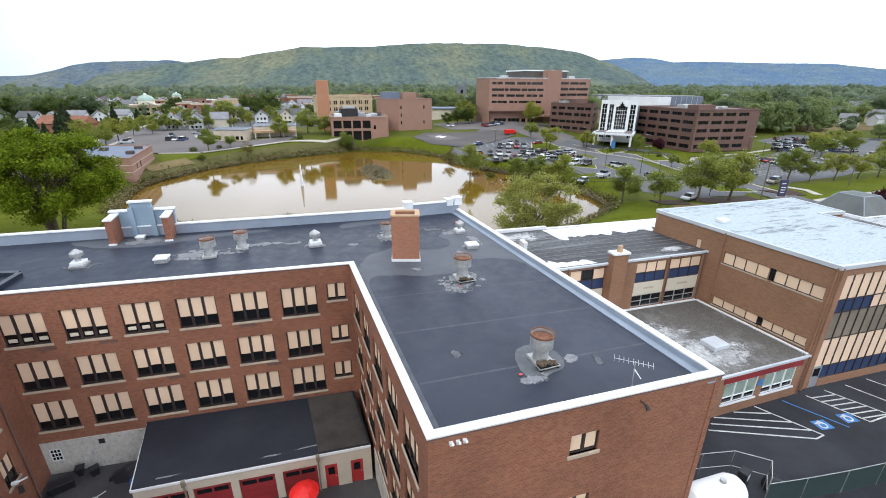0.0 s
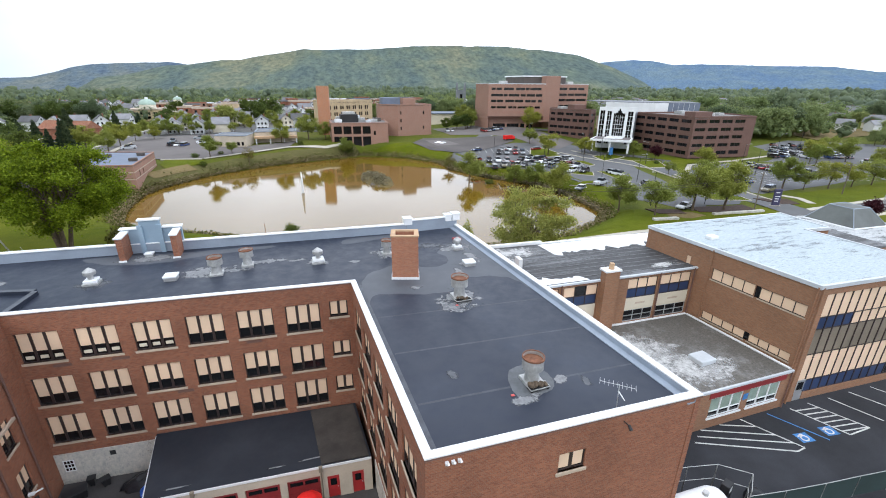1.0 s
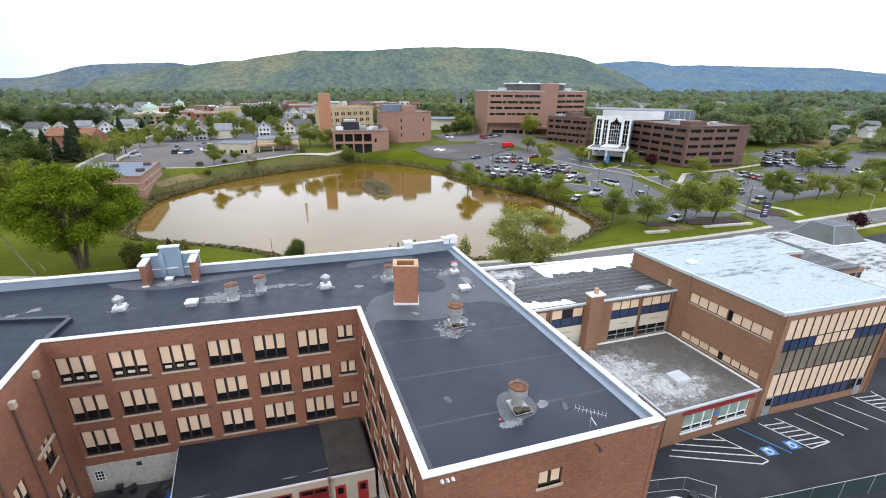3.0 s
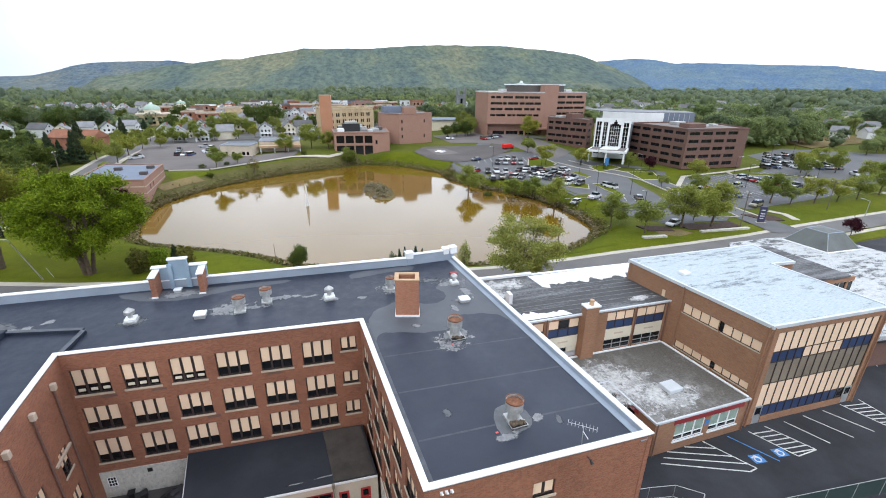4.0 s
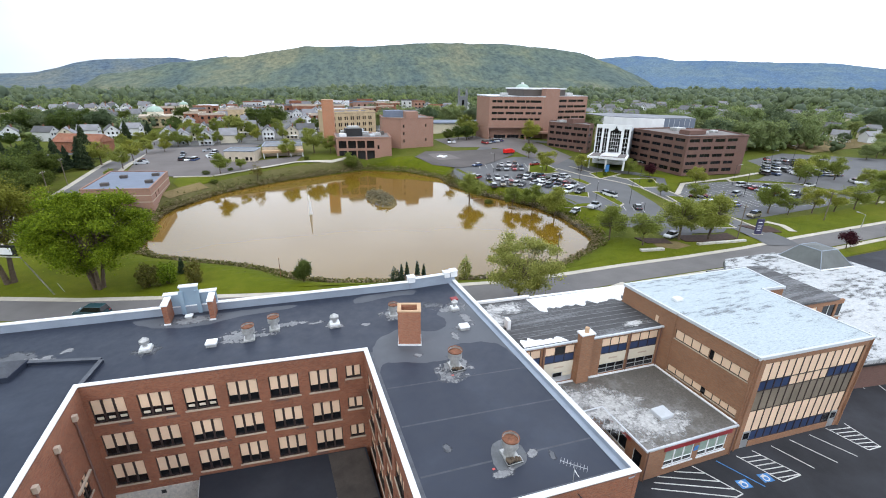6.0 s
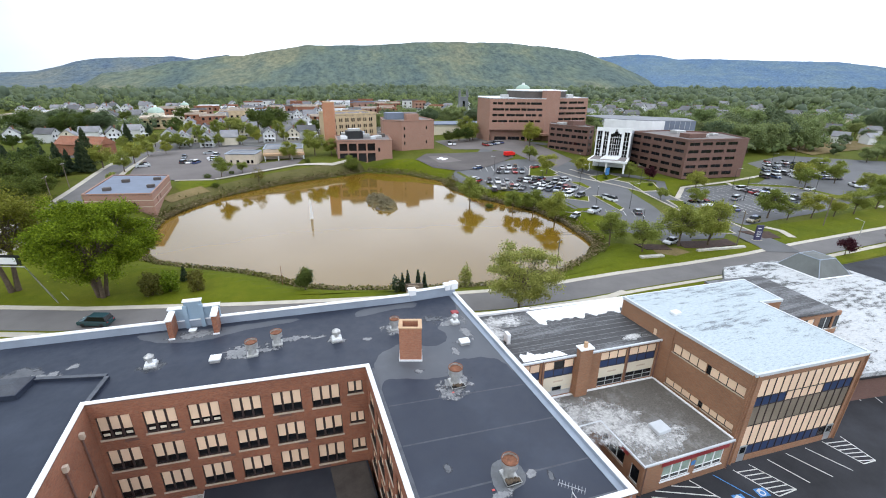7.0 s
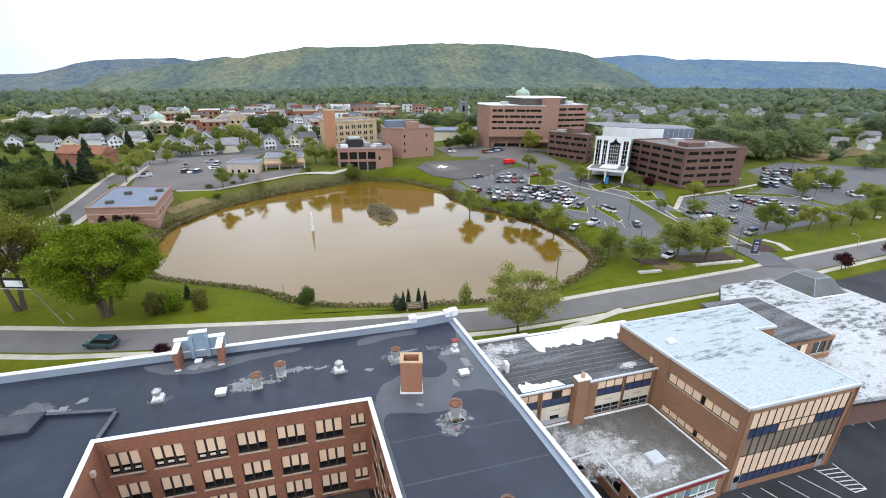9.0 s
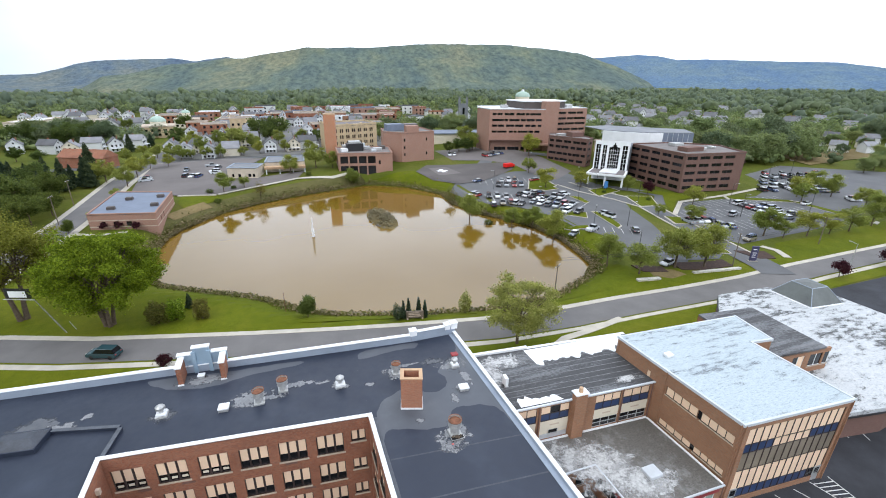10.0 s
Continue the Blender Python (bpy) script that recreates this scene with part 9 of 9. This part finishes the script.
for x, y, k, rz, size in MORE_HOUSES:
    again(HOUSES[k], x, y, size, rz)
r_ = random.Random(78)

# red-roofed brick hall in the west
red_hall = building("red_roofed_hall", (-84, 244, 1.0), "long brick hall with a dull red roof", "hall")
bm = BM()
prism(bm, [(-98, 246), (-78, 236), (-74, 244), (-94, 254)], 0.0, 6.0)
wpart("wall", bm, "brick", red_hall)
bm = BM()
a = [bm.verts.new(v) for v in ((-98.6, 245.6, 5.9), (-77.6, 235.2, 5.9), (-73.4, 244.2, 5.9), (-94.4, 254.6, 5.9))]
b = [bm.verts.new(v) for v in ((-96.2, 250.0, 9.2), (-75.8, 239.9, 9.2))]
bm.faces.new((a[0], a[1], b[1], b[0]))
bm.faces.new((a[2], a[3], b[0], b[1]))
bm.faces.new((a[1], a[2], b[1]))
bm.faces.new((a[3], a[0], b[0]))
wpart("roof", bm, "brick", red_hall, "dull red roof")

# flat-roofed shops and blocks of the town centre
def town_block(x, y, w, d, h, body, roof, label, rz=0.0, far=False):
    t = thing("town_block", (x, y, ground_at(x, y) - 0.3), label, "building", "blocks of the town centre", rz=rz)
    bm = BM()
    box(bm, -w / 2, w / 2, -d / 2, d / 2, 0, h)
    part("wall", bm, body, t)
    bm = BM()
    box(bm, -w / 2 + 0.4, w / 2 - 0.4, -d / 2 + 0.4, d / 2 - 0.4, h, h + 0.12)
    part("roof", bm, roof, t)
    bm = tube(BM(), [(-w / 2 - .2, -d / 2 - .2), (w / 2 + .2, -d / 2 - .2), (w / 2 + .2, d / 2 + .2), (-w / 2 - .2, d / 2 + .2)],
              [(-w / 2 + .4, -d / 2 + .4), (w / 2 - .4, -d / 2 + .4), (w / 2 - .4, d / 2 - .4), (-w / 2 + .4, d / 2 - .4)], h - 0.2, h + 0.7)
    part("cornice", bm, r_.choice(("white", "brick", "roof_blue", "shingle")) if far else "stone", t)
    n = max(3, int(w / (9 if far else 4)))
    for i in range(n):
        for z in np.arange(1.2, h - 1.8, 3.6):
            cx_ = -w / 2 + w * (i + 0.5) / n
            bm = BM()
            box(bm, cx_ - 0.8, cx_ + 0.8, -d / 2 - 0.06, -d / 2, z, z + 1.8)
            part("window", bm, "glass", t)


for x, y, w, d, h, body, roof, lab in ((-34, 405, 26, 20, 10, "brick", "roof_gravel", "red brick shop block"), (-60, 392, 16, 14, 9, "brick", "roof_tan", "red brick shop block"), (-46, 372, 22, 14, 9, "brick", "roof_gravel", "red brick corner block"),
                                       (-28, 384, 20, 16, 12, "buff", "roof_tan", "buff brick block"), (-4, 398, 24, 18, 8, "cream_panel", "roof_gravel", "pale flat-roofed store"), (24, 430, 26, 20, 11, "brick", "roof_tan", "red brick block"),
                                       (52, 440, 24, 18, 10, "brick_b", "roof_gravel", "brown brick block"), (6, 455, 30, 16, 9, "brick", "roof_gravel", "red brick row of shops"), (-30, 450, 26, 18, 9, "cream_panel", "roof_gravel", "pale flat-roofed store"),
                                       (80, 420, 28, 20, 9, "brick_h", "roof_gravel", "rose brick block"), (-90, 470, 30, 20, 9, "brick", "roof_tan", "red brick block"), (30, 350, 18, 14, 8, "brick", "roof_tan", "red brick shop"), (-196, 478, 24, 62, 5, "cream_panel", "white", "long low pale shed"),
                                       (-154, 474, 30, 16, 5, "cream_panel", "white", "long low pale shed"), (70, 350, 20, 16, 8, "brick_b", "roof_gravel", "brown brick store"), (110, 470, 30, 20, 9, "brick", "roof_gravel", "red brick block"), (250, 215, 34, 14, 6, "cream_panel", "white", "long white flat shed"),
                                       (180, 190, 40, 22, 8, "stone", "roof_blue", "grey block behind the office")):
    town_block(x, y, w * 0.8, d * 0.85, h * 0.85, body, roof, lab + " in the town", r_.uniform(-8, 8))
centre, tries = [], 0
while len(centre) < 40 and tries < 2000:
    tries += 1
    x, y = r_.uniform(-70, 150), r_.uniform(395, 580)
    if any((x - a) ** 2 + (y - b) ** 2 < 22 ** 2 for a, b in centre) or -66 < x < -46:
        continue
    centre.append((x, y))
    body, roof, lab = r_.choice((("brick", "shingle", "red brick block with a grey roof"), ("brick_h", "white", "rose brick block with a white roof"), ("brick", "white", "red brick block with a white roof"),
                                 ("stone", "white", "stone-grey block with a white roof"), ("brick_b", "roof_blue", "brown brick block with a blue-grey roof"), ("siding", "shingle", "white-sided block with a grey roof")))
    town_block(x, y, r_.uniform(10, 22), r_.uniform(8, 14), r_.uniform(5, 9), body, roof, lab + " in the town", r_.uniform(-12, 12), True)

# ---- cars ----
def car(seed, kind, label, paint="car"):
    t = thing("car", (0, 0, 0), label, "car", "parked cars")
    long, wide, high = {"saloon": (4.6, 1.8, 1.42), "suv": (4.7, 1.88, 1.72), "pickup": (5.4, 1.92, 1.8)}[kind]
    L, W = long / 2, wide / 2
    lower = {"saloon": 0.88, "suv": 1.02, "pickup": 1.08}[kind]
    prof = [(-L, 0.34), (-L + 0.03, lower - 0.18), (-L + 0.5, lower), (L - 0.95, lower), (L - 0.12, lower - 0.14), (L, lower - 0.38), (L - 0.05, 0.3), (-L + 0.08, 0.26)]
    bm = BM()
    a = [bm.verts.new((x, -W, z)) for x, z in prof]
    b = [bm.verts.new((x, W, z)) for x, z in prof]
    bm.faces.new(a)
    bm.faces.new(b[::-1])
    for i in range(len(prof)):
        bm.faces.new((a[i], b[i], b[(i + 1) % len(prof)], a[(i + 1) % len(prof)]))
    bevelled(bm, 0.07, 2)
    part("body", bm, paint, t)
    cab = {"saloon": [(-1.75, -1.15), (0.35, 1.15)], "suv": [(-2.2, -1.95), (0.5, 1.15)], "pickup": [(-0.6, -0.45), (0.75, 1.35)]}[kind]
    (r0, r1), (f1, f0) = cab
    bm = BM()
    lo = [bm.verts.new((x, y, lower - 0.02)) for x, y in ((r0, -W + .08), (f0, -W + .08), (f0, W - .08), (r0, W - .08))]
    hi = [bm.verts.new((x, y, high - 0.04)) for x, y in ((r1, -W + .24), (f1, -W + .24), (f1, W - .24), (r1, W - .24))]
    for i in range(4):
        bm.faces.new((lo[i], lo[(i + 1) % 4], hi[(i + 1) % 4], hi[i]))
    part("glasshouse", bm, "glass", t, "dark glazing")
    bm = BM()
    prism(bm, [(r1 - .05, -W + .22), (f1 + .05, -W + .22), (f1 + .05, W - .22), (r1 - .05, W - .22)], high - 0.06, high)
    part("roof", bevelled(bm, 0.025), paint, t)
    for x in (-L + 0.85, L - 0.9):
        for y in (-W + 0.1, W - 0.1):
            wh = part("wheel", rod(BM(), (x, y - 0.11, 0.33), (x, y + 0.11, 0.33), 0.33, 14), "tyre", t)
    for y in (-W + 0.3, W - 0.3):
        bm = BM()
        box(bm, L - 0.06, L + 0.012, y - 0.18, y + 0.18, lower - 0.34, lower - 0.2)
        part("headlight", bm, "white", t)
        bm = BM()
        box(bm, -L - 0.012, -L + 0.05, y - 0.16, y + 0.16, lower - 0.32, lower - 0.16)
        part("tail_light", bm, "red", t)
    return t


CARS = [stand(car(1, "saloon", "saloon car parked on the asphalt"), 95.0, 91.0, rz=60), stand(car(2, "suv", "estate car parked on the asphalt"), 97.3, 105.5, rz=100), stand(car(3, "pickup", "pickup truck parked on the asphalt"), 83.6, 96.0, rz=25)]
for c in CARS:
    c.location.z += 0.12
r_ = random.Random(31)


def park(x, y, rz):
    c = again(CARS[r_.choice((0, 0, 1, 1, 2))], x, y, 1.0, rz + r_.choice((0, 180)) + r_.uniform(-2, 2))
    c.location.z += 0.10


def park_row(x0, y0, x1, y1, n, off=90.0, fill=1.0):
    d = math.degrees(math.atan2(y1 - y0, x1 - x0))
    for i in range(n):
        if r_.random() <= fill:
            u = (i + 0.5) / n
            park(x0 + (x1 - x0) * u + r_.uniform(-.15, .15), y0 + (y1 - y0) * u + r_.uniform(-.15, .15), d + off)


park_row(83.2, 141, 92.5, 127.5, 6)
park_row(87.5, 143, 97.0, 129.5, 6, fill=0.9)
park_row(82.0, 129.5, 90.5, 117.5, 5)
park_row(86.8, 131.0, 95.0, 119.5, 5)
park_row(69.5, 141.5, 78.5, 138.5, 3)
park_row(67.5, 133.0, 76, 130.0, 3)
park_row(66.2, 146.5, 68.0, 143.5, 2, fill=1)
park_row(75.5, 130.0, 78.5, 127.0, 2)
park_row(81.5, 157, 93.0, 152, 4, fill=0.9)
park_row(86.0, 163, 94.0, 159.5, 3)
for x, y, a in ((77.2, 165.1, 20), (100.7, 157.6, 10), (99.6, 133.8, 5), (87.2, 114.2, 30), (90.6, 112.3, 30), (78.7, 98.0, 30), (98.0, 108.0, 100), (84.3, 68.6, 15), (241.5, 131.6, 10), (177.4, 95.0, 5), (138.6, 93.6, 15), (120.3, 74.4, 10),
                (-55.3, 207, 20), (-54.3, 202, 20), (-29.1, 220.2, 80), (-41.9, 218.8, 90)):
    park(x, y, a)
for i in range(6):
    u = i / 5
    park_row(215 - 34 * u, 139 - 23 * u, 236 - 27 * u, 124.5 - 19 * u, 7, fill=0.9)
park_row(205.5, 107.5, 211, 104, 3)
park_row(153.5, 104, 151.5, 83.5, 8)
park_row(158.5, 101, 157.0, 86, 6, fill=0.8)
park_row(116.5, 92.7, 126.5, 90.6, 4)
park_row(122, 86, 127, 84.6, 2)
park_row(200.5, 94.5, 203, 92.5, 2)
park_row(-41.5, 206, -34, 203.4, 3)
park_row(-34.5, 235, -28.0, 203, 10, fill=0.55)
park_row(98, 204.5, 110, 206.5, 5, 90)
park_row(83, 218, 88, 216.6, 2)
mark = thing("painted_mark", (-15.0, 28.8, YARD + 0.04), "small worn white mark painted on the yard", "road marking", rz=15)
part("ring", tube(BM(), [(0.30 * math.cos(a * math.pi / 10), 0.2 * math.sin(a * math.pi / 10)) for a in range(20)], [(0.16 * math.cos(a * math.pi / 10), 0.1 * math.sin(a * math.pi / 10)) for a in range(20)], 0, 0.006), "paint_w", mark)
part("tail", strip(BM(), [(0.25, 0.1), (0.75, 0.32)], -0.05, 0.05, 0, 0.006), "paint_w", mark)
mover = stand(car(4, "suv", "dark teal estate car on the road before the school", "teal"), -31.0, 68.9, rz=159)
mover.location.z += 0.22
truck = thing("box_truck", (100.3, 180.0, 0), "red box truck beside the hospital drive", "truck", rz=12)
bm = BM()
box(bm, -3.6, 2.0, -1.2, 1.2, 0.8, 3.3)
part("cargo_box", bevelled(bm, 0.05), "red_hot", truck)
bm = BM()
box(bm, 2.05, 3.6, -1.1, 1.1, 0.5, 2.5)
part("cab", bevelled(bm, 0.15), "red_hot", truck)
for x in (-2.6, 2.8):
    for y in (-1.0, 1.0):
        part("wheel", rod(BM(), (x, y - 0.15, 0.48), (x, y + 0.15, 0.48), 0.48, 14), "tyre", truck)
truck.location.z = ground_at(100.3, 180.0) + 0.13
truck.scale = (0.8, 0.8, 0.66)

# ---- pond furniture, poles, signs ----
isl = thing("reed_island", (28.7, 137.2, -4.3), "small stony island with dry reeds in the pond", "island")
bm = BM()
bmesh.ops.create_icosphere(bm, subdivisions=4, radius=1.0, matrix=Matrix.LocRotScale((0, 0, 0.1), Euler((0, 0, radians(-86))), (12.0, 4.3, 1.3)))
for v in bm.verts:
    v.co += Vector((1, 1, 0.8)) * 0.9 * noise.fractal(v.co * 0.35, 1, 2, 4)
part("mound", bm, "reed", isl)
rs = np.random.RandomState(3)
a = rs.uniform(0, 2 * np.pi, 1700)
k = np.sqrt(rs.uniform(0, 1, 1700))
px, py = 10.5 * k * np.cos(a), 4.0 * k * np.sin(a)
c_, s_ = math.cos(radians(-86)), math.sin(radians(-86))
ob = new("reeds", leaf_mesh("reeds", np.stack([px * c_ - py * s_, px * s_ + py * c_, rs.uniform(0.7, 2.6, 1700) * (1.15 - 0.6 * k) * (1 + 0.35 * np.sin(px * 1.1) * np.sin(py * 1.7))], 1), rs.uniform(0.22, 0.5, 1700), 9, "leaf_dry", 1.2))
ob.parent = isl
fr = random.Random(15)
for i in range(14):
    aa = fr.uniform(0, 6.28)
    x, y = 10.6 * math.cos(aa), 4.0 * math.sin(aa)
    bm = BM()
    bmesh.ops.create_icosphere(bm, subdivisions=1, radius=fr.uniform(0.3, 0.7), matrix=Matrix.Translation((x * c_ - y * s_, x * s_ + y * c_, 0.35)))
    part("stone", bm, "roof_tan", isl)
ft = thing("fountain", (5.2, 126.1, -4.05), "single white water jet in the pond", "fountain")
part("float", cyl(BM(), 0, 0, 0, 0.14, 0.35, 0.3, 14), "galv", ft)
rs = np.random.RandomState(8)
bm = BM()
for i in range(120):
    u = i / 120
    z = 0.3 + 5.6 * u
    w = 0.26 * (1 - 0.75 * u) + 0.06
    bmesh.ops.create_icosphere(bm, subdivisions=1, radius=w * rs.uniform(0.7, 1.2), matrix=Matrix.LocRotScale((rs.normal() * w * 0.25, rs.normal() * w * 0.25, z), None, (1, 1, 2.4)))
part("jet", bm, "white", ft, "white spray")


def edge_growth(name, seed, material, n, label, size, spread, tall):
    r = np.random.RandomState(seed)
    shore = np.array(POND)
    i, u = r.randint(len(POND), size=n), r.uniform(size=(n, 1))
    e = np.roll(shore, -1, 0)[i] - shore[i]
    out_ = np.stack([-e[:, 1], e[:, 0]], 1) / np.hypot(e[:, 0], e[:, 1])[:, None]
    p = shore[i] + e * u
    out_ *= np.where(off_shore(*(p + out_).T) < 0, -1, 1)[:, None]
    p = p + out_ * (np.abs(r.normal(size=(n, 1))) * spread - 0.2)
    z = np.maximum(height(*p.T), -4.0) + r.uniform(0.05, tall, n)
    ob = new(name, leaf_mesh(name, np.column_stack([p, z]), r.uniform(0.6, 1.4, n) * size, seed, material, 0.9))
    return tagged(ob, label, "bank growth", kind="stuff")


edge_growth("bank_grass", 41, "leaf_dry", 13000, "dry reeds and tufts along the waterline", 0.26, 1.3, 0.9)
edge_growth("bank_weeds", 42, "leaf_o", 9000, "olive weeds along the waterline", 0.30, 2.0, 1.0)


def pole(x, y, h, label, name="utility_pole", arm=0.0, lamp=False, rz=0.0, m_="wood", r0=0.14):
    t = thing(name, (x, y, ground_at(x, y)), label, "pole", rz=rz)
    part("mast", rod(BM(), (0, 0, -0.2), (0, 0, h), r0, 8, r0 * 0.65), m_, t)
    if arm:
        part("arm", rod(BM(), (-arm, 0, h - 0.5), (arm, 0, h - 0.5), 0.07, 6), m_, t)
        for i in (-1, -0.5, 0.5, 1):
            part("insulator", cyl(BM(), arm * i * 0.9, 0, h - 0.44, h - 0.22, 0.05, 0.03, 8), "white", t)
    if lamp:
        part("bracket", rod(BM(), (0, 0, h - 0.1), (1.3, 0, h + 0.15), 0.04, 6), "galv", t)
        bm = BM()
        box(bm, 1.2, 1.8, -0.13, 0.13, h + 0.05, h + 0.22)
        part("lamp_head", bevelled(bm, 0.04), "galv", t)
    return t


pole(50.0, 65.2, 8.2, "weathered timber utility pole at the pond", arm=1.1, rz=30)
pole(98.3, 62.4, 8.6, "weathered timber utility pole by the drive", arm=1.2, rz=60)
pole(-65.8, 151, 9.0, "timber utility pole beside the street", arm=1.1, rz=80)
pole(-68.8, 172, 9.0, "timber utility pole beside the street", arm=1.1, rz=80)
pole(-68.4, 205, 9.0, "timber utility pole beside the street", arm=1.1, rz=80)
pole(-3.8, 77.6, 4.2, "slim dark post at the water's edge", "slim_post", m_="rust", r0=0.06)
pole(120.5, 50.6, 7.5, "pale steel lamp post by the road", "street_lamp", lamp=True, m_="galv", r0=0.09, rz=90)
pole(136, 66.0, 8.0, "timber utility pole on the grass strip", arm=1.1, rz=80)
pole(170, 67.5, 8.0, "timber utility pole on the grass strip", arm=1.1, rz=80)
for x, y in ((81.6, 122), (100.5, 126), (84.5, 96.8), (96.6, 96), (112.6, 143), (78.5, 152), (79.2, 73.2), (112, 131), (140, 92), (168, 88), (150, 104), (198, 124), (222, 130), (107.5, 174), (121, 118), (92.3, 70.0)):
    pole(x, y, 7.8, "slim dark car park lamp post", "lamp_post", lamp=True, m_="black", r0=0.08, rz=x * 7)
# overhead wires by the right-hand road
wires = thing("overhead_wires", (98.3, 62.4, ground_at(98.3, 62.4)), "sagging overhead wires between the poles", "wires")
for (a, b) in (((98.3, 62.4), (136, 66.0)), ((136, 66.0), (170, 67.5)), ((50.0, 65.2), (98.3, 62.4))):
    for dz in (0.0, -0.5):
        pts = []
        for i in range(13):
            u = i / 12
            pts.append(Vector((a[0] + (b[0] - a[0]) * u, a[1] + (b[1] - a[1]) * u, 7.0 + dz - 1.6 * 4 * u * (1 - u) * 0.5)))
        bm = BM()
        side_ = Vector((-(b[1] - a[1]), b[0] - a[0], 0)).normalized()
        rings = [[bm.verts.new(p + (side_ * math.cos(k * math.pi / 2) + Vector((0, 0, 1)) * math.sin(k * math.pi / 2)) * 0.03) for k in range(4)] for p in pts]
        for p, q in zip(rings, rings[1:]):
            for k in range(4):
                bm.faces.new((p[k], p[(k + 1) % 4], q[(k + 1) % 4], q[k]))
        wpart("wire", bm, "black", wires)

# leaning signal arm on the lawn, entry signs, water-side name board
sg = thing("lawn_sign_post", (-39.6, 79.6, ground_at(-39.6, 79.6)), "pale steel post with a cantilevered panel on the lawn", "sign")
part("mast", rod(BM(), (0, 0, -0.2), (-1.3, -3.0, 8.2), 0.11, 8, 0.08), "galv", sg)
part("arm", rod(BM(), (-1.3, -3.0, 8.1), (-5.4, -2.2, 8.5), 0.09, 8, 0.06), "galv", sg)
bm = BM()
p0 = Vector((-4.9, -2.35, 8.65))
d_ = Vector((3.3, -0.6, -0.3))
v = [bm.verts.new(w) for w in (p0, p0 + d_, p0 + d_ + Vector((0, 0, 1.7)), p0 + Vector((0, 0, 1.7)))]
w = [bm.verts.new(u.co + Vector((0.06, 0.14, 0))) for u in v]
bm.faces.new(v)
bm.faces.new(w[::-1])
for i in range(4):
    bm.faces.new((v[i], w[i], w[(i + 1) % 4], v[(i + 1) % 4]))
panel = part("panel", bm, "black", sg, "dark panel with a pale face")
bm = BM()
q0 = p0 + d_ * 0.12 + Vector((-0.012, -0.03, 0.2))
v = [bm.verts.new(w) for w in (q0, q0 + d_ * 0.72, q0 + d_ * 0.72 + Vector((0, 0, 1.1)), q0 + Vector((0, 0, 1.1)))]
bm.faces.new(v)
part("face", bm, "white", panel, "pale blank face")
part("prop", rod(BM(), (1.2, 0.6, -0.1), (0.4, 0.9, 1.6), 0.04, 6), "galv", sg)

es = thing("entrance_sign", (106.2, 63.2, ground_at(106.2, 63.2)), "tall dark purple entrance sign with pale bars at the drive", "sign", rz=-25)
bm = BM()
box(bm, -0.8, 0.8, -0.2, 0.2, 0, 4.1)
part("pylon", bevelled(bm, 0.05), "purple", es)
for i, z in enumerate((1.2, 1.75, 2.3, 3.2)):
    bm = BM()
    box(bm, -0.55, 0.3 + 0.1 * (i % 3), -0.215, -0.2, z, z + 0.18)
    part("text_bar", bm, "white", es, "pale bar of lettering")
bm = BM()
box(bm, -1.05, 1.05, -0.4, 0.4, 0, 0.3)
part("base", bm, "concrete", es)
ns = thing("name_board", (18.9, 64.4, ground_at(18.9, 64.4)), "low stone name board between dark evergreens", "sign", rz=-12)
bm = BM()
box(bm, -1.6, 1.6, -0.2, 0.2, 0.4, 1.7)
part("board", bevelled(bm, 0.04), "wood", ns)
for i, z in enumerate((0.7, 1.05, 1.38)):
    bm = BM()
    box(bm, -1.2, 1.1 - 0.2 * i, -0.212, -0.2, z, z + 0.16)
    part("text_bar", bm, "stone", ns, "pale bar of lettering")
for x in (-1.4, 1.4):
    bm = BM()
    box(bm, x - 0.15, x + 0.15, -0.15, 0.15, 0, 0.4)
    part("leg", bm, "stone", ns)
bn = thing("blue_banner", (121.0, 136.0, ground_at(121.0, 136.0)), "blue banner sign before the portico", "sign")
bm = BM()
box(bm, -0.9, 0.9, -0.1, 0.1, 0.6, 3.4)
part("panel", bevelled(bm, 0.04), "paint_b", bn)
part("leg", rod(BM(), (0, 0, 0), (0, 0, 0.8), 0.1), "galv", bn)
# timber bulkhead along the east bank
bk = thing("timber_bulkhead", (74.0, 106.0, -4.0), "line of dark timber piles along the east bank", "bulkhead")
line = [(63.6, 131.8), (69.5, 121.5), (73.7, 113.6), (75.4, 100.0), (73.5, 86.4), (72.0, 81.0)]
for a, b in zip(line, line[1:]):
    n = int(math.hypot(b[0] - a[0], b[1] - a[1]) / 0.9)
    for i in range(n):
        u = i / n
        x, y = a[0] + (b[0] - a[0]) * u, a[1] + (b[1] - a[1]) * u
        wpart("post", rod(BM(), (x, y, -4.6), (x, y, -2.9 + 0.12 * math.sin(i * 2.3)), 0.2, 6), "wood", bk)
